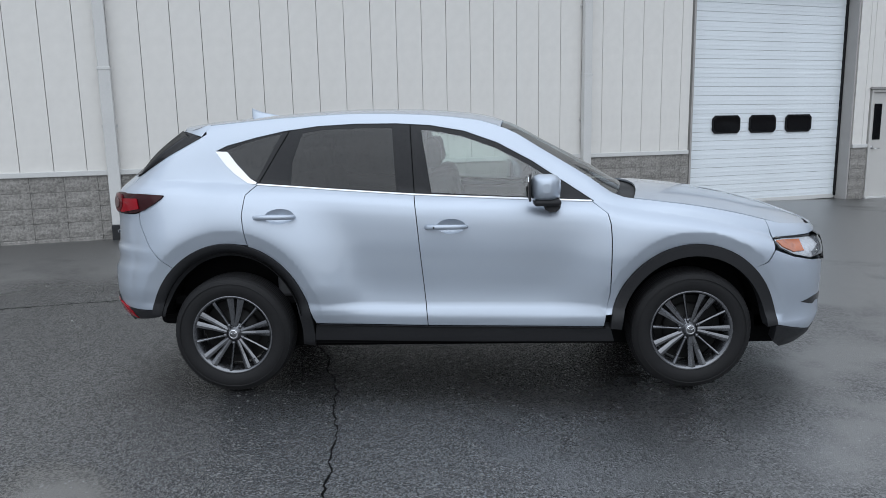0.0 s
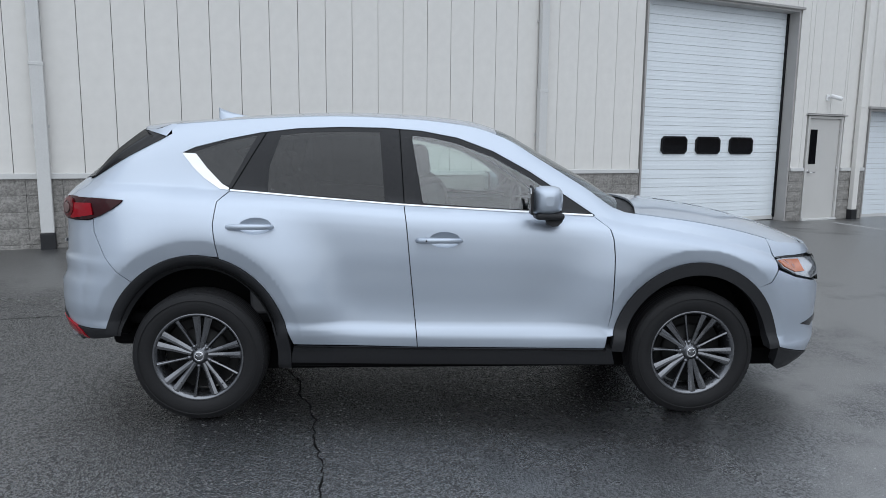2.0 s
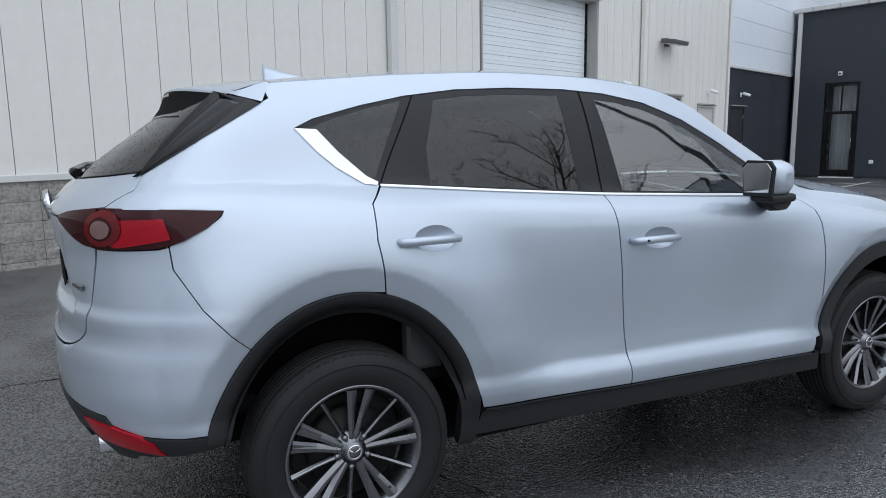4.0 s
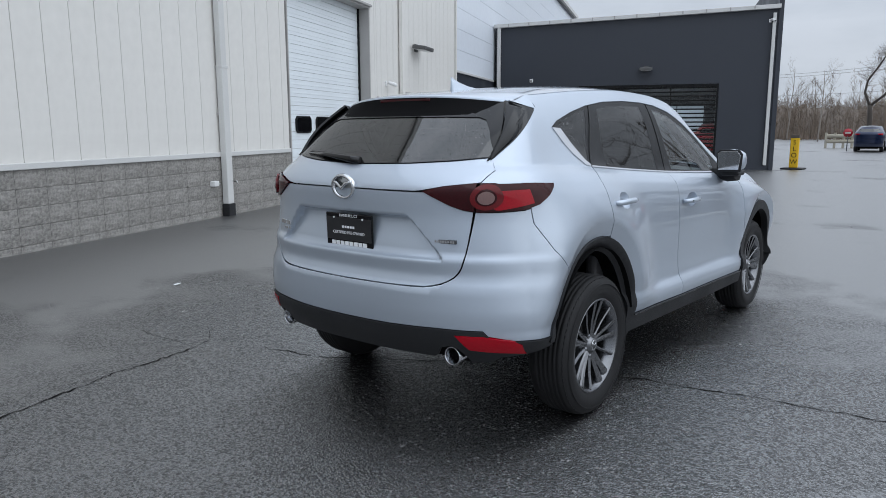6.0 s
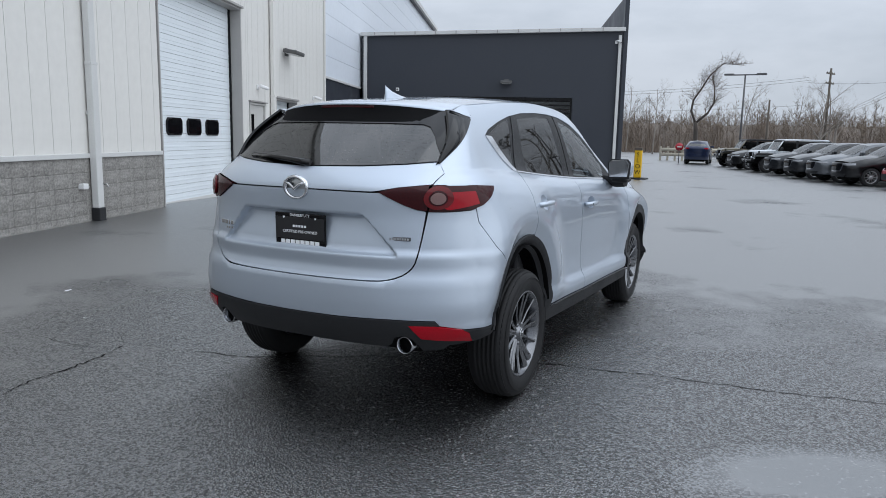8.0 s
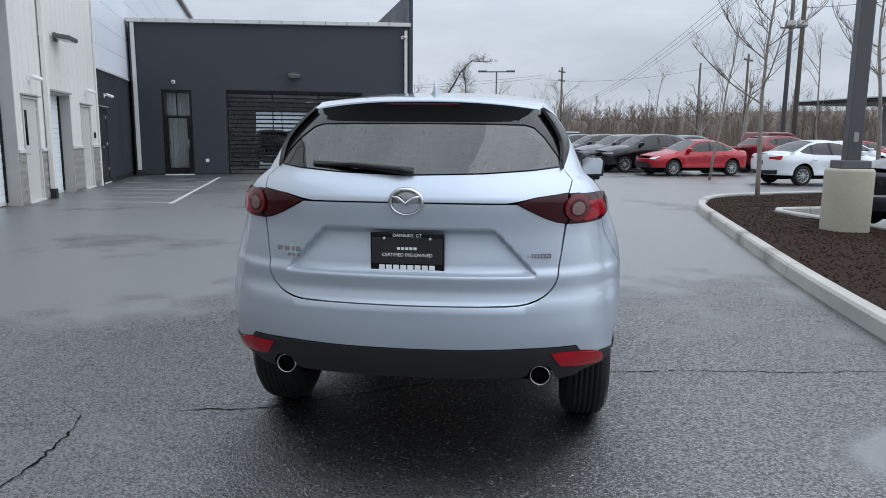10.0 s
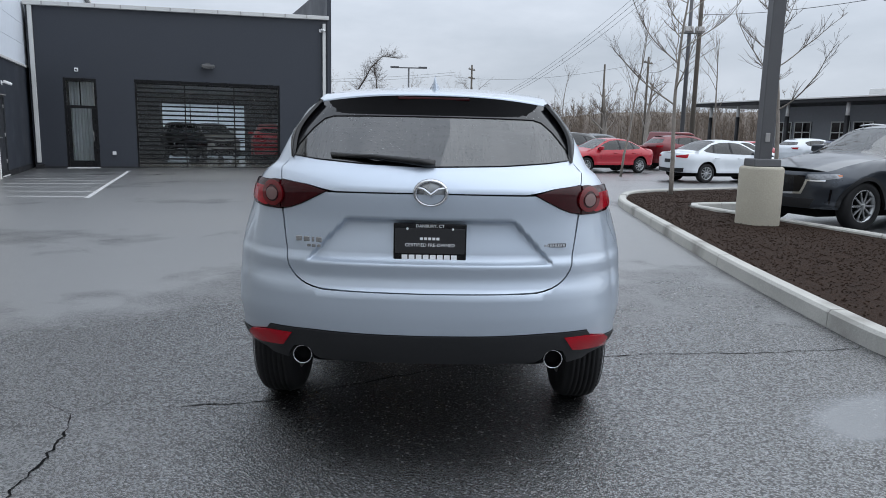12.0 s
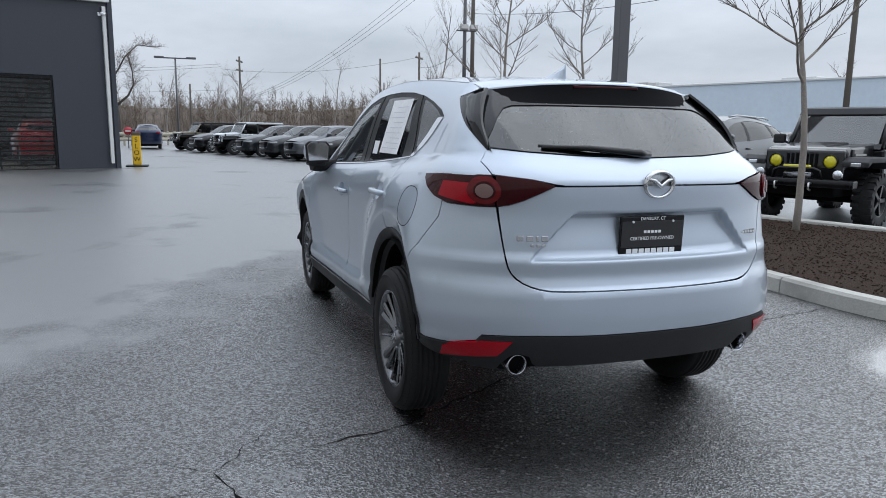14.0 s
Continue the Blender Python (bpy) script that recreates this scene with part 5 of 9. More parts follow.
# cabin: floor, seats, dash, wheel, lining, screen mirror
part("cabin_floor", box((-1.75, -0.72, 0.50), (1.0, 0.72, 0.56), 0.02), M["dark_inside"], car)
part("cargo_cover", box((-1.85, -0.68, 1.02), (-1.15, 0.68, 1.05), 0.01), M["seat"], car)
for x, ys in ((0.15, (-0.37, 0.37)), (-0.72, (-0.42, 0.0, 0.42))):
    for y in ys:
        part("seat_cushion", box((x - 0.1, y - 0.25 if x > 0 else y - 0.2, 0.62), (x + 0.42, y + 0.25 if x > 0 else y + 0.2, 0.82), 0.06), M["seat"], car)
        part("seat_backrest", box((-0.09, -0.25 if x > 0 else -0.2, 0.0), (0.09, 0.25 if x > 0 else 0.2, 0.56), 0.06, pose(x - 0.13, y, 0.74, 0, -14, 0)), M["seat"], car)
        part("headrest", box((-0.05, -0.14, 0.0), (0.05, 0.14, 0.19), 0.04, pose(x - 0.29, y, 1.30 if x > 0 else 1.24, 0, -10, 0)), M["seat"], car)
part("dashboard", box((0.62, -0.72, 0.70), (1.05, 0.72, 1.07), 0.07), M["seat"], car)
bm = lathe_into(bmesh.new(), [(0.18, -0.012), (0.195, -0.012), (0.2, 0.0), (0.195, 0.012), (0.18, 0.012), (0.176, 0.0)], 32, pose(0.55, 0.37, 1.02, 0, -25, 90), closed=True)
part("steering_wheel", bm, M["seat"], car)
part("rear_view_mirror", box((0.36, -0.12, 1.40), (0.39, 0.12, 1.47), 0.012), M["seat"], car)
bm = bmesh.new()
for i in range(13):
    x = -1.5 + 1.7 * i / 12
    for j in range(9):
        v = -1 + j / 4
        bm.verts.new((x, 0.46 * v, S.zr(x) - 0.035 + 0.03 * (1 - v * v)))
bm.verts.ensure_lookup_table()
for i in range(12):
    for j in range(8):
        a = i * 9 + j
        bm.faces.new([bm.verts[k] for k in (a, a + 1, a + 10, a + 9)])
part("headliner", bm, M["headliner"], car)
for side in (-1, 1):
    part("door_card", box((-1.1, side * 0.70 - 0.03, 0.55), (0.78, side * 0.70 + 0.03, 1.10), 0.02), M["seat"], car)
    part("pillar_lining", tube([(0.86, side * 0.67, 1.08), (0.53, side * 0.585, 1.33), (0.26, side * 0.545, 1.49)], 0.03, 6), M["headliner"], car)
    part("pillar_lining", tube([(-0.25, side * 0.68, 1.12), (-0.29, side * 0.54, 1.53)], 0.045, 6), M["seat"], car)
    part("pillar_lining", tube([(-1.04, side * 0.62, 1.15), (-0.98, side * 0.50, 1.50)], 0.045, 6), M["seat"], car)
# printed sheets on the left rear window
M["grey_ink"] = mat("grey_print", (0.55, 0.56, 0.62), 0.7)


def sheet(x0, x1, z0, z1, out, material, name, parent, label=""):
    pts = []
    for x, z in ((x0, z0), (x1, z0), (x1, z1), (x0, z1)):
        q = -S.q_of("x", x, z)
        pts.append(S.at(q, z) + S.normal(-q, z) * Vector((1, -1, 1)) * out)
    bm = bmesh.new()
    vs = [bm.verts.new(p) for p in pts] + [bm.verts.new(p - Vector((0, 0.0006, 0))) for p in pts]
    bm.faces.new(vs[:4])
    bm.faces.new(vs[7:3:-1])
    for i in range(4):
        j = (i + 1) % 4
        bm.faces.new((vs[j], vs[i], vs[4 + i], vs[4 + j]))
    bmesh.ops.recalc_face_normals(bm, faces=bm.faces[:])
    return part(name, bm, material, parent, label)


paper = sheet(-0.90, -0.56, 1.235, 1.53, 0.004, M["paper"], "window_sheet", car, "white printed sheet on the window")
for k in range(9):
    sheet(-0.87, -0.60 - 0.05 * (k % 3), 1.262 + k * 0.028, 1.265 + k * 0.028, 0.006, M["grey_ink"], "print_bar", paper)
sheet(-0.52, -0.42, 1.225, 1.30, 0.004, M["paper"], "window_sheet", car, "white printed sheet on the window")

# rain drops on panes, trim and paint
rnd = random.Random(11)
verts, faces = [], []


def drop(q, z, r, lift, sgn):
    p, nn = S.at(q, z), S.normal(q, z)
    if sgn < 0:
        p, nn = Vector((p.x, -p.y, p.z)), Vector((nn.x, -nn.y, nn.z))
    p = p + nn * lift
    t = nn.orthogonal().normalized()
    b = nn.cross(t)
    base = len(verts)
    verts.append(tuple(p + nn * r * 0.55))
    for k in range(6):
        a = k * math.tau / 6
        verts.append(tuple(p + (t * math.cos(a) + b * math.sin(a)) * r))
    for k in range(6):
        faces.append((base, base + 1 + k, base + 1 + (k + 1) % 6))


for k in range(5200):
    sgn = 1 if rnd.random() < 0.7 else -1
    if rnd.random() < 0.8:
        x = rnd.uniform(-1.36, 0.5)
        z0, z1 = S.zb(x) + 0.02, S.zr(x) - 0.09
        if x > 0.05:
            z1 -= (x - 0.05) * 0.12
        if x < -1.1:
            z0 += (-1.1 - x) * 0.6
        if z1 < z0 + 0.02:
            continue
        z, lift = rnd.uniform(z0, z1), -0.004
    else:
        x, z, lift = rnd.uniform(-1.8, 1.5), rnd.uniform(0.95, 1.2), 0.0
        if z > S.zb(x) - 0.03:
            continue
    q = S.q_of("x", x, z)
    drop(q, z, rnd.choice((0.0013, 0.0016, 0.0022, 0.0028) if lift else (0.0009, 0.0012)), lift, sgn)
for k in range(1400):
    y, z = rnd.uniform(-0.56, 0.56), rnd.uniform(1.29, 1.55)
    if abs(y) > 0.62 - (z - 1.29) * 0.55:
        continue
    drop(S.q_of("y", y, z), z, rnd.choice((0.0014, 0.0018, 0.0024)), 0.0005 if z < 1.478 else 0.0045, 1)
me = bpy.data.meshes.new("rain_drop")
me.from_pydata(verts, [], faces)
me.shade_smooth()
me.materials.append(glass_mat("rain_drop_water", (1, 1, 1), 0.8, ior=1.4))
drops = new("rain_drop", me)
drops.parent = car
drops["kind"] = "stuff"


# ---------------------------------------------------------------- the yard
TURN = 21.3
WALL = pose(0, 0, 0.05, 0, 0, TURN)          # x along the long wall, y away from the yard
WY = 5.9
CU, SU = math.cos(radians(TURN)), math.sin(radians(TURN))


def to_uv(x, y):
    return x * CU + y * SU, -x * SU + y * CU


def from_uv(u, n, z=0.0):
    return Vector((u * CU - n * SU, u * SU + n * CU, z))


NEAR_WALL = curve((-8, 0.15), (-3, 0.14), (4.5, 0.09), (7, 0.08), (10, 0.01), (14, -0.04), (19, -0.13), (23, -0.13), (30, -0.13))


def dip(x, y):
    """Gentle falls of the paved yard."""
    u, n = to_uv(x, y)
    side = smooth01(1.5, 5.5, n)
    return NEAR_WALL(u) * side - 0.16 * smooth01(8, 34, math.hypot(x, y)) * (1 - side)


bm = bmesh.new()
xs = [-900, -400, -150, -60, -30] + [-20 + i for i in range(14)] + [-6 + 0.25 * i for i in range(44)] + [5 + i for i in range(41)] + [52, 60, 75, 90, 150, 400, 900]
ys = [-900, -400, -150, -70, -50] + [-40 + i for i in range(36)] + [-4 + 0.25 * i for i in range(36)] + [5 + i for i in range(21)] + [32, 40, 70, 150, 400, 900]
grid = [[bm.verts.new((x, y, dip(x, y))) for y in ys] for x in xs]
for i in range(len(xs) - 1):
    for j in range(len(ys) - 1):
        bm.faces.new((grid[i][j], grid[i + 1][j], grid[i + 1][j + 1], grid[i][j + 1])).smooth = True
tagged(part("ground", bm, M["asphalt"]), "damp dark asphalt yard with a wet sheen and cracks", "ground", kind="structure")


def ribbon(points, widths, z, jitter=0.0, seed=1):
    """A thin irregular strip on the ground along points."""
    rnd = random.Random(seed)
    line = []
    for (a, b), (c, d) in zip(points, points[1:]):
        k = max(2, int(math.hypot(c - a, d - b) / 0.035))
        for i in range(k):
            t = i / k
            line.append((a + (c - a) * t, b + (d - b) * t))
    line.append(points[-1])
    off = 0.0
    path = []
    for i, p in enumerate(line):
        off = off * 0.8 + rnd.uniform(-1, 1) * jitter
        path.append((p[0] + off, p[1] + off * 0.6 * rnd.choice((-1, 1))))
    bm = bmesh.new()
    prev = None
    for i, (x, y) in enumerate(path):
        x2, y2 = path[min(i + 1, len(path) - 1)]
        x1, y1 = path[max(i - 1, 0)]
        dx, dy = x2 - x1, y2 - y1
        d = math.hypot(dx, dy) or 1
        w = widths * rnd.uniform(0.3, 1.3) * min(1, 0.3 + i / 8, 0.3 + (len(path) - 1 - i) / 8)
        pair = [bm.verts.new((x - dy / d * w * s, y + dx / d * w * s, dip(x, y) + z)) for s in (-0.5, 0.5)]
        if prev:
            bm.faces.new((prev[0], pair[0], pair[1], prev[1]))
        prev = pair
    return bm


cracks = [
    ([(-0.40, -2.98), (-0.47, -2.76), (-0.56, -2.2), (-0.60, -1.9), (-0.66, -1.5), (-0.72, -0.9), (-0.95, -0.2), (-1.35, 0.5), (-1.61, 0.88), (-1.66, 1.11), (-1.70, 1.35)], 0.010),
    ([(-4.6, 1.0), (-4.12, 1.12), (-3.2, 1.4), (-2.58, 1.58), (-2.32, 1.60), (-2.0, 1.67), (-1.84, 1.74)], 0.012),
    ([(-1.84, 1.74), (-1.74, 1.65), (-1.64, 1.60), (-1.53, 1.50)], 0.008),
    ([(-1.84, 1.74), (-1.68, 1.97)], 0.005),
    ([(-1.97, 1.70), (-2.0, 1.9), (-2.05, 2.11), (-2.02, 2.4)], 0.005),
]
for k, (pts, w) in enumerate(cracks):
    tagged(part("crack", ribbon(pts, w, 0.003, 0.014, k), M["crack"]), "narrow dark crack in the asphalt", "crack", "asphalt cracks", "structure")


def blob(cx, cy, rx, ry, turn, z, seed, n=40):
    """A flat sheet with a wandering edge."""
    rnd = random.Random(seed)
    ph = [rnd.uniform(0, math.tau) for _ in range(5)]
    bm = bmesh.new()
    ring = []
    for i in range(n):
        a = i * math.tau / n
        k = 1 + 0.16 * math.sin(2 * a + ph[0]) + 0.12 * math.sin(3 * a + ph[1]) + 0.08 * math.sin(5 * a + ph[2]) + 0.05 * math.sin(9 * a + ph[3])
        x, y = rx * k * math.cos(a), ry * k * math.sin(a)
        c, s = math.cos(radians(turn)), math.sin(radians(turn))
        ring.append(bm.verts.new((cx + x * c - y * s, cy + x * s + y * c, dip(cx, cy) + z)))
    bm.faces.new(ring)
    return bm


tagged(part("litter", blob(-1.13, 3.30, 0.045, 0.02, 30, 0.006, 9, 12), M["paper"]), "small white scrap of paper on the asphalt", "litter")

# painted bay lines by the long wall
lines = [((10.4, 3.2), (20.9, 2.85))] + [((11.2 + k * 1.3, 5.4 if k < 5 else 5.6), (10.6 + k * 1.3 + 0.1, 3.15 - 0.03 * k)) for k in range(8)]
for (u0, n0), (u1, n1) in lines:
    a, b = from_uv(u0, n0), from_uv(u1, n1)
    d = (b - a).normalized()
    s = Vector((-d.y, d.x, 0)) * 0.05
    bm = bmesh.new()
    k = 8
    prev = None
    for i in range(k + 1):
        p = a.lerp(b, i / k)
        z = dip(p.x, p.y) + 0.004
        pair = [bm.verts.new((p.x + s.x * e, p.y + s.y * e, z)) for e in (-1, 1)]
        if prev:
            bm.faces.new((prev[0], pair[0], pair[1], prev[1]))
        prev = pair
    tagged(part("bay_line", bm, M["stripe"]), "worn white painted bay line", "marking", "bay lines", "structure")
for u0, n0, u1, n1 in ((24, -8.0, 30, -8.2), (33, -7.2, 36, -7.3), (20, -10.6, 29, -10.9), (30, -10.9, 38, -11.0)):
    a, b = from_uv(u0, n0), from_uv(u1, n1)
    d = (b - a).normalized()
    s = Vector((-d.y, d.x, 0)) * 0.06
    bm = bmesh.new()
    bm.faces.new([bm.verts.new((p.x, p.y, dip(p.x, p.y) + 0.006)) for p in (a - s, b - s, b + s, a + s)])
    tagged(part("lane_line", bm, M["stripe"]), "worn white lane line", "marking", "lane lines", "structure")

# ---------------------------------------------------------------- the long cream building
TOP, SKIRT = 9.2, 0.965
OPEN = [(6.62, 10.40, -0.4, 4.08), (10.86, 11.90, -0.4, 2.07), (12.72, 14.50, -0.4, 2.26), (15.55, 16.62, -0.4, 2.07)]


def wall_with_openings(u0, u1, z0, z1, y0, y1, openings):
    """A wall slab in solid pieces round its openings."""
    bm = bmesh.new()
    edges = sorted({u0, u1, *(min(max(v, u0), u1) for o in openings for v in o[:2])})
    for a, b in zip(edges, edges[1:]):
        if b - a < 1e-4:
            continue
        hole = [o for o in openings if o[0] <= a + 1e-4 and o[1] >= b - 1e-4]
        if hole:
            if hole[0][3] < z1:
                box_into(bm, (a, y0, hole[0][3]), (b, y1, z1))
            if hole[0][2] > z0:
                box_into(bm, (a, y0, z0), (b, y1, hole[0][2]))
        else:
            box_into(bm, (a, y0, z0), (b, y1, z1))
    bmesh.ops.remove_doubles(bm, verts=bm.verts[:], dist=1e-4)
    return bm


wall_main = part("wall_main", wall_with_openings(-16, 17.5, -0.4, TOP, WY + 0.03, WY + 0.45, OPEN), M["panel_joint"])
wall_main.matrix_world = WALL
tagged(wall_main, "cream ribbed metal wall above a grey block base", "wall", kind="structure")
roof_slab = part("roof_slab", box((-16, WY - 0.1, TOP), (50, WY + 16, TOP + 0.3), 0.02), M["cap_trim"])
roof_slab.matrix_world = WALL
tagged(roof_slab, "pale metal roof edge of the long building", "roof", kind="structure")
back_wall = part("wall_rear", box((-16, WY + 15.5, -0.4), (50, WY + 16, TOP), 0), M["panel"])
back_wall.matrix_world = WALL
tagged(back_wall, "plain cream rear wall of the building", "wall", kind="structure")
end_wall = part("wall_end", box((-16.3, WY, -0.4), (-16, WY + 16, TOP), 0), M["panel"])
end_wall.matrix_world = WALL
tagged(end_wall, "plain cream end wall of the building", "wall", kind="structure")
for a, b in ((-16.0, 6.58), (10.44, 10.82), (11.94, 12.68), (14.54, 15.51), (16.66, 17.5)):
    f = part("flashing", box((a, WY - 0.035, SKIRT - 0.01), (b, WY + 0.03, SKIRT + 0.06), 0.008), M["cap_trim"], wall_main)

# recessed doors
def reveal(u0, u1, z1, depth, mat_):
    bm = box((u0 - 0.001, WY - 0.012, -0.4), (u0 + 0.035, WY + depth, z1), 0.004)
    box_into(bm, (u1 - 0.035, WY - 0.012, -0.4), (u1 + 0.001, WY + depth, z1), 0.004)
    box_into(bm, (u0 + 0.035, WY - 0.012, z1 - 0.04), (u1 - 0.035, WY + depth, z1), 0.004)
    o = part("door_frame", bm, mat_, wall_main)
    return o


def roller_door(name, u0, u1, z0, z1, y, pitch, windows=()):
    d = thing(name, WALL, "closed white steel roller door with horizontal ribs" + (" and three small dark windows" if windows else ""), "roller door", kind="structure")
    slat_bm = box((u0, -0.004, 0.0025), (u1, 0.02, pitch - 0.0025), 0.003)
    box_into(slat_bm, (u0, -0.007, pitch * 0.40), (u1, 0.0, pitch * 0.62), 0.004)
    me = bm_mesh("slat", slat_bm)
    me.materials.append(M["roller"])
    count = int((z1 - z0) / pitch) + 1
    for k in range(count):
        o = new("slat", me)
        o.parent = d
        o.location = (0, y, z0 + k * pitch)
    part("door_backing", box((u0, y + 0.02, z0), (u1, y + 0.06, z1)), M["jamb"], d)
    part("bottom_seal", box((u0, y - 0.012, z0 - 0.05), (u1, y + 0.03, z0 + 0.03), 0.005), M["cap_trim"], d)
    part("guide_rail", box((u1 - 0.03, y - 0.05, z0), (u1, y + 0.03, z1), 0.004), M["black_metal"], d, "dark side seal")
    for a, b, c, e in windows:
        ol = [(x, z) for x, z in ((a + 0.06, c), (b - 0.06, c), (b, c + 0.06), (b, e - 0.06), (b - 0.06, e), (a + 0.06, e), (a, e - 0.06), (a, c + 0.06))]
        w = part("door_window", prism(ol, y - 0.035, y - 0.008, 0.008), M["black_metal"], d, "black rounded window frame")
        il = [((x - (a + b) / 2) * 0.88 + (a + b) / 2, (z - (c + e) / 2) * 0.8 + (c + e) / 2) for x, z in ol]
        part("window_pane", prism(il, y - 0.039, y - 0.034), M["gloss_black"], w, "dark window pane")
    return d


reveal(6.62, 10.40, 4.08, 0.25, M["jamb"])
roller_door("roller_door", 6.655, 10.365, 0.02, 4.05, WY + 0.27, 0.163, ((7.30, 7.93, 1.29, 1.62), (8.14, 8.77, 1.29, 1.62), (9.0, 9.64, 1.29, 1.62)))
reveal(12.72, 14.50, 2.26, 0.25, M["jamb"])
roller_door("roller_door", 12.755, 14.465, -0.05, 2.23, WY + 0.27, 0.115)
for u0, u1, h in ((6.55, 10.47, 4.08), (12.66, 14.56, 2.26)):
    part("drip_flashing", box((u0, WY - 0.06, h), (u1, WY + 0.03, h + 0.05), 0.008), M["jamb"], wall_main)


def man_door(u0, u1, z0, z1, wall_mat, door_mat, slit, y=WY):
    d = thing("door", WALL, "closed " + ("pale grey steel door with a narrow window" if slit else ("dark grey steel door" if door_mat is M["charcoal_door"] else "pale grey steel door")), "door", kind="structure")
    bm = box((u0, y - 0.015, z0), (u0 + 0.05, y + 0.12, z1), 0.006)
    box_into(bm, (u1 - 0.05, y - 0.015, z0), (u1, y + 0.12, z1), 0.006)
    box_into(bm, (u0 + 0.05, y - 0.015, z1 - 0.05), (u1 - 0.05, y + 0.12, z1), 0.006)
    part("frame", bm, door_mat, d)
    part("leaf", box((u0 + 0.053, y + 0.03, z0 + 0.01), (u1 - 0.053, y + 0.075, z1 - 0.053), 0.004), door_mat, d)
    part("drip_cap", box((u0 - 0.07, y - 0.06, z1 + 0.01), (u1 + 0.07, y + 0.02, z1 + 0.035), 0.004), M["jamb"], d)
    if slit:
        part("vision_panel", box((u0 + 0.13, y + 0.018, 1.10), (u0 + 0.33, y + 0.032, 1.80), 0.006), M["gloss_black"], d, "narrow dark vision panel")
    handle = part("handle", tube([(u0 + 0.14, y + 0.03, 0.93), (u0 + 0.14, y - 0.04, 0.93), (u0 + 0.26, y - 0.045, 0.93)], 0.012, 8), M["steel"], d, "steel lever handle")
    part("rose", lathe_into(bmesh.new(), [(0.001, -0.006), (0.032, -0.004), (0.034, 0.004)], 18, Matrix.Translation((u0 + 0.14, y + 0.028, 0.95))), M["steel"], handle)
    for z in (0.25, 1.0, 1.8):
        part("hinge", tube([(u1 - 0.052, y + 0.02, z - 0.05), (u1 - 0.052, y + 0.02, z + 0.05)], 0.012, 8), M["steel"], d)
    part("threshold", box((u0, y - 0.04, z0 - 0.03), (u1, y + 0.12, z0 + 0.01), 0.004), M["cap_trim"], d)
    return d


man_door(10.86, 11.90, -0.03, 2.07, None, M["door_paint"], True)
man_door(15.55, 16.62, -0.10, 2.07, None, M["door_paint"], False)


def downpipe(u, z0, z1, joint, label, colour="cap_trim", y=WY, boot=True):
    d = thing("downpipe", WALL, label, "downpipe", "downpipes")
    part("pipe", box((u - 0.075, y - 0.125, z0 + 0.2), (u + 0.075, y - 0.02, joint), 0.012), M[colour], d)
    part("pipe", box((u - 0.07, y - 0.120, joint), (u + 0.07, y - 0.022, z1), 0.012), M[colour], d)
    part("joint", box((u - 0.082, y - 0.13, joint - 0.03), (u + 0.082, y - 0.018, joint + 0.01), 0.004), M[colour], d)
    if boot:
        part("boot", box((u - 0.085, y - 0.14, z0 - 0.05), (u + 0.085, y - 0.01, z0 + 0.2), 0.012), M["black_trim"], d, "black boot at the foot of the pipe")
    for z in (1.6, 3.4, 5.5, 7.5):
        if z < z1:
            part("bracket", box((u - 0.1, y - 0.03, z - 0.02), (u + 0.1, y - 0.012, z + 0.02), 0.003), M[colour], d)


downpipe(-2.70, 0.09, 9.1, 2.35, "cream square downpipe with a black boot")
downpipe(4.48, 0.03, 9.1, 2.31, "cream square downpipe with a black boot")
downpipe(12.33, -0.06, 9.1, 2.3, "slim cream square downpipe with a black boot", "panel")
# garden taps beside the second pipe
for u, mirror in ((4.18, 1), (4.70, -1)):
    tap = thing("wall_tap", WALL, "grey metal wall tap over the block base", "tap", "wall taps")
    part("tap_box", box((u - 0.06, WY - 0.09, 0.52), (u + 0.06, WY + 0.0, 0.60), 0.01) if mirror > 0 else tube([(u, WY, 0.56), (u, WY - 0.09, 0.56), (u, WY - 0.11, 0.52)], 0.014, 8), M["camera_white" if mirror > 0 else "steel"], tap)
    part("spout", tube([(u + 0.05 * mirror, WY - 0.05, 0.56), (u + 0.10 * mirror, WY - 0.07, 0.55)], 0.014, 8), M["steel"], tap)


def wall_light(m, name="wall_light", w=0.75):
    d = thing(name, m, "flat bronze floodlight on a wall bracket", "wall light", "wall lights")
    part("bracket", box((-0.09, -0.06, -0.10), (0.09, 0.0, 0.10), 0.01), M["light_housing"], d)
    part("housing", box((-w / 2, -0.42, -0.05), (w / 2, -0.05, 0.05), 0.02, pose(0, 0, 0.02, 8, 0, 0)), M["light_housing"], d)
    part("lens", box((-w / 2 + 0.05, -0.38, -0.062), (w / 2 - 0.05, -0.10, -0.05), 0.004, pose(0, 0, 0.02, 8, 0, 0)), M["camera_white"], d, "pale diffuser")


def security_camera(m):
    d = thing("security_camera", m, "small white security camera on the wall", "camera", "security cameras")
    part("mount", box((-0.05, -0.03, -0.06), (0.05, 0.0, 0.06), 0.01), M["camera_white"], d)
    part("arm", tube([(0, -0.02, 0), (0.02, -0.10, 0.02)], 0.016, 8), M["camera_white"], d)
    part("body", lathe_into(bmesh.new(), [(0.001, -0.2), (0.036, -0.2), (0.042, -0.17), (0.042, 0.02), (0.001, 0.03)], 18, pose(0.03, -0.08, 0.03, 18, 0, 35)), M["camera_white"], d)
    part("lens", lathe_into(bmesh.new(), [(0.001, -0.203), (0.026, -0.203), (0.028, -0.195)], 14, pose(0.03, -0.08, 0.03, 18, 0, 35)), M["gloss_black"], d)


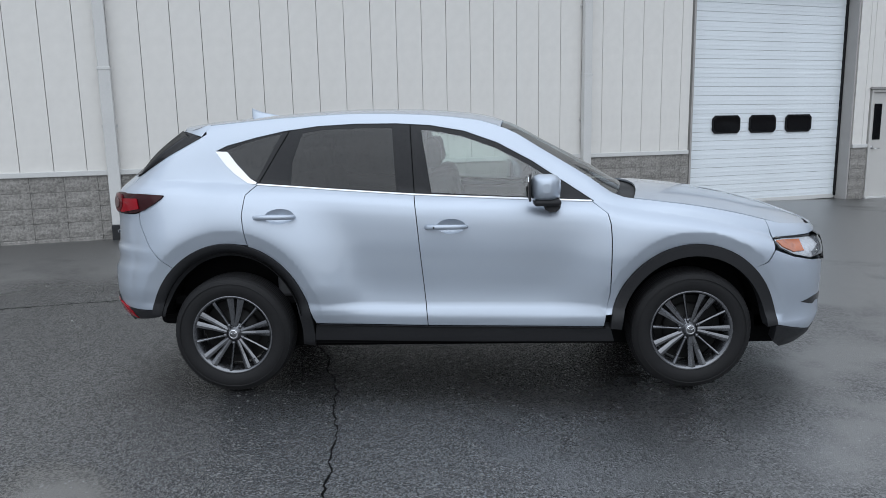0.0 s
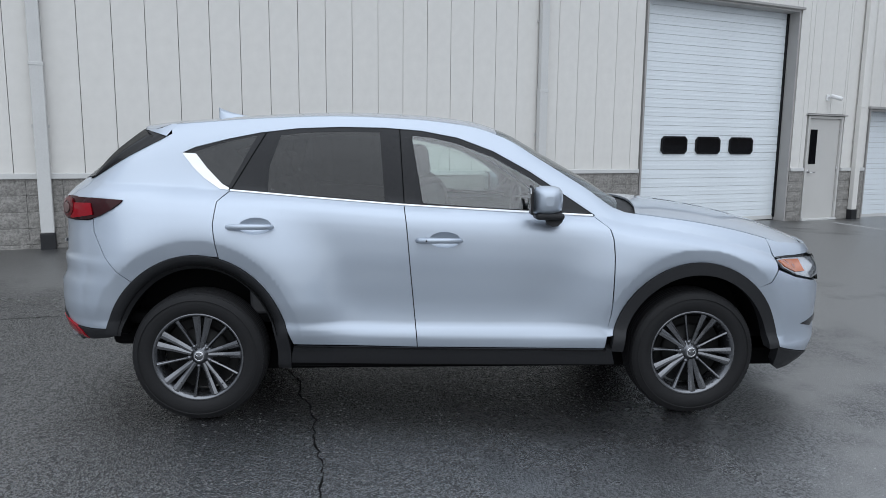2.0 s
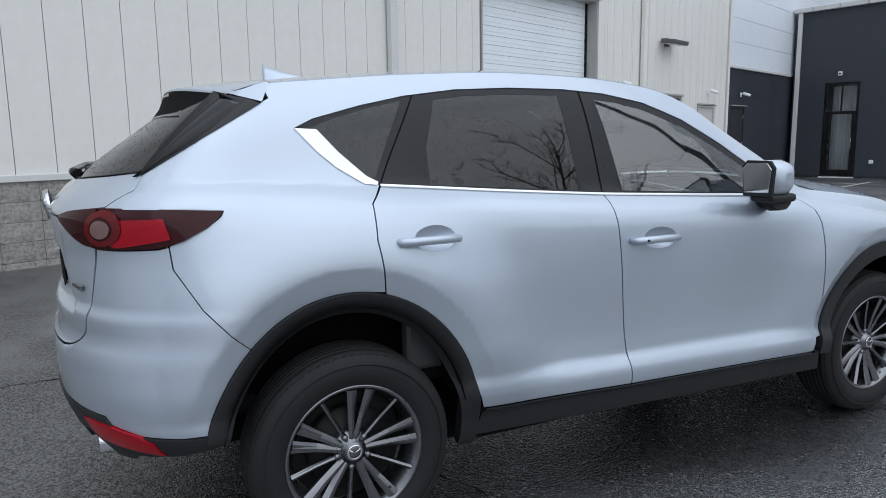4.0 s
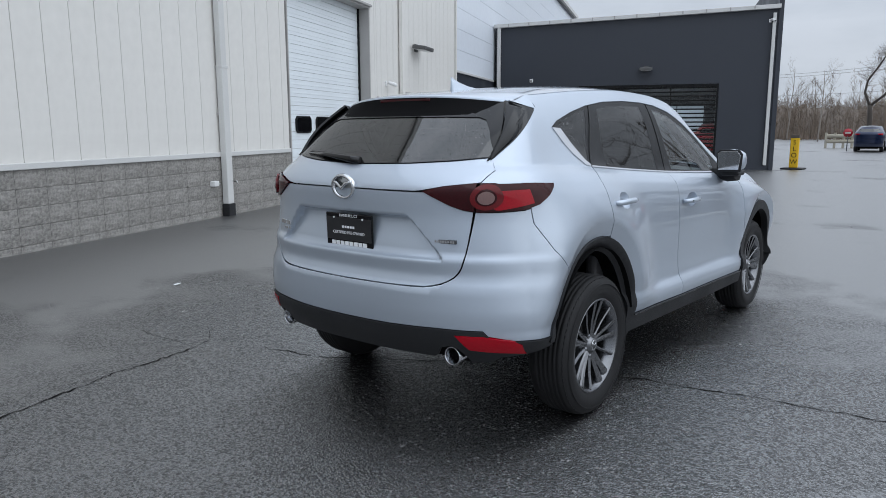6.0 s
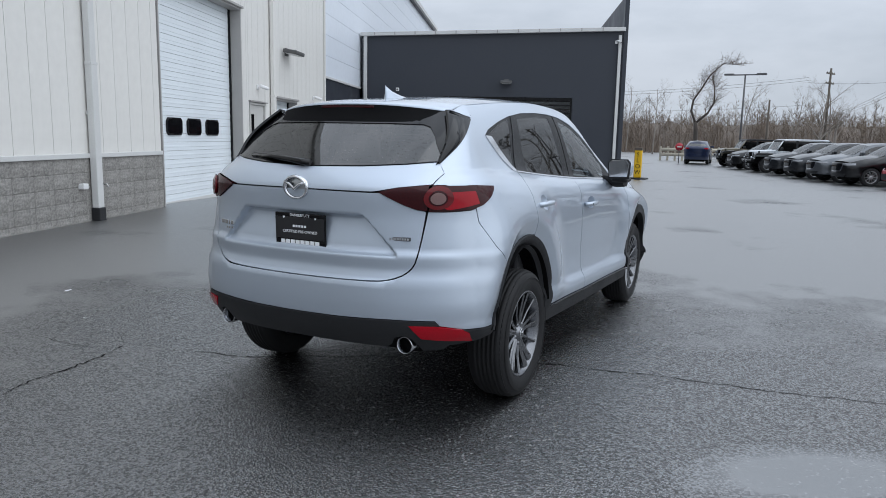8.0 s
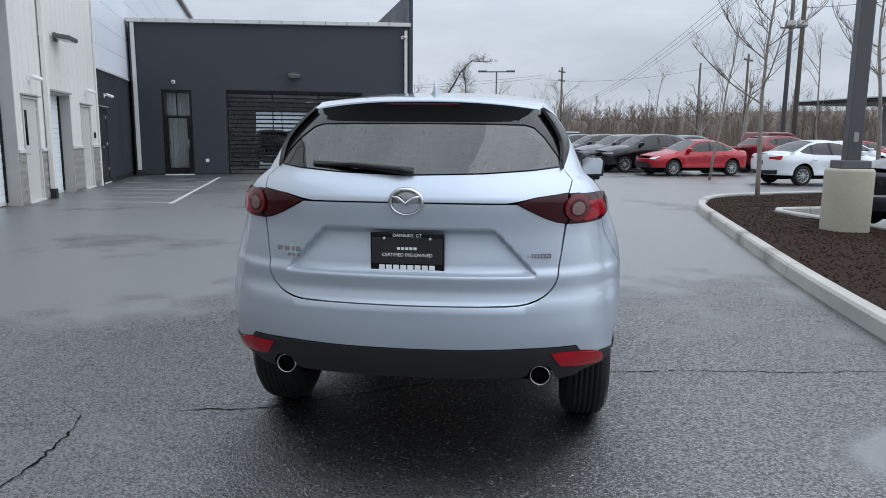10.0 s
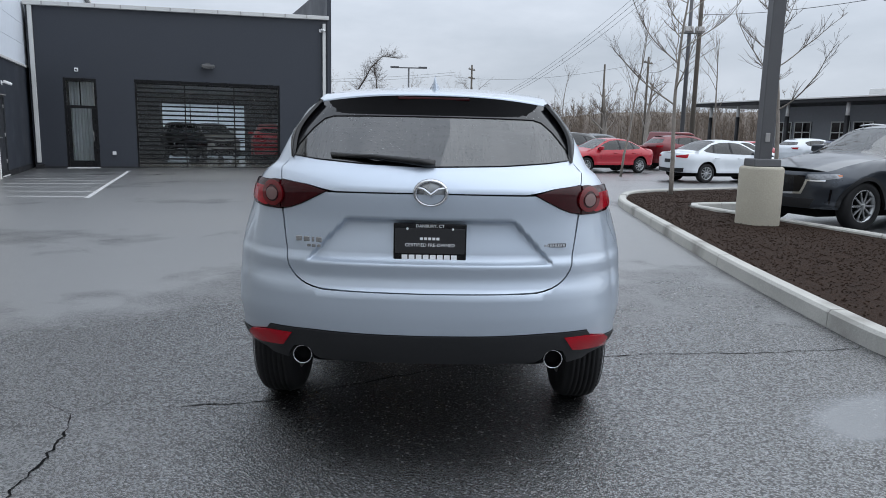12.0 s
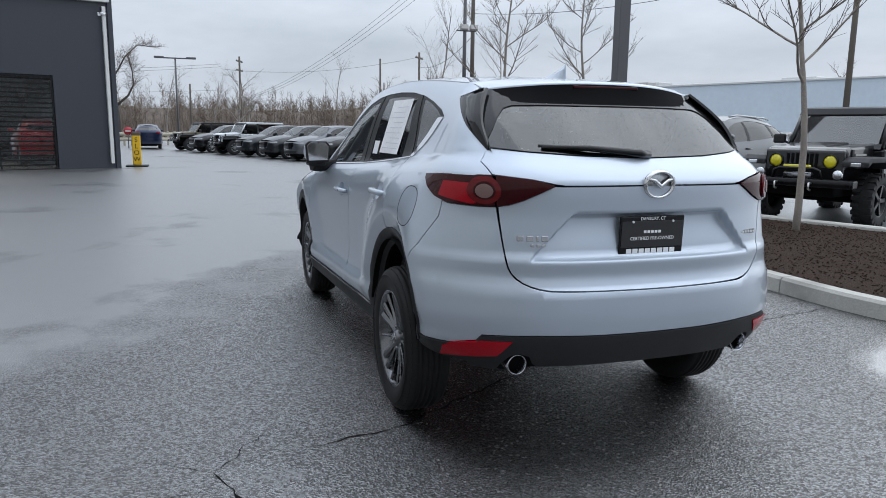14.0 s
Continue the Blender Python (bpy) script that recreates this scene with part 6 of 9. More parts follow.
wall_light(WALL @ pose(13.55, WY, 3.5))
for u in (11.36, 16.12, 18.5):
    security_camera(WALL @ pose(u, WY, 2.44))
sw = thing("key_switch", WALL, "small black key switch beside a steel door", "switch")
part("switch_box", box((16.86, WY - 0.05, 1.20), (16.93, WY - 0.005, 1.36), 0.008), M["black_trim"], sw)
tap = thing("wall_tap", WALL, "grey metal wall tap over the block base", "tap", "wall taps")
part("tap_body", tube([(16.98, WY + 0.02, 0.50), (16.98, WY - 0.10, 0.50), (16.98, WY - 0.12, 0.45)], 0.02, 8), M["steel"], tap)

# charcoal stretch with pale panels above, running on behind the dark hall
wall_side = part("wall_side", wall_with_openings(17.5, 50, -0.4, 3.2, WY + 0.06, WY + 0.45, [(18.0, 19.05, -0.4, 2.10)]), M["charcoal"])
wall_side.matrix_world = WALL
tagged(wall_side, "charcoal metal wall beside the cream building", "wall", kind="structure")
man_door(18.0, 19.05, -0.13, 2.10, None, M["charcoal_door"], False, WY + 0.06)
part("corner_trim", box((17.44, WY - 0.03, -0.4), (17.56, WY + 0.07, TOP), 0.01), M["panel"], wall_side)
part("flashing", box((17.56, WY + 0.0, 3.17), (23.0, WY + 0.08, 3.24), 0.008), M["cap_trim"], wall_side)
part("base_strip", box((17.56, WY + 0.03, -0.4), (23.0, WY + 0.06, -0.02), 0.004), M["black_trim"], wall_side)
wall_upper = part("wall_upper", box((17.56, WY + 0.07, 3.2), (50, WY + 0.45, TOP)), M["jamb"])
wall_upper.matrix_world = WALL
tagged(wall_upper, "pale blue-white metal upper wall with level joints", "wall", kind="structure")
for k in range(9):
    part("panel", box((17.57, WY + 0.05, 3.245 + k * 0.665), (49.9, WY + 0.075, 3.245 + k * 0.665 + 0.657), 0.003), M["white_panel"], wall_upper)
part("eave_trim", box((17.5, WY - 0.15, TOP - 0.2), (50, WY + 0.06, TOP), 0.02), M["light_housing"], wall_upper)

# ---------------------------------------------------------------- the dark hall
HALL = 23.1
FACE = pose(*from_uv(HALL, 0, -0.08), 0, 0, TURN - 90)       # x runs from the long wall's side (-n) outwards, y into the hall


hall = thing("hall", FACE, "low charcoal metal hall with a white roof edge, a glazed door and a slatted vehicle door", "building", kind="structure")
XL, XR = -5.86, 4.26
part("front_wall", wall_with_openings(XL, XR, -0.4, 5.35, 0.0, 0.3, [(-2.62, 2.44, -0.4, 3.08), (-4.87, -3.84, -0.4, 3.04)]), M["charcoal"], hall)
part("party_wall", box((XL, 0.3, -0.4), (XL + 0.2, 15, 5.3)), M["charcoal"], hall)
bm = bmesh.new()
ol = [(XL, 5.35), (XR, 5.35), (XR, 5.62), (XL, 5.36)]
part("parapet", prism(ol, 0.0, 0.3), M["charcoal"], hall)
ol = [(XL - 0.05, 5.34), (XR + 0.05, 5.60), (XR + 0.05, 5.74), (XL - 0.05, 5.48)]
part("roof_edge", prism(ol, -0.16, 0.4, 0.01), M["cap_trim"], hall, "white roof edge gutter")
for k in range(12):
    x = XL + 0.5 + k * 0.8
    part("gutter_clip", box((x, -0.175, 5.36 + (x - XL) * 0.026), (x + 0.04, -0.15, 5.47 + (x - XL) * 0.026)), M["jamb"], hall)
part("side_wall", wall_with_openings(0.0, 17, -0.4, 5.5, -0.15, 0.15, [(9.0, 15.0, 0.3, 3.0)]), M["charcoal"], hall).matrix_basis = pose(XR - 0.14, 0.3, 0, 0, 0, 90)
part("side_fin", box((XR, -0.05, -0.4), (XR + 0.16, 17, 6.9), 0.01), M["charcoal"], hall)
part("back_wall", wall_with_openings(XL, XR, -0.4, 5.4, 14.7, 15.0, [(-1.75, 2.75, 0.1, 2.75)]), M["charcoal"], hall)
part("hall_roof", box((XL, 0.3, 5.3), (XR, 15, 5.42)), M["black_trim"], hall)
part("ceiling", box((XL, 0.3, 3.3), (XR, 14.7, 3.36)), M["black_trim"], hall)
part("base_strip", box((XL, -0.02, -0.4), (-2.7, 0.0, 0.02), 0.003), M["black_trim"], hall)
for x, w in ((XL + 0.14, 0.13), (XR - 0.13, 0.11)):
    part("hall_downpipe", box((x - w / 2, -0.13, 0.15), (x + w / 2, -0.02, 5.45), 0.01), M["cap_trim"], hall, "white square downpipe")
part("downpipe_boot", box((XL + 0.04, -0.25, -0.2), (XL + 0.3, -0.0, 0.10), 0.02), M["black_trim"], hall)

# glazed door
gd = thing("glazed_door", FACE, "tall black-framed glass door with a fanlight", "door", kind="structure")
for lo, hi in (((-4.87, 0.02, -0.1), (-4.79, 0.16, 3.04)), ((-3.92, 0.02, -0.1), (-3.84, 0.16, 3.04)), ((-4.79, 0.02, 2.96), (-3.92, 0.16, 3.04)), ((-4.79, 0.02, 2.02), (-3.92, 0.16, 2.12)), ((-4.38, 0.03, 2.12), (-4.34, 0.12, 2.96)), ((-4.79, 0.04, 0.0), (-3.92, 0.12, 0.22)), ((-4.79, 0.04, 0.22), (-4.68, 0.12, 2.02)), ((-4.03, 0.04, 0.22), (-3.92, 0.12, 2.02))):
    part("frame_bar", box(lo, hi, 0.006), M["black_metal"], gd)
part("pane", box((-4.68, 0.07, 0.22), (-4.03, 0.08, 2.02)), M["shop_glass"], gd, "clear door pane")
part("fanlight", box((-4.79, 0.07, 2.12), (-4.38, 0.08, 2.96)), M["shop_glass"], gd)
part("fanlight", box((-4.34, 0.07, 2.12), (-3.92, 0.08, 2.96)), M["shop_glass"], gd)
part("handle", tube([(-4.0, 0.0, 0.9), (-4.0, -0.05, 0.95), (-4.0, -0.05, 1.2), (-4.0, 0.0, 1.25)], 0.014, 8), M["steel"], gd)
part("threshold", box((-4.87, -0.15, -0.15), (-3.84, 0.05, -0.01), 0.01), M["cap_trim"], gd)

# pale folded sheet added behind the glazed door for its upright bands of reflection
bm = bmesh.new()
prev = None
for i in range(57):
    x = -4.76 + 0.80 * i / 56
    y = 0.62 + 0.05 * math.sin(i * 0.9) + 0.02 * math.sin(i * 2.3)
    pair = [bm.verts.new((x, y, 0.1)), bm.verts.new((x, y, 2.94))]
    if prev:
        bm.faces.new((prev[0], pair[0], pair[1], prev[1])).smooth = True
    prev = pair
cur = part("curtain", bm, M["paper"])
cur.matrix_world = FACE
tagged(cur, "pale folded sheet that stands in for upright reflections in the glazed door", "curtain")

# slatted vehicle door: rails with glass between
sd = thing("vehicle_door", FACE, "full-view vehicle door with black level rails and glass strips", "vehicle door", kind="structure")
for k in range(20):
    z = -0.05 + k * 0.157
    part("rail", box((-2.58, 0.13, z), (2.40, 0.19, z + 0.055), 0.008), M["black_metal"], sd)
    if k < 19:
        part("strip_pane", box((-2.58, 0.155, z + 0.055), (2.40, 0.162, z + 0.157)), M["shop_glass"], sd)
for x in (-0.95, 0.78):
    part("stile", box((x - 0.02, 0.14, -0.05), (x + 0.02, 0.20, 3.0), 0.005), M["black_metal"], sd)
for a, b in ((-2.62, -2.55), (2.37, 2.44)):
    part("guide", box((a, 0.05, -0.1), (b, 0.25, 3.08), 0.005), M["black_metal"], sd)
part("head", box((-2.62, 0.04, 2.98), (2.44, 0.25, 3.08), 0.005), M["black_metal"], sd)
part("sill", box((-2.62, -0.12, -0.2), (2.44, 0.12, -0.06), 0.01), M["cap_trim"], sd, "pale concrete sill")
spot = mat("ceiling_spot", (0.9, 0.9, 0.9), 0.4)
spot.node_tree.nodes["Principled BSDF"].inputs["Emission Color"].default_value = (1, 0.97, 0.92, 1)
spot.node_tree.nodes["Principled BSDF"].inputs["Emission Strength"].default_value = 60.0
for x in (-2.0, -0.75, 0.5, 1.7):
    for y in (1.0, 5.0):
        d = thing("ceiling_spot", FACE @ pose(x, y, 3.29), "small round ceiling spotlight that is switched on", "ceiling light", "hall spotlights")
        part("disc", lathe_into(bmesh.new(), [(0.001, -0.01), (0.12, -0.008), (0.13, 0.01)], 16, pose(0, 0, 0, 90, 0, 0)), spot, d)
# translucent sectional door in the hall's back wall
M["frosted"] = bpy.data.materials.new("frosted_panel")
M["frosted"].use_nodes = True
nodes = M["frosted"].node_tree.nodes
milk = nodes.new("ShaderNodeBsdfTranslucent")
milk.inputs["Color"].default_value = (0.86, 0.90, 0.93, 1)
M["frosted"].node_tree.links.new(milk.outputs[0], nodes["Material Output"].inputs["Surface"])
bd = thing("back_door", FACE, "translucent sectional door that glows with daylight at the back of the hall", "vehicle door", kind="structure")
for k in range(4):
    z = 0.12 + k * 0.66
    part("frosted_pane", box((-1.72, 14.84, z), (2.72, 14.86, z + 0.60)), M["frosted"], bd)
    part("rail", box((-1.74, 14.80, z + 0.60), (2.74, 14.90, z + 0.655), 0.008), M["black_metal"], bd)
for x in (-1.74, -0.26, 1.22, 2.69):
    part("stile", box((x, 14.79, 0.12), (x + 0.05, 14.83, 2.74), 0.006), M["black_metal"], bd)
part("hall_floor", box((XL + 0.2, 0.3, -0.12), (XR - 0.2, 14.7, -0.02)), mat("sealed_hall_floor", (0.32, 0.32, 0.31), 0.16, vary=0.1, scale=1.5, fine=20, rough_vary=0.06), hall)
wall_light(FACE @ pose(-0.14, 0.0, 3.66), w=0.45)
b = thing("camera_box", FACE, "small pale camera box over the glazed door", "camera", "security cameras")
part("case", box((-4.49, -0.10, 3.25), (-4.37, 0.0, 3.38), 0.015), M["camera_white"], b)
part("lens", lathe_into(bmesh.new(), [(0.001, -0.108), (0.03, -0.106), (0.032, -0.09)], 14, Matrix.Translation((-4.43, 0, 3.31))), M["gloss_black"], b)
b = thing("outlet_box", FACE, "pale weatherproof outlet box low on the wall", "outlet")
part("case", box((-3.43, -0.06, 0.43), (-3.31, 0.0, 0.55), 0.01), M["camera_white"], b)
security_camera(FACE @ pose(XR - 0.25, 0.0, 5.2))

# ---------------------------------------------------------------- planted island
def rounded(points, radii, n=7):
    """A closed outline with its corners rounded."""
    out = []
    k = len(points)
    for i in range(k):
        p, c, q = Vector(points[i - 1]), Vector(points[i]), Vector(points[(i + 1) % k])
        a, b = (p - c).normalized(), (q - c).normalized()
        r = min(radii[i], 0.45 * (p - c).length, 0.45 * (q - c).length)
        for j in range(n):
            t = j / (n - 1)
            out.append((c + a * r) * (1 - t) ** 2 + c * 2 * t * (1 - t) + (c + b * r) * t * t)
    return out


ISLAND = rounded([(-1.5, -2.97), (2.0, -3.07), (9.8, -3.72), (12.2, -4.6), (14.6, -8.6), (10.6, -10.0), (8.75, -4.95), (1.0, -7.6), (-2.6, -7.3)], [1.2, 3.0, 1.5, 1.2, 0.8, 0.8, 0.4, 1.0, 2.4])
KERB_H, KERB_W = 0.14, 0.17


def offset_in(loop, d):
    out = []
    k = len(loop)
    for i in range(k):
        t = (loop[(i + 1) % k] - loop[i - 1]).normalized()
        out.append(loop[i] + Vector((t.y, -t.x)) * d)
    return out


# stones of the kerb, cut from the closed outline
total, marks = 0.0, [0.0]
for i in range(len(ISLAND)):
    total += (ISLAND[(i + 1) % len(ISLAND)] - ISLAND[i]).length
    marks.append(total)


def along(s):
    s %= total
    i = 0
    while marks[i + 1] < s:
        i += 1
    a, b = ISLAND[i], ISLAND[(i + 1) % len(ISLAND)]
    t = (s - marks[i]) / (marks[i + 1] - marks[i])
    d = (b - a).normalized()
    return a.lerp(b, t), Vector((d.y, -d.x))


island = thing("planting_island", Matrix(), "kerbed island filled with dark bark mulch", "planting island", kind="structure")
STONE = 2.4
k = int(total / STONE)
for j in range(k):
    bm = bmesh.new()
    prev = None
    for i in range(9):
        s = (j + i / 8) * total / k
        s += 0.006 if i == 0 else (-0.006 if i == 8 else 0)
        p, inw = along(s)
        e = dip(p.x, p.y)
        prof = [(-0.0, -0.12), (0.012, KERB_H - 0.025), (0.035, KERB_H), (KERB_W - 0.02, KERB_H), (KERB_W, KERB_H - 0.02), (KERB_W, -0.12)]
        ring = [bm.verts.new((p.x + inw.x * a, p.y + inw.y * a, e + h)) for a, h in prof]
        if prev:
            for q in range(len(prof) - 1):
                f = bm.faces.new((prev[q], prev[q + 1], ring[q + 1], ring[q]))
        else:
            bm.faces.new(ring[::-1])
        prev = ring
    bm.faces.new(prev)
    bmesh.ops.recalc_face_normals(bm, faces=bm.faces[:])
    part("kerb_stone", bm, M["kerb"], island)
inner = offset_in(ISLAND, KERB_W - 0.01)
loop = [(p.x, p.y) for p in inner]
gx, gy = np.meshgrid(np.arange(-3, 15, 0.16), np.arange(-10.4, -2.8, 0.16))
gx, gy = gx.ravel(), gy.ravel()
keep = inside(loop, gx, gy)
allp = [Vector(p) for p in loop] + [Vector((a, b)) for a, b in zip(gx[keep], gy[keep])]
vs, _, fs, _, _, _ = delaunay_2d_cdt(allp, [(i, (i + 1) % len(loop)) for i in range(len(loop))], [], 0, 1e-5)
cen = np.array([[sum(vs[i].x for i in f) / 3, sum(vs[i].y for i in f) / 3] for f in fs])
ok = inside(loop, cen[:, 0], cen[:, 1])
me = bpy.data.meshes.new("mulch")
me.from_pydata([(v.x, v.y, 0.085 + dip(v.x, v.y) + 0.03 * noise.noise((v.x * 1.3, v.y * 1.3, 0)) + 0.012 * noise.noise((v.x * 7, v.y * 7, 3))) for v in vs], [], [f for f, g_ in zip(fs, ok) if g_])
me.materials.append(M["mulch"])
me.shade_smooth()
bed = new("mulch_bed", me)
bed.parent = island
# bark chips on the bed
rnd = random.Random(5)
verts, faces = [], []
for k in range(26000):
    i = rnd.randrange(len(gx))
    if not keep[i]:
        continue
    x, y = gx[i] + rnd.uniform(-0.1, 0.1), gy[i] + rnd.uniform(-0.1, 0.1)
    z = 0.094 + dip(x, y) + 0.03 * noise.noise((x * 1.3, y * 1.3, 0))
    m = Matrix.Translation((x, y, z)) @ Euler((rnd.uniform(-0.6, 0.6), rnd.uniform(-0.6, 0.6), rnd.uniform(0, 6.3))).to_matrix().to_4x4()
    a, b, c = rnd.uniform(0.006, 0.014), rnd.uniform(0.003, 0.006), rnd.uniform(0.002, 0.004)
    base = len(verts)
    verts += [m @ Vector((sx * a, sy * b, sz * c)) for sx in (-1, 1) for sy in (-1, 1) for sz in (-1, 1)]
    faces += [[base + q for q in f] for f in ((0, 1, 3, 2), (4, 6, 7, 5), (0, 4, 5, 1), (2, 3, 7, 6), (1, 5, 7, 3), (0, 2, 6, 4))]
me = bpy.data.meshes.new("bark_chips")
me.from_pydata([tuple(v) for v in verts], [], faces)
me.materials.append(M["mulch"])
tagged(new("bark_chips", me), "loose dark bark chips on the planted island", "mulch", kind="stuff")


# lamp post on its concrete base
lamp = thing("lamp_post", pose(6.08, -5.10, 0.05), "tall square grey lamp post on a round concrete base", "lamp post")
part("base", lathe_into(bmesh.new(), [(0.001, 0.94), (0.295, 0.94), (0.32, 0.925), (0.33, 0.89), (0.33, -0.2)], 40, pose(0, 0, 0, 90, 0, 0)), M["concrete"], lamp, "round pale concrete base")
part("base_cover", prism([(-0.21, 0.94), (0.21, 0.94), (0.19, 1.06), (-0.19, 1.06)], -0.21, 0.21, 0.015), M["post"], lamp)
part("pole", box((-0.10, -0.10, 1.0), (0.10, 0.10, 9.0), 0.015), M["post"], lamp)
part("hand_hole_cover", box((-0.112, -0.035, 1.32), (-0.10, 0.035, 1.46), 0.01), M["jamb"], lamp)
part("lamp_head", box((-0.2, -0.5, 8.9), (0.2, 0.5, 9.05), 0.03), M["post"], lamp)


# ---------------------------------------------------------------- the other cars
def paint(name, rgb, metal=0.4, rough=0.3):
    return mat(name, rgb, rough, metal, vary=0.03, scale=2, fine=700, coat=0.7, rough_vary=0.03, spec=0.2)


PAINT = {
    "graphite": paint("graphite_paint", (0.036, 0.042, 0.052), 0.45),
    "near_black": paint("near_black_paint", (0.008, 0.0085, 0.0095)),
    "dark_grey": paint("dark_grey_paint", (0.020, 0.022, 0.026), 0.4),
    "mid_grey": paint("mid_grey_paint", (0.10, 0.107, 0.118), 0.5),
    "white": paint("white_paint", (0.62, 0.65, 0.68), 0.0),
    "red": paint("red_paint", (0.34, 0.006, 0.018), 0.1),
    "dark_red": paint("dark_red_paint", (0.13, 0.012, 0.016), 0.3),
    "blue": paint("dark_blue_paint", (0.010, 0.018, 0.050), 0.3),
    "sand": paint("sand_paint", (0.16, 0.145, 0.11), 0.1),
}


def simple_car(name, sh, colour, label, dlo, rear_glass, top, lamps, wheel_r=0.34, axles=(-1.349, 1.349), arch=0.40, step=0.09, sedan=False, pillars=(), category="car", wheel_style="plain"):
    """A whole car cut from its body surface: body, glazing, lamps, bumpers, mirrors and wheels."""
    c = thing(name, Matrix(), label, category)

    def ztop(q):
        z = 1.2
        for _ in range(14):
            z = 0.5 * z + 0.5 * min(1.8, max(0.5, sh.zr(sh.at(q, z).x)))
        return z - 0.003

    up = [("q", q, ztop(abs(q))) for q in np.linspace(-5.1, 5.1, 110)]
    low = []
    for sgn in (1, -1):
        pts = []
        for ax in axles[::-1]:
            pts += [("x", ax + arch * math.cos(a), max(0.34, 0.33 + (arch + 0.02) * math.sin(a))) for a in np.linspace(0, math.pi, 16)]
        pts = [("q", sgn * sh.q_of(*p), p[2]) for p in pts]
        low += ([("q", 5.1, 0.34)] + pts + [("q", 0.0, 0.34)]) if sgn > 0 else (pts[::-1] + [("q", -5.1, 0.34)])
    holes = []
    for sgn in (1, -1):
        holes.append([("q", sgn * sh.q_of("x", a, b), b) for a, b in dlo])
    if rear_glass:
        holes.append([(("q"), sh.q_of("y", a, b), b) for a, b in rear_glass])
    skin("body", sh, up + low, colour, c, holes=tuple(holes), step=step)
    for h in holes[:2]:
        skin("side_window", sh, h, M["privacy"], c, lift=-0.006, rim=0.003, step=0.15, label="dark side glass")
    if rear_glass:
        skin("rear_window", sh, holes[2], M["rear_glass"], c, lift=-0.006, rim=0.003, step=0.12, label="dark rear glass")
    for (x0, z0), (x1, z1), w in pillars:
        for sgn in (1, -1):
            ol = [("q", sgn * sh.q_of("x", a, b), b) for a, b in ((x0 - w, z0), (x0 + w, z0), (x1 + w, z1), (x1 - w, z1))]
            skin("window_pillar", sh, ol, M["black_trim"], c, lift=-0.002, rim=0.004, step=0.15)
    crown = curve((-2.4, 0.03), (-1.2, 0.035), (0.3, 0.05), (1.2, 0.06), (2.2, 0.05))
    for pname, x0, x1, key, b0, b1 in top:
        top_skin(pname, sh, x0, x1, colour if key is None else M[key], c, crown, lift=0.0 if key is None else -0.004, nx=12, ny=12, inset=0.0 if key is None else 0.01, bow0=b0, bow1=b1)
    for pname, key, kind, pts in lamps:
        for sgn in (-1, 1):
            ol = [("q", (sh.q_of(k, -abs(v), z) if k in "fy" else sh.q_of(k, v, z)) * sgn, z) for k, v, z in pts]
            skin(pname, sh, ol, M[key], c, lift=0.008, rim=0.012, step=0.07)
    for ax in axles:
        for sgn in (-1, 1):
            yy = sh.width(ax, 0.7) - 0.13
            make_wheel(c, "wheel", pose(ax, sgn * yy, wheel_r, 0, 0, 0 if sgn < 0 else 180), wheel_r, wheel_r * 0.64, 0.22, wheel_style)
    for sgn in (-1, 1):
        mx = max(a for a, b in dlo) - 0.16
        mz = min(b for a, b in dlo) + 0.05
        yy = sh.width(mx, mz)
        d = part("door_mirror", box((mx - 0.02, min(sgn * (yy - 0.02), sgn * (yy + 0.22)), mz - 0.04), (mx + 0.12, max(sgn * (yy - 0.02), sgn * (yy + 0.22)), mz + 0.11), 0.04), colour, c)
        for hx in (axles[0] + 0.35, axles[0] + 1.3):
            hz = mz - 0.16
            w = sh.width(hx, hz)
            part("door_handle", tube([(hx - 0.1, sgn * (w + 0.0), hz), (hx - 0.07, sgn * (w + 0.03), hz), (hx + 0.07, sgn * (w + 0.03), hz), (hx + 0.1, sgn * w, hz)], 0.014, 6), colour, c)
    yi = sh.yb(0) - 0.30
    bm = box((axles[0] - 0.6, -yi, 0.2), (axles[1] + 0.6, yi, 0.45), 0.03)
    box_into(bm, (axles[0] + arch + 0.05, -yi - 0.2, 0.22), (axles[1] - arch - 0.05, yi + 0.2, 0.5), 0.02)
    box_into(bm, (axles[0] - 0.5, -yi, 0.45), (axles[1] + 0.45, yi, 0.82), 0.02)
    part("underbody", bm, M["dark_inside"], c)
    for x in (-0.75, 0.25):
        for y in (-0.36, 0.36):
            part("seat", box((x - 0.16, y - 0.22, 0.6), (x + 0.0, y + 0.22, 1.22), 0.06), M["seat"], c)
    return c


def repaint(ob, old, fresh, label=None):
    """Gives a copied car another colour."""
    for o in ob.children_recursive:
        if o.type == "MESH" and o.data.materials and o.data.materials[0] == old:
            o.data = o.data.copy()
            o.data.materials[0] = fresh
    if label:
        ob["label"] = label
    return ob


def scaled(sh, k, ky, kz):
    """The same body stretched in length, width and height."""
    f = lambda c, kx, ko: (lambda v: c(v / kx) * ko)
    return Shape(f(sh.zb, k, kz), f(sh.yb, k, ky), f(sh.zr, k, kz), f(sh.ye, k, ky), f(sh.xr, kz, k), f(sh.xf, kz, k), sh.sec,
                 [(a * k, b, c, d) for a, b, c, d in sh.arches], sh.Lr * k, sh.pr, sh.Lf * k, sh.pf, 0.015)




def bay(u, n, turn=0.0):
    p = from_uv(u, n)
    return pose(p.x, p.y, dip(p.x, p.y), 0, 0, 90 + TURN + turn)


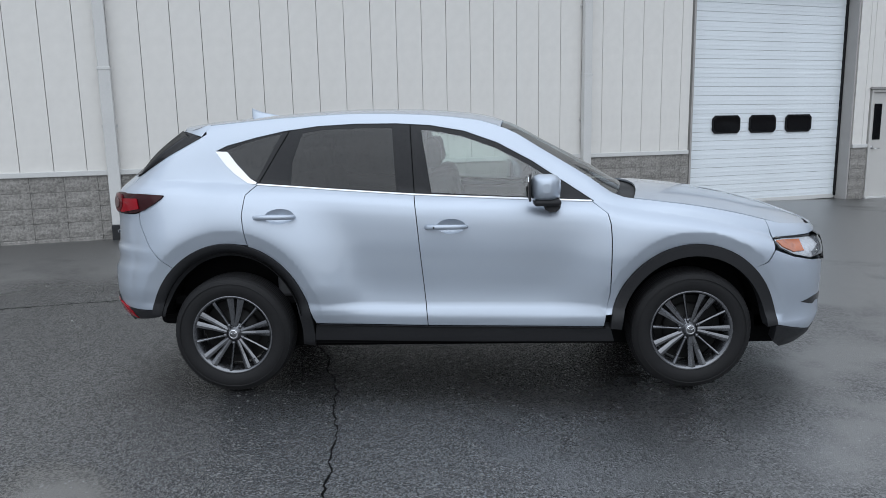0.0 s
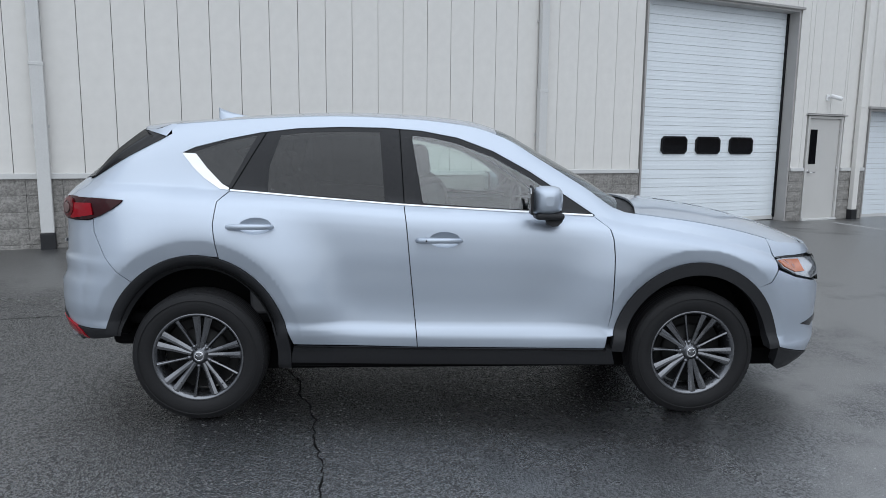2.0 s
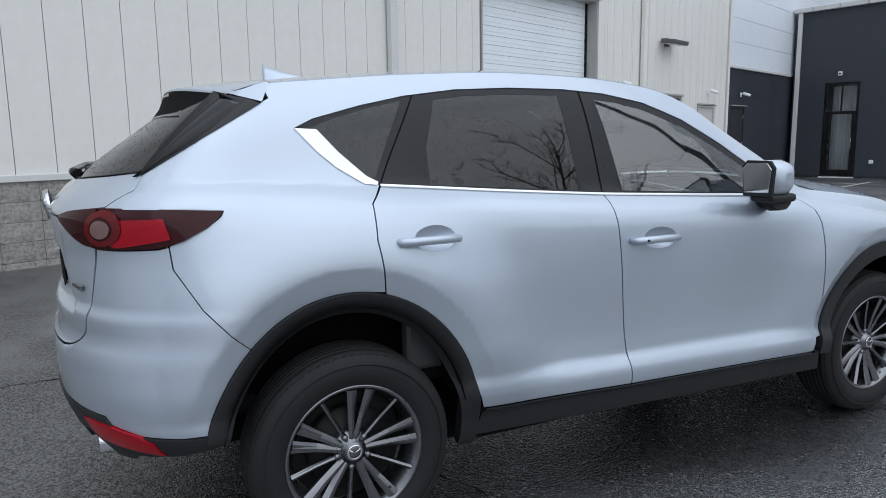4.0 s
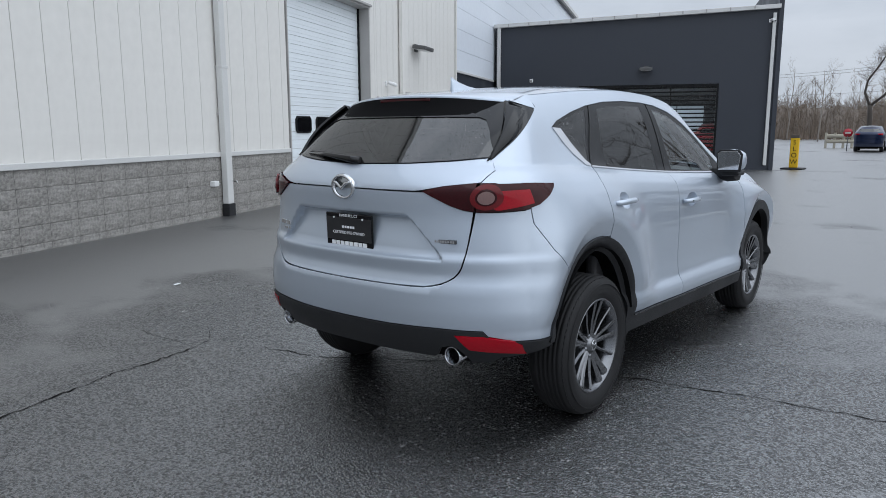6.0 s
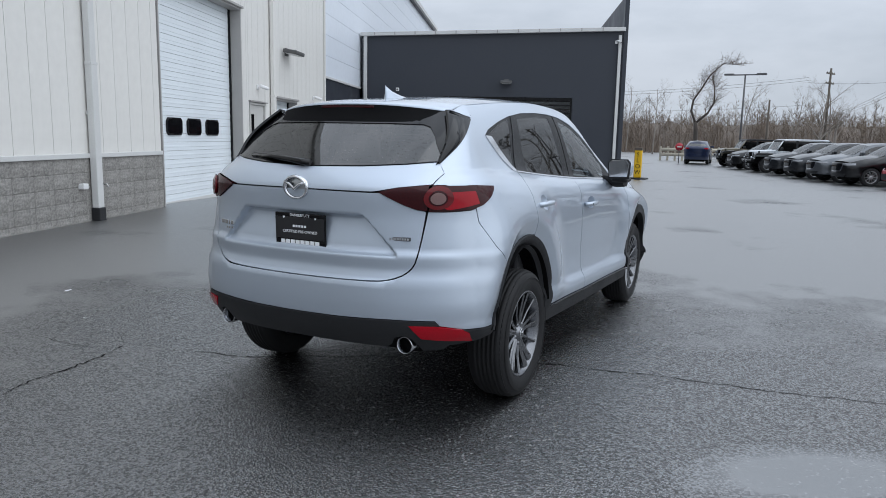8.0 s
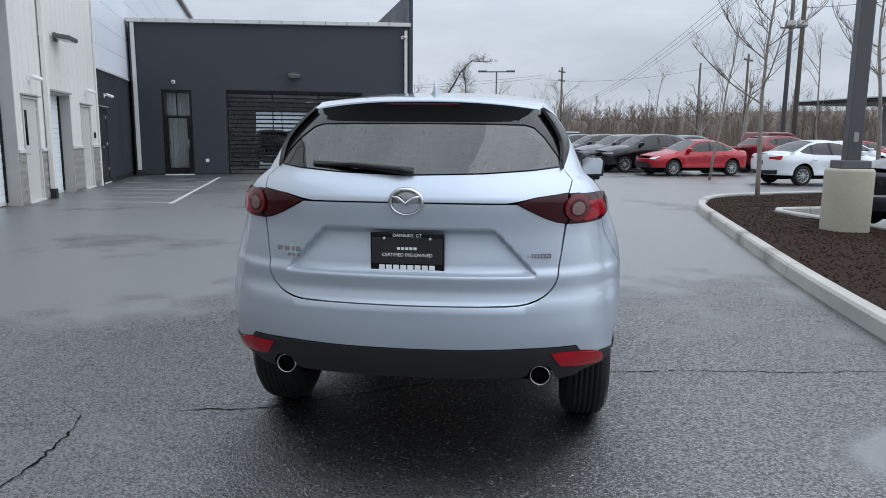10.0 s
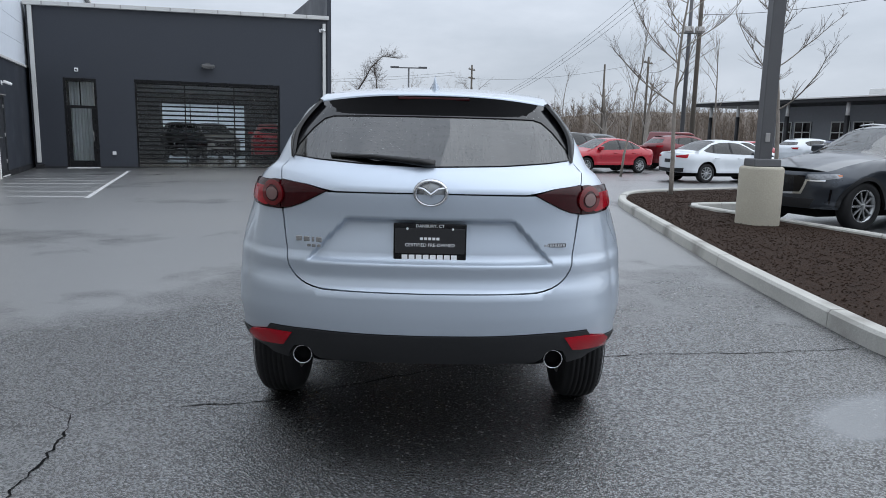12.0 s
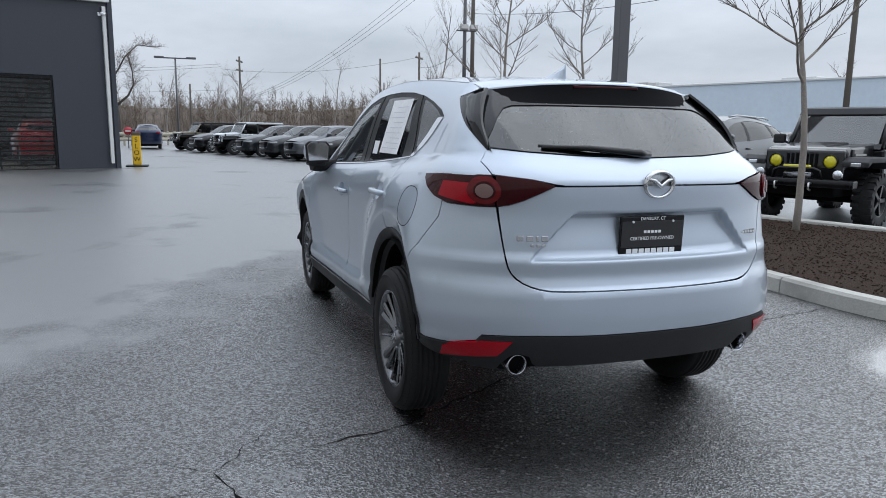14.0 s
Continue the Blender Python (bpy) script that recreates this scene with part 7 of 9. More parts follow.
BIG = scaled(DRAFT, 1.13, 1.06, 1.04)
SUV = scaled(DRAFT, 1.0, 1.0, 1.0)


def suv_parts(k, kz, long_side):
    dlo = [(-1.45 * k if not long_side else -1.72 * k, 1.42 * kz), (-1.2 * k, 1.495 * kz), (-0.8 * k, 1.555 * kz), (-0.36 * k, 1.565 * kz), (0.04 * k, 1.515 * kz), (0.236 * k, 1.445 * kz), (0.435 * k, 1.338 * kz), (0.72 * k, 1.15 * kz), (-0.25 * k, 1.185 * kz), (-1.16 * k, 1.25 * kz), (-1.35 * k if not long_side else -1.6 * k, 1.30 * kz)]
    rg = [(0.55, 1.46 * kz), (-0.55, 1.46 * kz), (-0.64, 1.30 * kz), (0.0, 1.25 * kz), (0.64, 1.30 * kz)]
    rg = [(y, z) for y, z in ((0.5, 1.47 * kz), (-0.5, 1.47 * kz), (-0.62, 1.31 * kz), (-0.3, 1.27 * kz), (0.3, 1.27 * kz), (0.62, 1.31 * kz))]
    top = [("bonnet", 0.98 * k, 2.08 * k, None, 0.12, 0.12), ("windscreen", 0.28 * k, 0.97 * k, "screen_glass", 0.04, 0.15), ("roof", -1.62 * k, 0.275 * k, None, -0.05, 0.04)]
    return dlo, rg, top


dlo, rg, top = suv_parts(1.13, 1.04, True)
lamps = [
    ("headlamp", "lamp_smoke", "f", [("x", 1.96 * 1.13, 0.90), ("f", 0.70, 0.895), ("f", 0.48, 0.88), ("f", 0.50, 0.81), ("f", 0.70, 0.80), ("x", 1.94 * 1.13, 0.84)]),
    ("grille", "gloss_black", "f", [("f", 0.46, 0.86), ("f", 0.002, 0.86), ("f", 0.002, 0.58), ("f", 0.40, 0.60)]),
    ("grille_wing", "chrome", "f", [("f", 0.72, 0.80), ("f", 0.47, 0.80), ("f", 0.40, 0.60), ("f", 0.002, 0.575), ("f", 0.002, 0.545), ("f", 0.43, 0.57), ("f", 0.50, 0.775), ("f", 0.72, 0.775)]),
    ("lower_grille", "black_trim", "f", [("f", 0.62, 0.50), ("f", 0.002, 0.50), ("f", 0.002, 0.36), ("f", 0.55, 0.36)]),
    ("air_slot", "gloss_black", "f", [("x", 2.075 * 1.13, 0.66), ("x", 2.095 * 1.13, 0.66), ("x", 2.095 * 1.13, 0.42), ("x", 2.075 * 1.13, 0.45)]),
    ("tail_lamp", "dark_red_lens", "y", [("y", 0.75, 1.18), ("y", 0.45, 1.16), ("y", 0.55, 1.08), ("y", 0.75, 1.08)]),
    ("side_marker", "amber", "f", [("x", 1.93 * 1.13, 0.885), ("x", 1.99 * 1.13, 0.885), ("x", 1.98 * 1.13, 0.85), ("x", 1.94 * 1.13, 0.86)]),
]
big = simple_car("suv", BIG, PAINT["graphite"], "large graphite grey SUV with chrome-edged grille, nosed to the kerb", dlo, rg, top, lamps, 0.40, (-1.45, 1.78), 0.46, 0.08, pillars=(((-0.27, 1.60), (-0.26, 1.22), 0.04), ((-1.28, 1.55), (-1.36, 1.29), 0.05)), wheel_style="plain")
big.matrix_world = pose(7.60, -8.10, dip(8, -8), 0, 0, 90 + TURN)
for sgn in (-1, 1):
    for ax in (-1.45, 1.78):
        ring = [("q", sgn * BIG.q_of(*p), p[2]) for p in arc(ax, 0.34, 0.51, 0.53, 4, 176, 18) + arc(ax, 0.34, 0.45, 0.47, 176, 4, 18)]
        skin("arch_cladding", BIG, ring, M["black_trim"], big, lift=0.01, rim=0.05, step=0.08)
    part("roof_rail", tube([(0.1, sgn * 0.62, 1.70), (-0.2, sgn * 0.625, 1.735), (-1.4, sgn * 0.60, 1.70), (-1.6, sgn * 0.59, 1.665)], 0.018, 6), M["alloy"], big)

dlo, rg, top = suv_parts(1.0, 1.0, False)
lamps = [
    ("headlamp", "lamp_smoke", "f", [("x", 1.90, 0.87), ("f", 0.62, 0.865), ("f", 0.44, 0.85), ("f", 0.46, 0.785), ("f", 0.62, 0.775), ("x", 1.92, 0.80)]),
    ("grille", "gloss_black", "f", [("f", 0.44, 0.84), ("f", 0.002, 0.84), ("f", 0.002, 0.55), ("f", 0.38, 0.58)]),
    ("grille_wing", "chrome", "f", [("f", 0.45, 0.79), ("f", 0.38, 0.58), ("f", 0.002, 0.55), ("f", 0.002, 0.525), ("f", 0.41, 0.555), ("f", 0.49, 0.78)]),
    ("lower_grille", "black_trim", "f", [("f", 0.62, 0.47), ("f", 0.002, 0.47), ("f", 0.002, 0.35), ("f", 0.55, 0.35)]),
    ("tail_lamp", "red_lens", "y", [("y", 0.76, 1.18), ("y", 0.46, 1.16), ("y", 0.56, 1.08), ("y", 0.76, 1.07)]),
]
row = simple_car("suv", SUV, PAINT["dark_grey"], "dark grey SUV parked in a row facing the lane", dlo, rg, top, lamps, 0.36, step=0.12, pillars=(((-0.27, 1.56), (-0.24, 1.18), 0.035), ((-1.0, 1.53), (-1.1, 1.25), 0.04)))
row["group"] = "parked row"
row.matrix_world = bay(29.2, -15.2)
for u, n, key, lab in ((39.3, -15.5, "near_black", "black SUV parked in a row facing the lane"), (26.6, -15.2, "mid_grey", "silver-grey SUV parked in a row facing the lane"), (32.2, -15.3, "dark_grey", "dark grey SUV parked in a row facing the lane"),
                       (24.1, -15.2, "near_black", "black SUV parked in a row facing the lane"),
                       (23.4, -22.0, "dark_red", "red SUV parked behind a white sedan"), (30.5, -22.0, "mid_grey", "grey SUV parked far off in the lot"),
                       (20.5, -30.0, "blue", "blue SUV parked far off in the lot"), (14.0, -36.0, "mid_grey", "grey SUV parked far off in the lot"), (24.8, -32.0, "white", "white SUV parked far off in the lot")):
    repaint(copy_thing(row, bay(u, n, 180 if n < -19 else 0)), PAINT["dark_grey"], PAINT[key], lab)
away = copy_thing(row, pose(50.5, 4.9, dip(50.5, 4.9), 0, 0, 4))
repaint(away, PAINT["dark_grey"], PAINT["blue"], "dark blue SUV driven up to the exit, seen from behind")
del away["group"]
inside_car = copy_thing(row, FACE @ pose(2.75, 4.2, 0, 0, 0, 84))
repaint(inside_car, PAINT["dark_grey"], PAINT["red"], "red SUV standing inside the dark hall")
del inside_car["group"]
inside_car = copy_thing(row, FACE @ pose(0.6, 10.0, 0, 0, 0, -80))
repaint(inside_car, PAINT["dark_grey"], PAINT["white"], "white SUV standing deep inside the dark hall")
del inside_car["group"]
inside_car = copy_thing(row, FACE @ pose(-0.9, 6.5, 0, 0, 0, -88))
repaint(inside_car, PAINT["dark_grey"], PAINT["near_black"], "black SUV standing inside the dark hall")
del inside_car["group"]

SEDAN = Shape(
    belt=curve((-2.3, 0.93), (-1.9, 0.945), (-1.2, 0.955), (0.0, 0.93), (0.9, 0.89), (1.5, 0.80), (2.0, 0.70)),
    belt_y=curve((-2.3, 0.80), (-1.3, 0.84), (0.0, 0.845), (1.4, 0.84), (2.2, 0.80)),
    rail=curve((-2.3, 0.985), (-1.75, 1.02), (-1.5, 1.10), (-1.1, 1.29), (-0.75, 1.385), (-0.3, 1.41), (0.1, 1.375), (0.4, 1.26), (0.8, 1.07), (1.1, 0.95), (1.5, 0.885), (2.0, 0.78), (2.2, 0.70)),
    rail_y=curve((-2.2, 0.70), (-1.6, 0.66), (-0.9, 0.53), (-0.2, 0.54), (0.4, 0.59), (1.0, 0.72), (2.0, 0.70)),
    rear=curve((0.25, -2.2), (0.5, -2.29), (0.8, -2.30), (0.98, -2.28), (1.1, -2.1), (1.4, -1.6)),
    front=curve((0.2, 2.2), (0.4, 2.31), (0.65, 2.32), (0.8, 2.2), (1.0, 1.8), (1.4, 1.2)),
    section=SEC, arches=[(-1.35, 0.33, 0.40, 0.40), (1.35, 0.33, 0.40, 0.40)], Lr=0.55, pr=2.7, flare=0.012)
sedan_dlo = [(-1.42, 1.085), (-1.05, 1.265), (-0.72, 1.345), (-0.3, 1.365), (0.08, 1.33), (0.38, 1.215), (0.78, 1.02), (0.75, 0.945), (-1.0, 0.99), (-1.35, 1.03)]
sedan_top = [("bonnet", 1.0, 2.08, None, 0.15, 0.12), ("windscreen", 0.16, 0.99, "screen_glass", 0.05, 0.15), ("roof", -0.80, 0.155, None, -0.03, 0.05), ("back_window", -1.60, -0.805, "rear_glass", -0.10, -0.03), ("boot_lid", -2.24, -1.605, None, -0.04, -0.10)]
sedan_lamps = [
    ("tail_lamp", "red_lens", "y", [("x", -2.02, 0.95), ("y", 0.74, 0.945), ("y", 0.40, 0.90), ("y", 0.42, 0.845), ("y", 0.74, 0.82), ("x", -2.08, 0.84)]),
    ("headlamp", "lamp_clear", "f", [("x", 1.85, 0.79), ("f", 0.66, 0.76), ("f", 0.45, 0.70), ("f", 0.68, 0.65)]),
    ("grille", "black_trim", "f", [("f", 0.5, 0.55), ("f", 0.002, 0.58), ("f", 0.002, 0.36), ("f", 0.6, 0.36)]),
    ("rear_valance", "black_trim", "y", [("y", 0.70, 0.50), ("y", 0.002, 0.47), ("y", 0.002, 0.35), ("y", 0.66, 0.36)]),
]
sed = simple_car("sedan", SEDAN, PAINT["white"], "white four-door sedan parked with its tail to the island", sedan_dlo, None, sedan_top, sedan_lamps, 0.325, (-1.35, 1.35), 0.375, 0.10, pillars=(((-0.33, 1.37), (-0.30, 0.96), 0.035), ((-0.95, 1.29), (-1.05, 0.995), 0.03)))
part("plate", box((-2.312, -0.15, 0.66), (-2.30, 0.15, 0.78), 0.004), M["plate_black"], sed)
sed.matrix_world = pose(20.0, -10.0, dip(20, -10), 0, 0, -72)
hatch = copy_thing(sed, pose(25.3, -6.9, dip(25.3, -6.9), 0, 0, 90 + TURN + 2))
repaint(hatch, PAINT["white"], PAINT["red"], "red hatchback at the near end of the parked row")
for x, y, a, key, lab in ((33.5, -5.6, 112, "white", "white sedan parked behind a red hatchback"), (36, -17.5, 110, "red", "red sedan parked far off in the lot"), (38.5, -21.5, 110, "blue", "blue sedan parked far off in the lot"), (33.5, -16.2, -70, "white", "pale sedan parked far off in the lot"), (43, -26, -70, "red", "red sedan parked far off in the lot")):
    repaint(copy_thing(sed, pose(x, y, dip(x, y), 0, 0, a)), PAINT["white"], PAINT[key], lab)

# dark red pickup
pk = thing("pickup_truck", pose(30.6, -11.4, dip(31, -11), 0, 0, TURN - 90), "dark red pickup truck parked beside a red hatchback", "pickup truck")
part("bed", prism([(-2.8, 0.55), (-0.7, 0.55), (-0.7, 1.15), (-2.8, 1.15)], -0.95, 0.95, 0.05), PAINT["dark_red"], pk)
part("cab", prism([(-0.75, 0.55), (2.75, 0.55), (2.75, 1.02), (2.6, 1.12), (1.35, 1.18), (0.75, 1.75), (0.5, 1.82), (-0.5, 1.82), (-0.75, 1.2)], -0.93, 0.93, 0.07), PAINT["dark_red"], pk)
for sgn in (-1, 1):
    part("side_window", prism([(-0.55, 1.24), (1.15, 1.22), (0.68, 1.68), (-0.45, 1.72)], sgn * 0.935 - 0.006, sgn * 0.935 + 0.006), M["privacy"], pk)
    part("tail_lamp", box((-2.83, sgn * 0.86 - 0.09, 0.80), (-2.78, sgn * 0.86 + 0.09, 1.10), 0.02), M["red_lens"], pk)
    for ax in (-1.75, 1.85):
        part("arch", prism([(ax + 0.48 * math.cos(a), 0.42 + 0.46 * math.sin(a)) for a in np.linspace(0, math.pi, 12)], sgn * 0.94 - 0.02, sgn * 0.94 + 0.02), M["dark_inside"], pk)
        make_wheel(pk, "wheel", pose(ax, sgn * 0.84, 0.39, 0, 0, 0 if sgn < 0 else 180), 0.39, 0.24, 0.25, "plain")
part("tailgate", box((-2.83, -0.74, 0.62), (-2.79, 0.74, 1.12), 0.02), PAINT["dark_red"], pk)
part("rear_bumper", box((-3.0, -0.9, 0.48), (-2.8, 0.9, 0.62), 0.03), M["chrome"], pk)
part("underbody", box((-2.6, -0.7, 0.3), (2.5, 0.7, 0.6), 0.03), M["dark_inside"], pk)


# ---------------------------------------------------------------- boxy off-roaders
def off_roader(colour, label, hard=True, tyre=0.40, lamp_key="lamp_clear", flare_key="black_trim", style="mud", rim=0.24):
    """An upright off-roader: slotted grille, round lamps, flat wings, exposed hinges, winch bumper, hard top."""
    j = thing("off_roader", Matrix(), label, "off-road car")
    part("tub", prism([(-1.75, 0.62), (1.0, 0.62), (1.0, 1.16), (-1.75, 1.16)], -0.76, 0.76, 0.04), colour, j)
    part("bonnet", prism([(0.86, 0.86), (2.02, 0.86), (2.02, 1.14), (1.9, 1.19), (0.86, 1.24)], -0.60, 0.60, 0.05), colour, j)
    part("bonnet_bulge", prism([(1.0, 1.20), (1.9, 1.17), (1.85, 1.205), (1.0, 1.255)], -0.24, 0.24, 0.015), colour, j)
    g = part("grille", prism([(2.0, 0.72), (2.08, 0.72), (2.06, 1.14), (1.98, 1.16)], -0.58, 0.58, 0.03), colour, j)
    for k in range(7):
        part("grille_slot", box((2.055, -0.245 + k * 0.07, 0.80), (2.085, -0.205 + k * 0.07, 1.09), 0.008), M["dark_inside"], g)
    for sgn in (-1, 1):
        hl = part("headlamp", lathe_into(bmesh.new(), [(0.001, -0.035), (0.06, -0.03), (0.092, -0.012), (0.098, 0.02)], 26, pose(2.075, sgn * 0.40, 0.975, 0, 0, 90)), M[lamp_key], j, "round headlamp")
        part("lamp_bezel", lathe_into(bmesh.new(), [(0.095, -0.02), (0.104, -0.026), (0.112, 0.01)], 26, pose(2.075, sgn * 0.40, 0.975, 0, 0, 90)), M["black_metal"], hl)
        part("driving_lamp", lathe_into(bmesh.new(), [(0.001, -0.04), (0.06, -0.035), (0.075, 0.0), (0.06, 0.05)], 22, pose(2.22, sgn * 0.57, 0.79, 0, 0, 90)), M["lamp_clear"], j, "round clear driving lamp")
        part("front_wing", prism([(0.95, 0.86), (1.02, 0.98), (1.20, 1.05), (1.98, 1.05), (2.10, 0.98), (2.10, 0.90), (1.96, 0.97), (1.22, 0.97), (1.06, 0.86)], min(sgn * 0.56, sgn * 0.93), max(sgn * 0.56, sgn * 0.93), 0.02), M[flare_key], j, "flat black wing")
        part("indicator", box((2.095, sgn * 0.76 - 0.07, 0.915), (2.115, sgn * 0.76 + 0.07, 0.97), 0.01), M["lamp_clear"], j)
        part("rear_wing", prism([(-1.75, 0.80), (-1.6, 1.0), (-0.85, 1.0), (-0.68, 0.66), (-0.78, 0.66), (-0.92, 0.93), (-1.54, 0.93), (-1.68, 0.78)], min(sgn * 0.75, sgn * 0.93), max(sgn * 0.75, sgn * 0.93), 0.02), M[flare_key], j)
        part("door_seam", prism([(-0.02, 0.68), (0.0, 0.68), (0.0, 1.15), (-0.02, 1.15)], sgn * 0.765 - 0.004, sgn * 0.765 + 0.004), M["dark_inside"], j)
        part("side_window", prism([(-0.02, 1.20), (0.82, 1.20), (0.60, 1.66), (-0.02, 1.70)], sgn * 0.715 - 0.006, sgn * 0.715 + 0.006), M["privacy"], j, "dark side window")
        part("rear_side_window", prism([(-1.62, 1.22), (-0.14, 1.22), (-0.14, 1.70), (-1.58, 1.70)], sgn * 0.715 - 0.006, sgn * 0.715 + 0.006), M["privacy"], j)
        mir = part("door_mirror", box((0.74, min(sgn * 0.86, sgn * 1.06), 1.22), (0.84, max(sgn * 0.86, sgn * 1.06), 1.38), 0.03), M["black_trim"], j)
        part("mirror_arm", tube([(0.80, sgn * 0.74, 1.20), (0.79, sgn * 0.88, 1.26)], 0.02, 6), M["black_trim"], mir)
        part("pillar", tube([(0.98, sgn * 0.70, 1.17), (0.64, sgn * 0.67, 1.74)], 0.035, 6), colour, j)
        part("tow_hook", tube([(2.28, sgn * 0.25, 0.66), (2.40, sgn * 0.25, 0.66), (2.41, sgn * 0.25, 0.58), (2.34, sgn * 0.25, 0.56)], 0.016, 8), M["steel"], j)
        part("model_bars", box((1.30, sgn * 0.608 - 0.003, 1.06), (1.72, sgn * 0.608 + 0.003, 1.09)), M["jamb"], j)
        part("side_step", tube([(-0.6, sgn * 0.80, 0.50), (0.9, sgn * 0.80, 0.50)], 0.045, 8), M["black_trim"], j)
        part("bonnet_latch", box((1.80, sgn * 0.60 - 0.02, 1.05), (1.88, sgn * 0.60 + 0.02, 1.16), 0.01), M["black_trim"], j)
        for ax in (-1.2, 1.45):
            make_wheel(j, "wheel", pose(ax, sgn * 0.79, tyre, 0, 0, 0 if sgn < 0 else 180), tyre, rim, 0.27, style, spoke_mat=M["black_metal"] if style == "mud" else None)
    part("windscreen", prism([(0.97, 1.20), (0.985, 1.20), (0.655, 1.72), (0.64, 1.72)], -0.64, 0.64), M["clear"], j, "upright flat windscreen")
    part("screen_frame", prism([(0.99, 1.15), (1.03, 1.15), (0.985, 1.235), (0.95, 1.235)], -0.70, 0.70, 0.01), colour, j)
    part("screen_header", prism([(0.68, 1.68), (0.70, 1.70), (0.62, 1.80), (0.58, 1.78)], -0.70, 0.70, 0.01), M["black_trim"], j)
    top = part("hard_top", prism([(0.62, 1.72), (0.60, 1.80), (0.4, 1.83), (-1.65, 1.82), (-1.78, 1.74), (-1.78, 1.72)], -0.72, 0.72, 0.03), M["black_trim"] if hard else colour, j, "flat hard top")
    for x in (-1.72, -0.08):
        for sgn in (-1, 1):
            part("top_pillar", box((x - 0.06, sgn * 0.70 - 0.02, 1.15), (x + 0.06, sgn * 0.70 + 0.02, 1.75), 0.01), M["black_trim"], top)
    part("top_rear", box((-1.80, -0.70, 1.16), (-1.74, 0.70, 1.74), 0.02), M["privacy"], top)
    for x in (-0.15, 0.42):
        for y in (-0.34, 0.34):
            part("seat", box((x - 0.35, y - 0.22, 0.8), (x - 0.2, y + 0.22, 1.5), 0.06), M["seat"], j)
    part("wiper", tube([(1.0, -0.05, 1.20), (0.95, -0.45, 1.24)], 0.008, 5), M["black_metal"], j)
    part("wiper", tube([(1.0, 0.45, 1.20), (0.95, 0.05, 1.24)], 0.008, 5), M["black_metal"], j)
    b = part("front_bumper", prism([(2.12, 0.60), (2.30, 0.60), (2.32, 0.66), (2.30, 0.72), (2.12, 0.72)], -0.82, 0.82, 0.02), M["black_metal"], j, "black steel winch bumper")
    part("bumper_hoop", tube([(2.24, -0.36, 0.70), (2.26, -0.33, 0.84), (2.26, -0.25, 0.87), (2.26, 0.25, 0.87), (2.26, 0.33, 0.84), (2.24, 0.36, 0.70)], 0.024, 10), M["black_metal"], b)
    part("winch", lathe_into(bmesh.new(), [(0.001, -0.2), (0.06, -0.2), (0.06, 0.2), (0.001, 0.2)], 16, pose(2.20, 0, 0.76)), M["gunmetal"], b)
    part("axle", tube([(1.45, -0.65, tyre), (1.45, 0.65, tyre)], 0.06, 8), M["dark_inside"], j)
    part("axle", tube([(-1.2, -0.65, tyre), (-1.2, 0.65, tyre)], 0.06, 8), M["dark_inside"], j)
    part("underbody", box((-1.7, -0.5, 0.45), (2.1, 0.5, 0.88), 0.03), M["dark_inside"], j)
    return j


M["yellow_lens"] = mat("yellow_lamp_cover", (0.62, 0.55, 0.02), 0.15, vary=0.15, fine=60, coat=0.7)
jeep = off_roader(PAINT["near_black"], "black off-roader with yellow round lamps, winch bumper and mud tyres", lamp_key="yellow_lens")
part("light_strip", box((2.235, -0.20, 0.885), (2.27, 0.20, 0.925), 0.008), M["yellow_lens"], jeep, "yellow light bar cover")
jeep.matrix_world = pose(4.61, -8.91, dip(5, -8.9), 0, 0, 90 + TURN)
tan = off_roader(PAINT["sand"], "sand-coloured off-roader with a black top in the parked row", style="plain", tyre=0.41, rim=0.23)
tan["group"] = "parked row"
tan.matrix_world = bay(43.3, -15.8)
white = off_roader(PAINT["white"], "white off-roader with a white top in the parked row", hard=False, style="plain", tyre=0.41, rim=0.23)
white["group"] = "parked row"
white.matrix_world = bay(35.7, -15.4)


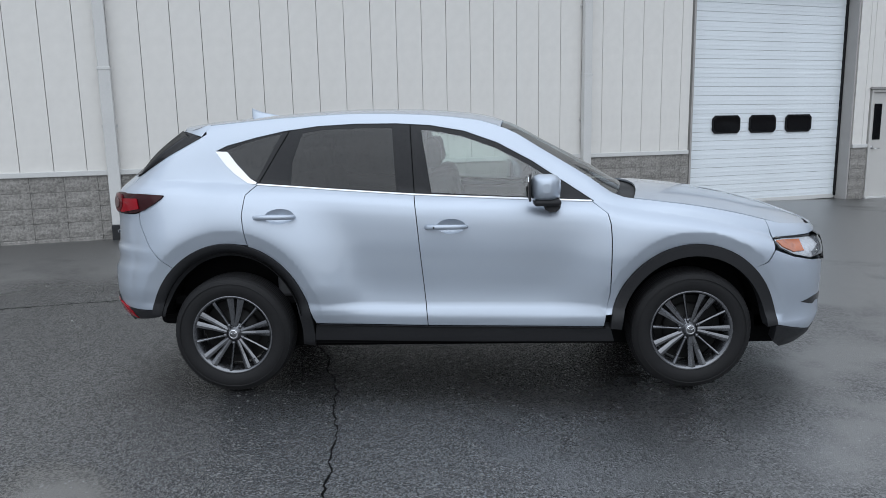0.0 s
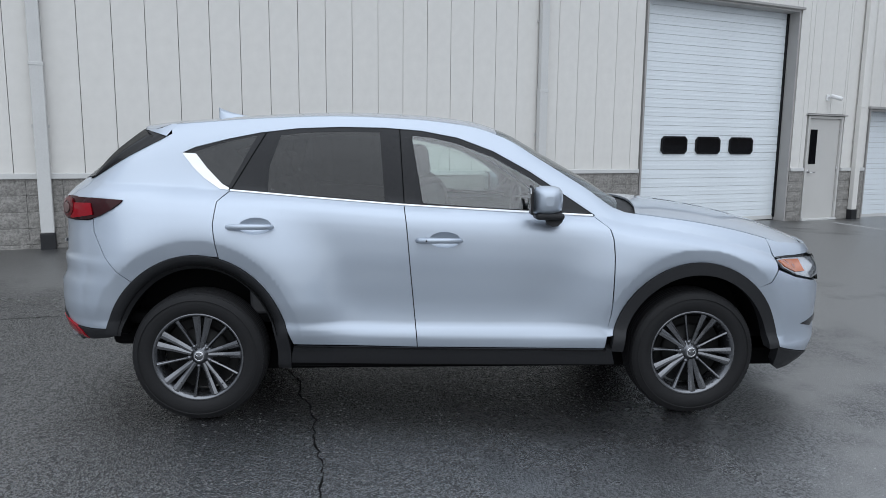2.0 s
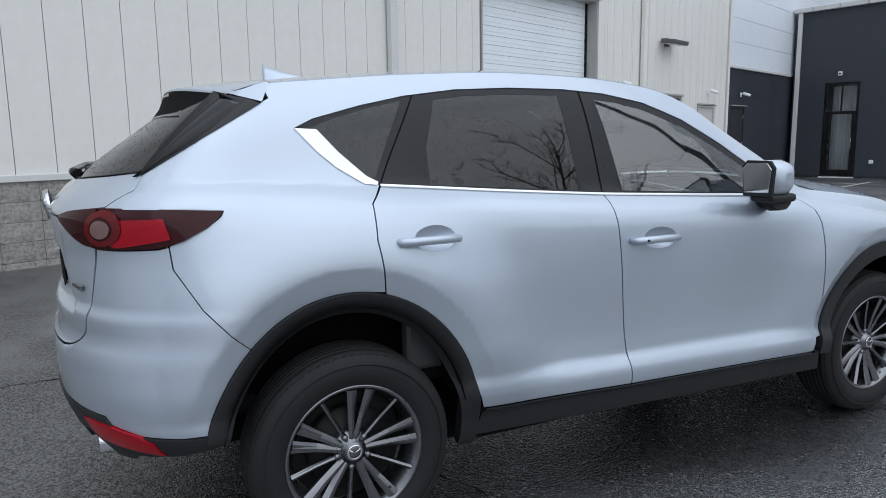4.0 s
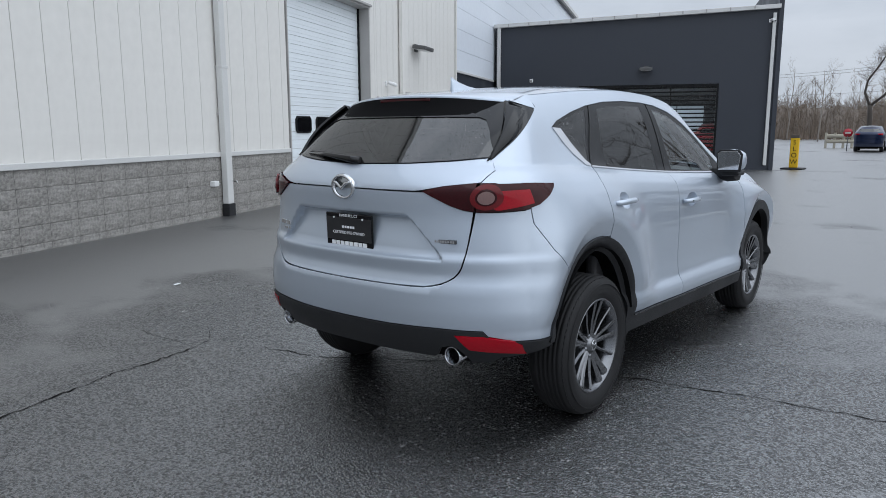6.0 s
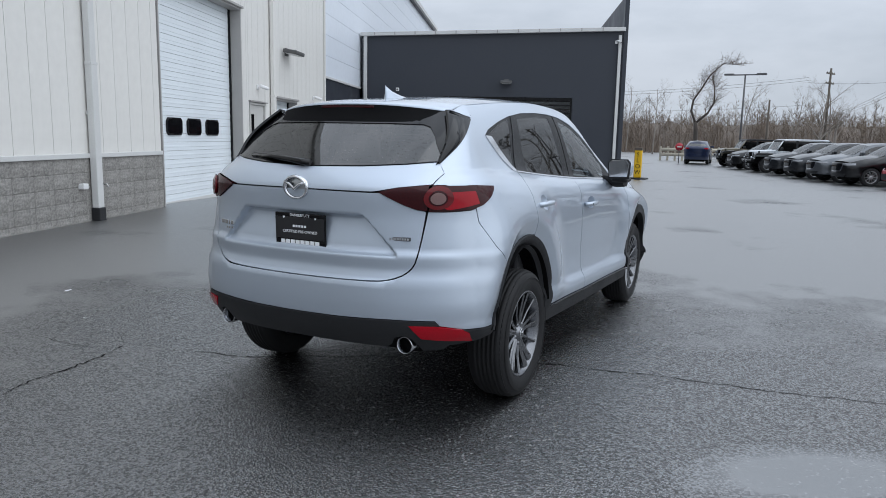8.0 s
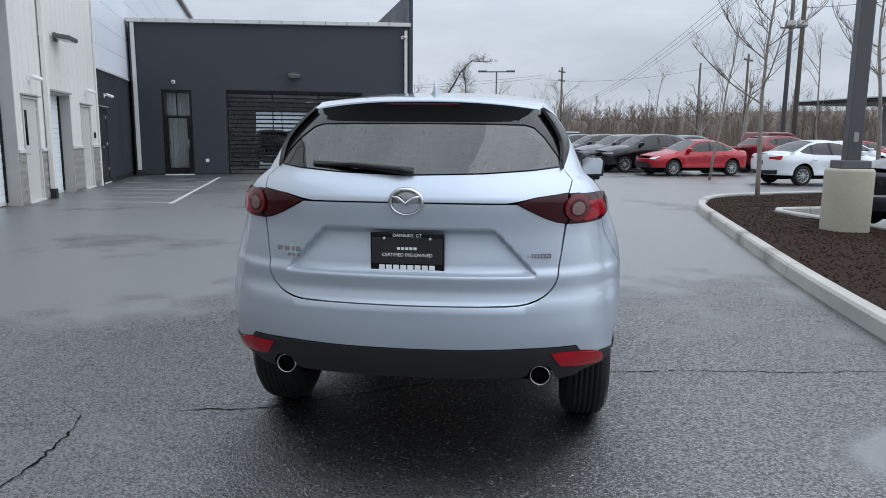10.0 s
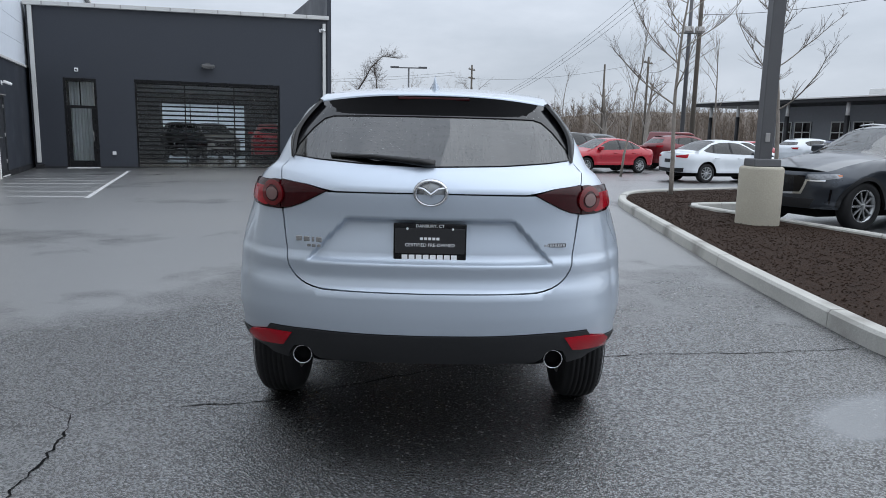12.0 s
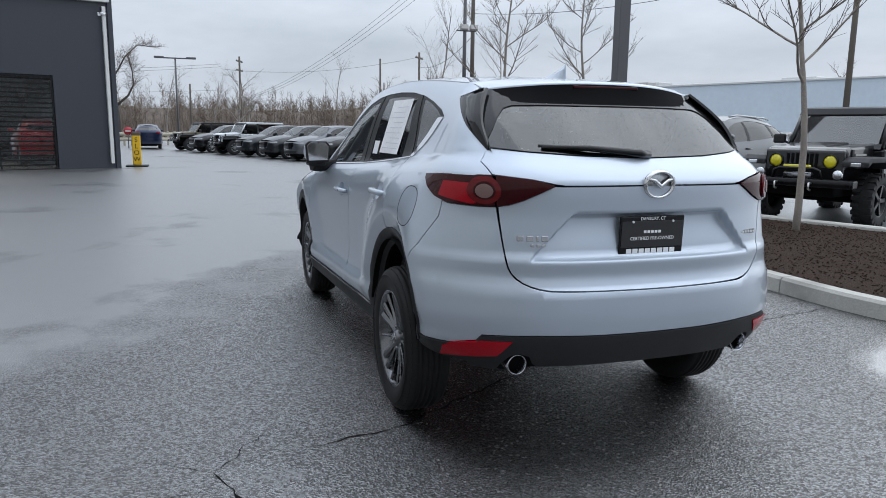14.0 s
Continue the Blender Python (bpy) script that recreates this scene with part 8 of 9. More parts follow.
# ---------------------------------------------------------------- trees, poles and distance
def grow(rnd, height, levels=4, spread=0.55, first=0.35, kids=(4, 7), lean=0.0, base_r=0.06, droop=0.0, up=0.55):
    """A bare tree: trunk, limbs and twigs as (points, radii) strands, level by level."""
    strands = [[] for _ in range(levels)]

    def limb(p, d, length, r, level):
        pts, rad = [p.copy()], [r]
        n = 7 if level == 0 else (5 if level < 3 else 3)
        for i in range(n):
            wob = 0.10 if level == 0 else 0.22
            d = (d + Vector((rnd.uniform(-wob, wob), rnd.uniform(-wob, wob), rnd.uniform(-wob, wob) * 0.5 + (0.05 if level else 0.12) * up))).normalized()
            p = p + d * (length / n)
            pts.append(p.copy())
            rad.append(r * (1 - 0.78 * (i + 1) / n))
        strands[level].append((pts, rad))
        if level + 1 < levels:
            count = rnd.randint(*kids) + (4 if level == 0 else 0)
            for k in range(count):
                t = rnd.uniform(first if level == 0 else 0.25, 0.97)
                i = min(int(t * n), n - 1)
                q = pts[i].lerp(pts[i + 1], t * n - i)
                axis = (pts[i + 1] - pts[i]).normalized()
                a = rnd.uniform(0, math.tau)
                side = axis.orthogonal().normalized()
                side = side * math.cos(a) + axis.cross(side) * math.sin(a)
                nd = (axis * (1 - spread) + side * spread + Vector((0, 0, 0.18 * up))).normalized()
                limb(q, nd, length * rnd.uniform(0.28, 0.50) * (1.15 - 0.5 * t if level == 0 else 1.0), max(0.0028, rad[i] * rnd.uniform(0.35, 0.6)), level + 1)

    limb(Vector((0, 0, -0.1)), Vector((lean, lean * 0.4, 1)).normalized(), height, base_r, 0)
    return strands


def bare_tree(m, seed, height, label, base_r=0.055, **kw):
    rnd = random.Random(seed)
    st = grow(rnd, height, base_r=base_r, **kw)
    t = thing("tree", m, label, "tree")
    bm = bmesh.new()
    for pts, rad in st[0]:
        tube_into(bm, pts, rad, 10)
    part("trunk", bm, M["bark"], t)
    bm = bmesh.new()
    for pts, rad in st[1]:
        tube_into(bm, pts, rad, 6, False)
    part("limb", bm, M["bark"], t)["kind"] = "stuff"
    bm = bmesh.new()
    for lev in st[2:]:
        for pts, rad in lev:
            tube_into(bm, pts, rad, 3, False)
    part("twig", bm, M["twig"], t)["kind"] = "stuff"
    return t


def street_tree(m, seed, label, fork=2.25, height=4.8, reach=1.9, limbs=8, base_r=0.06):
    """A young planted tree: bare stem, then long limbs that sweep out and up, all set with fine twigs."""
    rnd = random.Random(seed)
    t = thing("tree", m, label, "tree", "street trees")

    def sweep(p, d, length, r0, r1, n, rise, wob):
        pts, rad = [p.copy()], [r0]
        for i in range(n):
            d = (d + Vector((rnd.uniform(-wob, wob), rnd.uniform(-wob, wob), rise + rnd.uniform(-wob, wob) * 0.5))).normalized()
            p = p + d * (length / n)
            pts.append(p.copy())
            rad.append(r0 + (r1 - r0) * (i + 1) / n)
        return pts, rad

    stem = sweep(Vector((0, 0, -0.15)), Vector((0.02, 0.01, 1)), height + 0.15, base_r, 0.008, 12, 0.10, 0.07)
    part("trunk", tube(*stem, 12), M["bark"], t)
    twigs = bmesh.new()
    for k in range(limbs):
        z = fork + (height * 0.80 - fork) * (k / (limbs - 1)) ** 0.9
        f = (z + 0.15) / (height + 0.15) * 12
        i = min(11, int(f))
        p = stem[0][i].lerp(stem[0][i + 1], f - i)
        a = k * 2.4 + rnd.uniform(-0.35, 0.35)
        length = reach * (1.12 - 0.62 * k / limbs) * rnd.uniform(0.85, 1.15)
        pts, rad = sweep(p, Vector((math.cos(a), math.sin(a), 0.55)), length, stem[1][i] * 0.52, 0.006, 9, 0.10, 0.16)
        part("limb", tube(pts, rad, 7, False), M["bark"], t)
        for j in range(11):
            g = rnd.uniform(1.2, 8.9)
            i2 = int(g)
            q = pts[i2].lerp(pts[i2 + 1], g - i2)
            axis = (pts[i2 + 1] - pts[i2]).normalized()
            side = axis.cross(Vector((0, 0, 1))).normalized() * (1 if j % 2 else -1)
            d = (axis * 0.75 + side * rnd.uniform(0.4, 0.9) + Vector((0, 0, rnd.uniform(-0.1, 0.5)))).normalized()
            tp, tr = sweep(q, d, length * rnd.uniform(0.18, 0.42) * (1.2 - g / 14), max(0.005, rad[i2] * 0.5), 0.0028, 5, 0.06, 0.2)
            tube_into(twigs, tp, tr, 4, False)
            for h in range(4):
                c = rnd.randint(1, 4)
                d2 = (tp[c] - tp[c - 1]).normalized() + Vector((rnd.uniform(-0.9, 0.9), rnd.uniform(-0.9, 0.9), rnd.uniform(-0.2, 0.7)))
                sp, sr = sweep(tp[c], d2.normalized(), rnd.uniform(0.10, 0.30), 0.0034, 0.0022, 3, 0.04, 0.25)
                tube_into(twigs, sp, sr, 3, False)
    ob = part("twig", twigs, M["twig"], t)
    ob["kind"] = "stuff"
    return t


street_tree(pose(2.75, -5.82, 0.08, 0, 0, 130), 21, "young bare street tree in the mulch island", fork=1.95, height=4.9, reach=2.0, limbs=11, base_r=0.052)
street_tree(pose(11.75, -5.55, 0.06, 0, 0, 40), 8, "slim bare street tree at the island's end", fork=2.1, height=5.8, reach=1.9, limbs=10, base_r=0.058)
street_tree(pose(13.2, -8.65, 0.06, 0, 0, 200), 13, "slim bare street tree on the island", fork=2.1, height=6.2, reach=1.9, limbs=10, base_r=0.06)
bare_tree(pose(21.5, -6.8, 0.0, 0, 0, 10), 4, 5.8, "slender bare tree beside a red hatchback", base_r=0.05, first=0.25, spread=0.42, kids=(4, 6))
bare_tree(pose(30, -13.5, 0.0, 0, 0, 70), 5, 6.2, "slender bare tree in the far lot", base_r=0.06, first=0.25, spread=0.42, kids=(4, 6))


def far_spot(angle, dist, z=0.0):
    """A place seen from the rear of the car at that bearing, in degrees from straight ahead, and distance."""
    return Vector((-5.1 + dist * math.cos(radians(angle)), dist * math.sin(radians(angle)), z))


for k, (a, d, h, lean, lab) in enumerate(((-2.1, 92, 10.5, 0.0, "bare tree behind a utility pole"), (-13.0, 62, 8.5, 0.05, "bare tree at the edge of the lot"), (-16.0, 60, 9.0, 0.0, "bare tree at the edge of the lot"), (-3.0, 100, 8.5, 0.0, "bare tree beyond the lot"), (-37.5, 85, 9.5, 0.0, "bare tree behind the grey building"), (-46.5, 60, 9.0, 0.0, "bare tree behind the grey building"), (-9.0, 110, 9, 0.0, "bare tree beyond the lot"))):
    bare_tree(Matrix.Translation(far_spot(a, d, -0.2)) @ pose(0, 0, 0, 0, 0, k * 47), 61 + k, h * 0.66, lab, base_r=0.24, first=0.28, spread=0.5, kids=(5, 7), lean=lean)



M["dark_bark"] = mat("wet_dark_bark", (0.055, 0.046, 0.040), 0.9, vary=0.3, scale=1.5, fine=12)


def crooked_tree(m, seed, label):
    """A tall leaning tree whose two stems bend over to one side; x runs across the view."""
    rnd = random.Random(seed)
    t = thing("tree", m, label, "tree")
    trunk = [(0, 0, -0.3), (0.08, 0.1, 1.6), (0.0, 0, 3.0), (-0.1, 0, 4.0)]
    stems = [[(-0.1, 0, 3.9), (-0.65, 0.3, 5.4), (-0.45, 0.5, 6.7), (0.45, 0.3, 8.2), (1.2, 0.2, 9.6), (2.6, 0, 11.0), (4.3, 0, 10.9)], [(-0.1, 0, 3.9), (1.2, -0.3, 5.1), (1.85, -0.5, 6.4), (1.8, -0.3, 8.0), (1.5, 0, 9.5)]]
    part("trunk", tube(trunk, [0.29, 0.27, 0.25, 0.23], 9), M["dark_bark"], t)
    twigs = bmesh.new()
    for s in stems:
        pts = [Vector(p) for p in s]
        rad = [0.16 - 0.13 * i / (len(pts) - 1) for i in range(len(pts))]
        part("limb", tube(pts, rad, 7), M["dark_bark"], t)
        for k in range(60):
            g = min(len(pts) - 1.01, rnd.uniform(1.2, len(pts) - 1))
            i = int(g)
            p = pts[i].lerp(pts[i + 1], g - i)
            d = (pts[i + 1] - pts[i]).normalized() * 0.5 + Vector((rnd.uniform(-0.9, 0.9), rnd.uniform(-0.9, 0.9), rnd.uniform(-0.2, 0.9)))
            line = [p]
            for j in range(4):
                d = (d + Vector((rnd.uniform(-0.4, 0.4), rnd.uniform(-0.4, 0.4), rnd.uniform(-0.2, 0.3)))).normalized()
                line.append(line[-1] + d * rnd.uniform(0.3, 0.65))
            tube_into(twigs, line, [0.022, 0.017, 0.014, 0.011, 0.008], 3, False)
            for j in (1, 2, 3):
                for _ in range(3):
                    e = Vector((rnd.uniform(-1, 1), rnd.uniform(-1, 1), rnd.uniform(-0.5, 0.9))) * rnd.uniform(0.4, 0.9)
                    tube_into(twigs, [line[j], line[j] + e * 0.5, line[j] + e], [0.010, 0.008, 0.006], 3, False)
    part("twig", twigs, M["twig"], t)["kind"] = "stuff"
    return t


crooked_tree(Matrix.Translation((88.0, 10.2, -0.2)) @ pose(0, 0, 0, 0, 0, -75), 3, "tall crooked bare tree beyond the exit")

# woods: many thin bare stems, with brush at their feet
rnd = random.Random(77)
verts, faces = [], []


def sliver(p, q, w):
    d = (q - p)
    s = Vector((-d.y, d.x, 0))
    s = s.normalized() * w if s.length > 1e-4 else Vector((w, 0, 0))
    s2 = Vector((s.y, -s.x, 0)) if abs(d.z) > 0.5 * d.length else Vector((0, 0, w))
    b = len(verts)
    verts.extend([p + s, p - s * 0.5 + s2 * 0.8, p - s * 0.5 - s2 * 0.8, q])
    faces.extend([(b, b + 1, b + 3), (b + 1, b + 2, b + 3), (b + 2, b, b + 3)])


for k in range(2600):
    a, d = rnd.uniform(-48, 24), rnd.uniform(104, 150)
    if a < -28 and d < 125:
        d += 30
    base = far_spot(a, d, -0.4)
    h = rnd.uniform(3.5, 7.0) * (1.35 if rnd.random() < 0.12 else 1.0)
    tip = base + Vector((rnd.uniform(-0.6, 0.6), rnd.uniform(-0.6, 0.6), h))
    sliver(base, tip, rnd.uniform(0.04, 0.10))
    for j in range(14):
        t = rnd.uniform(0.25, 0.95)
        p = base.lerp(tip, t)
        q = p + Vector((rnd.uniform(-1.5, 1.5), rnd.uniform(-1.5, 1.5), rnd.uniform(0.5, 2.0))) * (1.2 - t)
        sliver(p, q, 0.028)
        for i in range(3):
            p2 = p.lerp(q, rnd.uniform(0.3, 0.9))
            sliver(p2, p2 + Vector((rnd.uniform(-0.7, 0.7), rnd.uniform(-0.7, 0.7), rnd.uniform(0.2, 0.9))), 0.022)
for k in range(5000):
    a, d = rnd.uniform(-50, 26), rnd.uniform(98, 112)
    base = far_spot(a, d, -0.5)
    sliver(base, base + Vector((rnd.uniform(-0.7, 0.7), rnd.uniform(-0.7, 0.7), rnd.uniform(1.2, 3.4))), rnd.uniform(0.03, 0.08))
me = bpy.data.meshes.new("woods")
me.from_pydata([tuple(v) for v in verts], [], faces)
M["brush"] = mat("winter_brush", (0.15, 0.115, 0.088), 0.95, vary=0.3, scale=0.15, fine=1.5)
me.materials.append(M["brush"])
tagged(new("woods", me), "far belt of bare brown winter woods and brush", "woods", kind="stuff")
# low wooded ridge
bm = bmesh.new()
rows = []
for i in range(260):
    a = -75 + i * 0.5
    col = []
    for j, (d, h) in enumerate(((112, 0.0), (116, 4.4), (240, 6.6), (420, 8.0), (520, 10.0 + 9 * smooth01(0, -22, a)), (640, 0.0))):
        wob = noise.noise((a * 0.11, j * 1.7, 4.0)) * (0.2 + 0.14 * h)
        if j in (1, 2, 4):
            wob += 0.9 * noise.noise((a * 1.7, j * 3.1, 1.0)) + 0.5 * noise.noise((a * 5.0, j * 2.1, 7.0))
        col.append(bm.verts.new(far_spot(a, d, h + wob - 0.3)))
    rows.append(col)
for p, q in zip(rows, rows[1:]):
    for j in range(5):
        bm.faces.new((p[j], p[j + 1], q[j + 1], q[j])).smooth = True
tagged(part("backdrop", bm, mat("far_wooded_ridge", (0.13, 0.108, 0.092), 1.0, vary=0.45, scale=0.25, fine=1.6)), "low wooded ridge on the horizon", "ridge", kind="structure")

# taller bare trees at the edge of the woods
for x, y, h, s in ((84, 14.5, 8.0, 41), (88, 5.0, 8.5, 42), (86, -15.0, 9.5, 44), (90, -0.5, 7.5, 45), (92, 19.5, 9.0, 46), (84, -30.0, 9.0, 47)):
    bare_tree(Matrix.Translation((x, y, -0.3)), s, h, "bare grey tree at the edge of the woods", base_r=0.09, first=0.28, spread=0.5, kids=(5, 7))
bare_tree(Matrix.Translation(far_spot(-2.7, 97, -0.3)), 43, 9.5, "broad bare tree behind a utility pole", base_r=0.12, first=0.22, spread=0.55, kids=(6, 8))

# small red sign by the exit
st = thing("stop_sign", Matrix.Translation((49.4, 6.1, dip(49.4, 6.1))) @ pose(0, 0, 0, 0, 0, 180), "small red octagonal sign on a short grey post", "sign")
part("post", tube([(0, 0, -0.1), (0, 0, 1.0)], 0.03, 8), M["post"], st)
part("plate", lathe_into(bmesh.new(), [(0.001, -0.012), (0.30, -0.012), (0.30, 0.012), (0.001, 0.012)], 8, pose(0, 0, 1.2, 0, 0, 90)), PAINT["red"], st, "red octagonal plate")
part("word_bar", box((0.013, -0.17, 1.16), (0.018, 0.17, 1.24)), M["cap_trim"], st, "white bar of lettering")

# guard fence at the exit
fence = thing("fence", Matrix(), "low pale guard fence at the end of the yard", "fence")
a, b = far_spot(8.0, 62), far_spot(2.0, 66)
for t in range(13):
    p = a.lerp(b, t / 12)
    part("post", box((p.x - 0.08, p.y - 0.08, -0.3), (p.x + 0.08, p.y + 0.08, 1.0), 0.01), M["concrete"], fence)
for z in (0.35, 0.75):
    part("rail", tube([a + Vector((0, 0, z)), b + Vector((0, 0, z))], 0.14, 6), M["concrete"], fence)


def lot_lamp(p, h):
    t = thing("street_lamp", Matrix.Translation(p), "tall twin-headed grey lot lamp", "street lamp", "lot lamps")
    part("pole", tube([(0, 0, -0.3), (0, 0, h)], [0.10, 0.07], 8), M["post"], t)
    part("cross_arm", box((-0.08, -1.2, h - 0.05), (0.08, 1.2, h + 0.05), 0.02), M["post"], t)
    for s in (-1, 1):
        part("lamp_head", box((-0.22, s * 1.3 - 0.4, h - 0.04), (0.22, s * 1.3 + 0.4, h + 0.12), 0.04), M["post"], t)


lot_lamp(Vector((62.5, 3.07, -0.1)), 7.3)


def utility_pole(p, h, r=0.15, arms=1, metal=False, turn=0.0):
    t = thing("utility_pole", Matrix.Translation(p) @ pose(0, 0, 0, 0, 0, turn), "plain grey steel mast beside the road" if metal else "weathered wooden utility pole with a cross-arm", "utility pole", "utility poles")
    part("mast", tube([(0, 0, -0.4), (0, 0, h)], [r, r * 0.7], 10), M["post" if metal else "pole_wood"], t)
    for k in range(arms):
        z = h - 0.6 - k * 1.1
        part("cross_arm", box((-0.07, -1.1, z - 0.07), (0.07, 1.1, z + 0.07), 0.01), M["pole_wood"], t)
        for y in (-0.95, -0.4, 0.4, 0.95):
            part("insulator", lathe_into(bmesh.new(), [(0.001, 0.0), (0.05, 0.0), (0.06, 0.06), (0.03, 0.14), (0.001, 0.15)], 8, pose(0, y, z + 0.07, 90, 0, 0)), M["jamb"], t)
    return t


POLES = [(-19.3, 52, 15, 0.17, 2, False), (-18.6, 50, 14, 0.15, 0, True), (-2.35, 95, 10.1, 0.16, 2, False), (1.3, 90, 6.3, 0.14, 0, False), (-15.8, 78, 9.5, 0.15, 1, False), (-46.0, 40, 13, 0.16, 1, False), (-12.6, 70, 8.0, 0.12, 0, False)]
heads = []
for a, d, h, r, arms, metal in POLES:
    p = far_spot(a, d)
    utility_pole(p, h, r, arms, metal, turn=a + 70)
    heads.append(p + Vector((0, 0, h - 0.5)))
fl = thing("floodlight", Matrix.Translation(far_spot(-18.9, 50.0, 8.2)), "pair of floodlights on a mast", "floodlight")
for y in (-0.35, 0.35):
    part("lamp_head", box((-0.25, y - 0.28, -0.15), (0.1, y + 0.28, 0.2), 0.04, pose(0, 0, 0, 0, 20, 0)), M["jamb"], fl)
part("arm", box((-0.06, -0.5, -0.2), (0.06, 0.9, -0.12), 0.01), M["post"], fl)


def cable(p, q, sag, r=0.016):
    pts = [p.lerp(q, i / 24) - Vector((0, 0, sag * 4 * (i / 24) * (1 - i / 24))) for i in range(25)]
    tagged(part("cable", tube(pts, r, 4, False), M["wire"]), "thin black overhead cable", "cable", "overhead cables")


for off in (0.0, -0.55, -1.1):
    cable(heads[0] + Vector((0, 0, 0.3 + off)), far_spot(-3.0, 110, 5.8 + off * 0.4), 1.6, 0.014)
for off in (0.0, -0.35):
    cable(far_spot(22, 110, 8.3 + off), far_spot(-1.0, 96, 9.2 + off), 0.8, 0.018)
cable(far_spot(-1.0, 96, 8.6), heads[4], 0.9, 0.016)
cable(far_spot(-1.0, 96, 6.0), far_spot(20, 105, 5.6), 0.5, 0.016)
cable(heads[0] + Vector((0, 0, -5.0)), heads[5] + Vector((0, 0, -2.5)), 0.9, 0.02)
cable(heads[0] + Vector((0, 0, -1.2)), heads[5] + Vector((0, 0, 2.0)), 1.2, 0.02)
cable(heads[4] + Vector((0, 0, -1)), heads[0] + Vector((0, 0, -6.5)), 0.8, 0.02)

# grey building with a canopy across the road
B0 = far_spot(-20.0, 69)
bld = thing("canopy_building", Matrix.Translation(B0) @ pose(0, 0, 0, 0, 0, -160.2), "low grey building with a flat dark canopy on slim columns", "building")
M["grey_block"] = mat("blue_grey_block_wall", (0.52, 0.59, 0.65), 0.8, vary=0.06, scale=0.4, fine=4)
M["grey_wall"] = mat("mid_grey_render", (0.24, 0.25, 0.27), 0.85, vary=0.08, scale=0.5, fine=5)
part("wall", box((3.6, 4.0, -0.4), (18.3, 14, 4.25), 0.03), M["grey_wall"], bld)
part("long_wall", box((18.3, 0.4, -0.4), (46, 15, 4.70), 0.03), M["grey_block"], bld)
part("canopy", box((-0.6, -0.6, 4.12), (18.4, 6, 4.42), 0.05), M["black_trim"], bld, "flat dark canopy")
part("canopy_edge", box((-0.7, -0.7, 4.40), (18.3, 6.1, 4.52), 0.03), M["cap_trim"], bld)
for x in (0.8, 4.1, 9.4, 14.8):
    col = part("column", tube([(x, 0.2, -0.4), (x, 0.2, 3.2)], 0.16, 10), M["black_trim"], bld)
    part("column_head", tube([(x, 0.2, 3.2), (x, 0.2, 4.15)], 0.13, 10), M["cap_trim"], col)
for x in (4.6, 6.6, 10.2, 12.2):
    w = part("shop_window", box((x, 3.94, 0.2), (x + 1.7, 4.0, 2.9), 0.02), M["gloss_black"], bld, "dark shop window")
    for z in (0.2, 2.0, 2.82):
        part("window_frame", box((x, 3.90, z), (x + 1.7, 3.95, z + 0.08)), M["cap_trim"], w)
    for dx in (0.0, 0.81, 1.62):
        part("window_frame", box((x + dx, 3.90, 0.2), (x + dx + 0.08, 3.95, 2.9)), M["cap_trim"], w)
for x, y, w, h in ((11.5, 6, 1.8, 0.75), (14.2, 7, 1.4, 0.9), (17.6, 6, 3.2, 0.55), (27, 5, 2.4, 0.6), (36, 6, 1.4, 0.6)):
    part("roof_unit", box((x, y, 4.25), (x + w, y + 2, 4.7 + h), 0.05), M["cap_trim"], bld)
part("chimney_box", box((15.2, 3.6, 4.4), (16.9, 4.7, 5.35), 0.03), M["jamb"], bld)
part("roof_edge", box((18.2, 0.3, 4.66), (46, 15.1, 4.78), 0.02), M["cap_trim"], bld)

# yellow SLOW sign
sp = Vector((24.17, 3.81, dip(24.17, 3.81)))
sign = thing("slow_sign", Matrix.Translation(sp) @ pose(0, 0, 0, 0, 0, 180), "yellow upright SLOW sign on a black rubber base", "sign")
part("base", box((-0.35, -0.38, 0.0), (0.35, 0.38, 0.06), 0.02), M["black_trim"], sign, "black rubber base")
part("panel", box((-0.05, -0.15, 0.06), (0.05, 0.15, 1.22), 0.03), M["yellow"], sign)
part("panel_head", box((-0.06, -0.155, 1.14), (0.06, 0.155, 1.26), 0.02), M["pole_wood"], sign)
for k, ch in enumerate("SLOW"):
    lettering(ch, 0.24, M["black_metal"], pose(0.052, 0, 0.98 - k * 0.235, 90, 0, 90), sign, 0.002)


# ---------------------------------------------------------------- pieces of the long wall
PITCH = 0.392


def panel_mesh(w, h, kind):
    bm = box((0.004, 0.0, 0.0), (w - 0.004, 0.03, h), 0.0)
    me = bm_mesh("wall_panel", bm)
    me.materials.append(M["panel"])
    return me


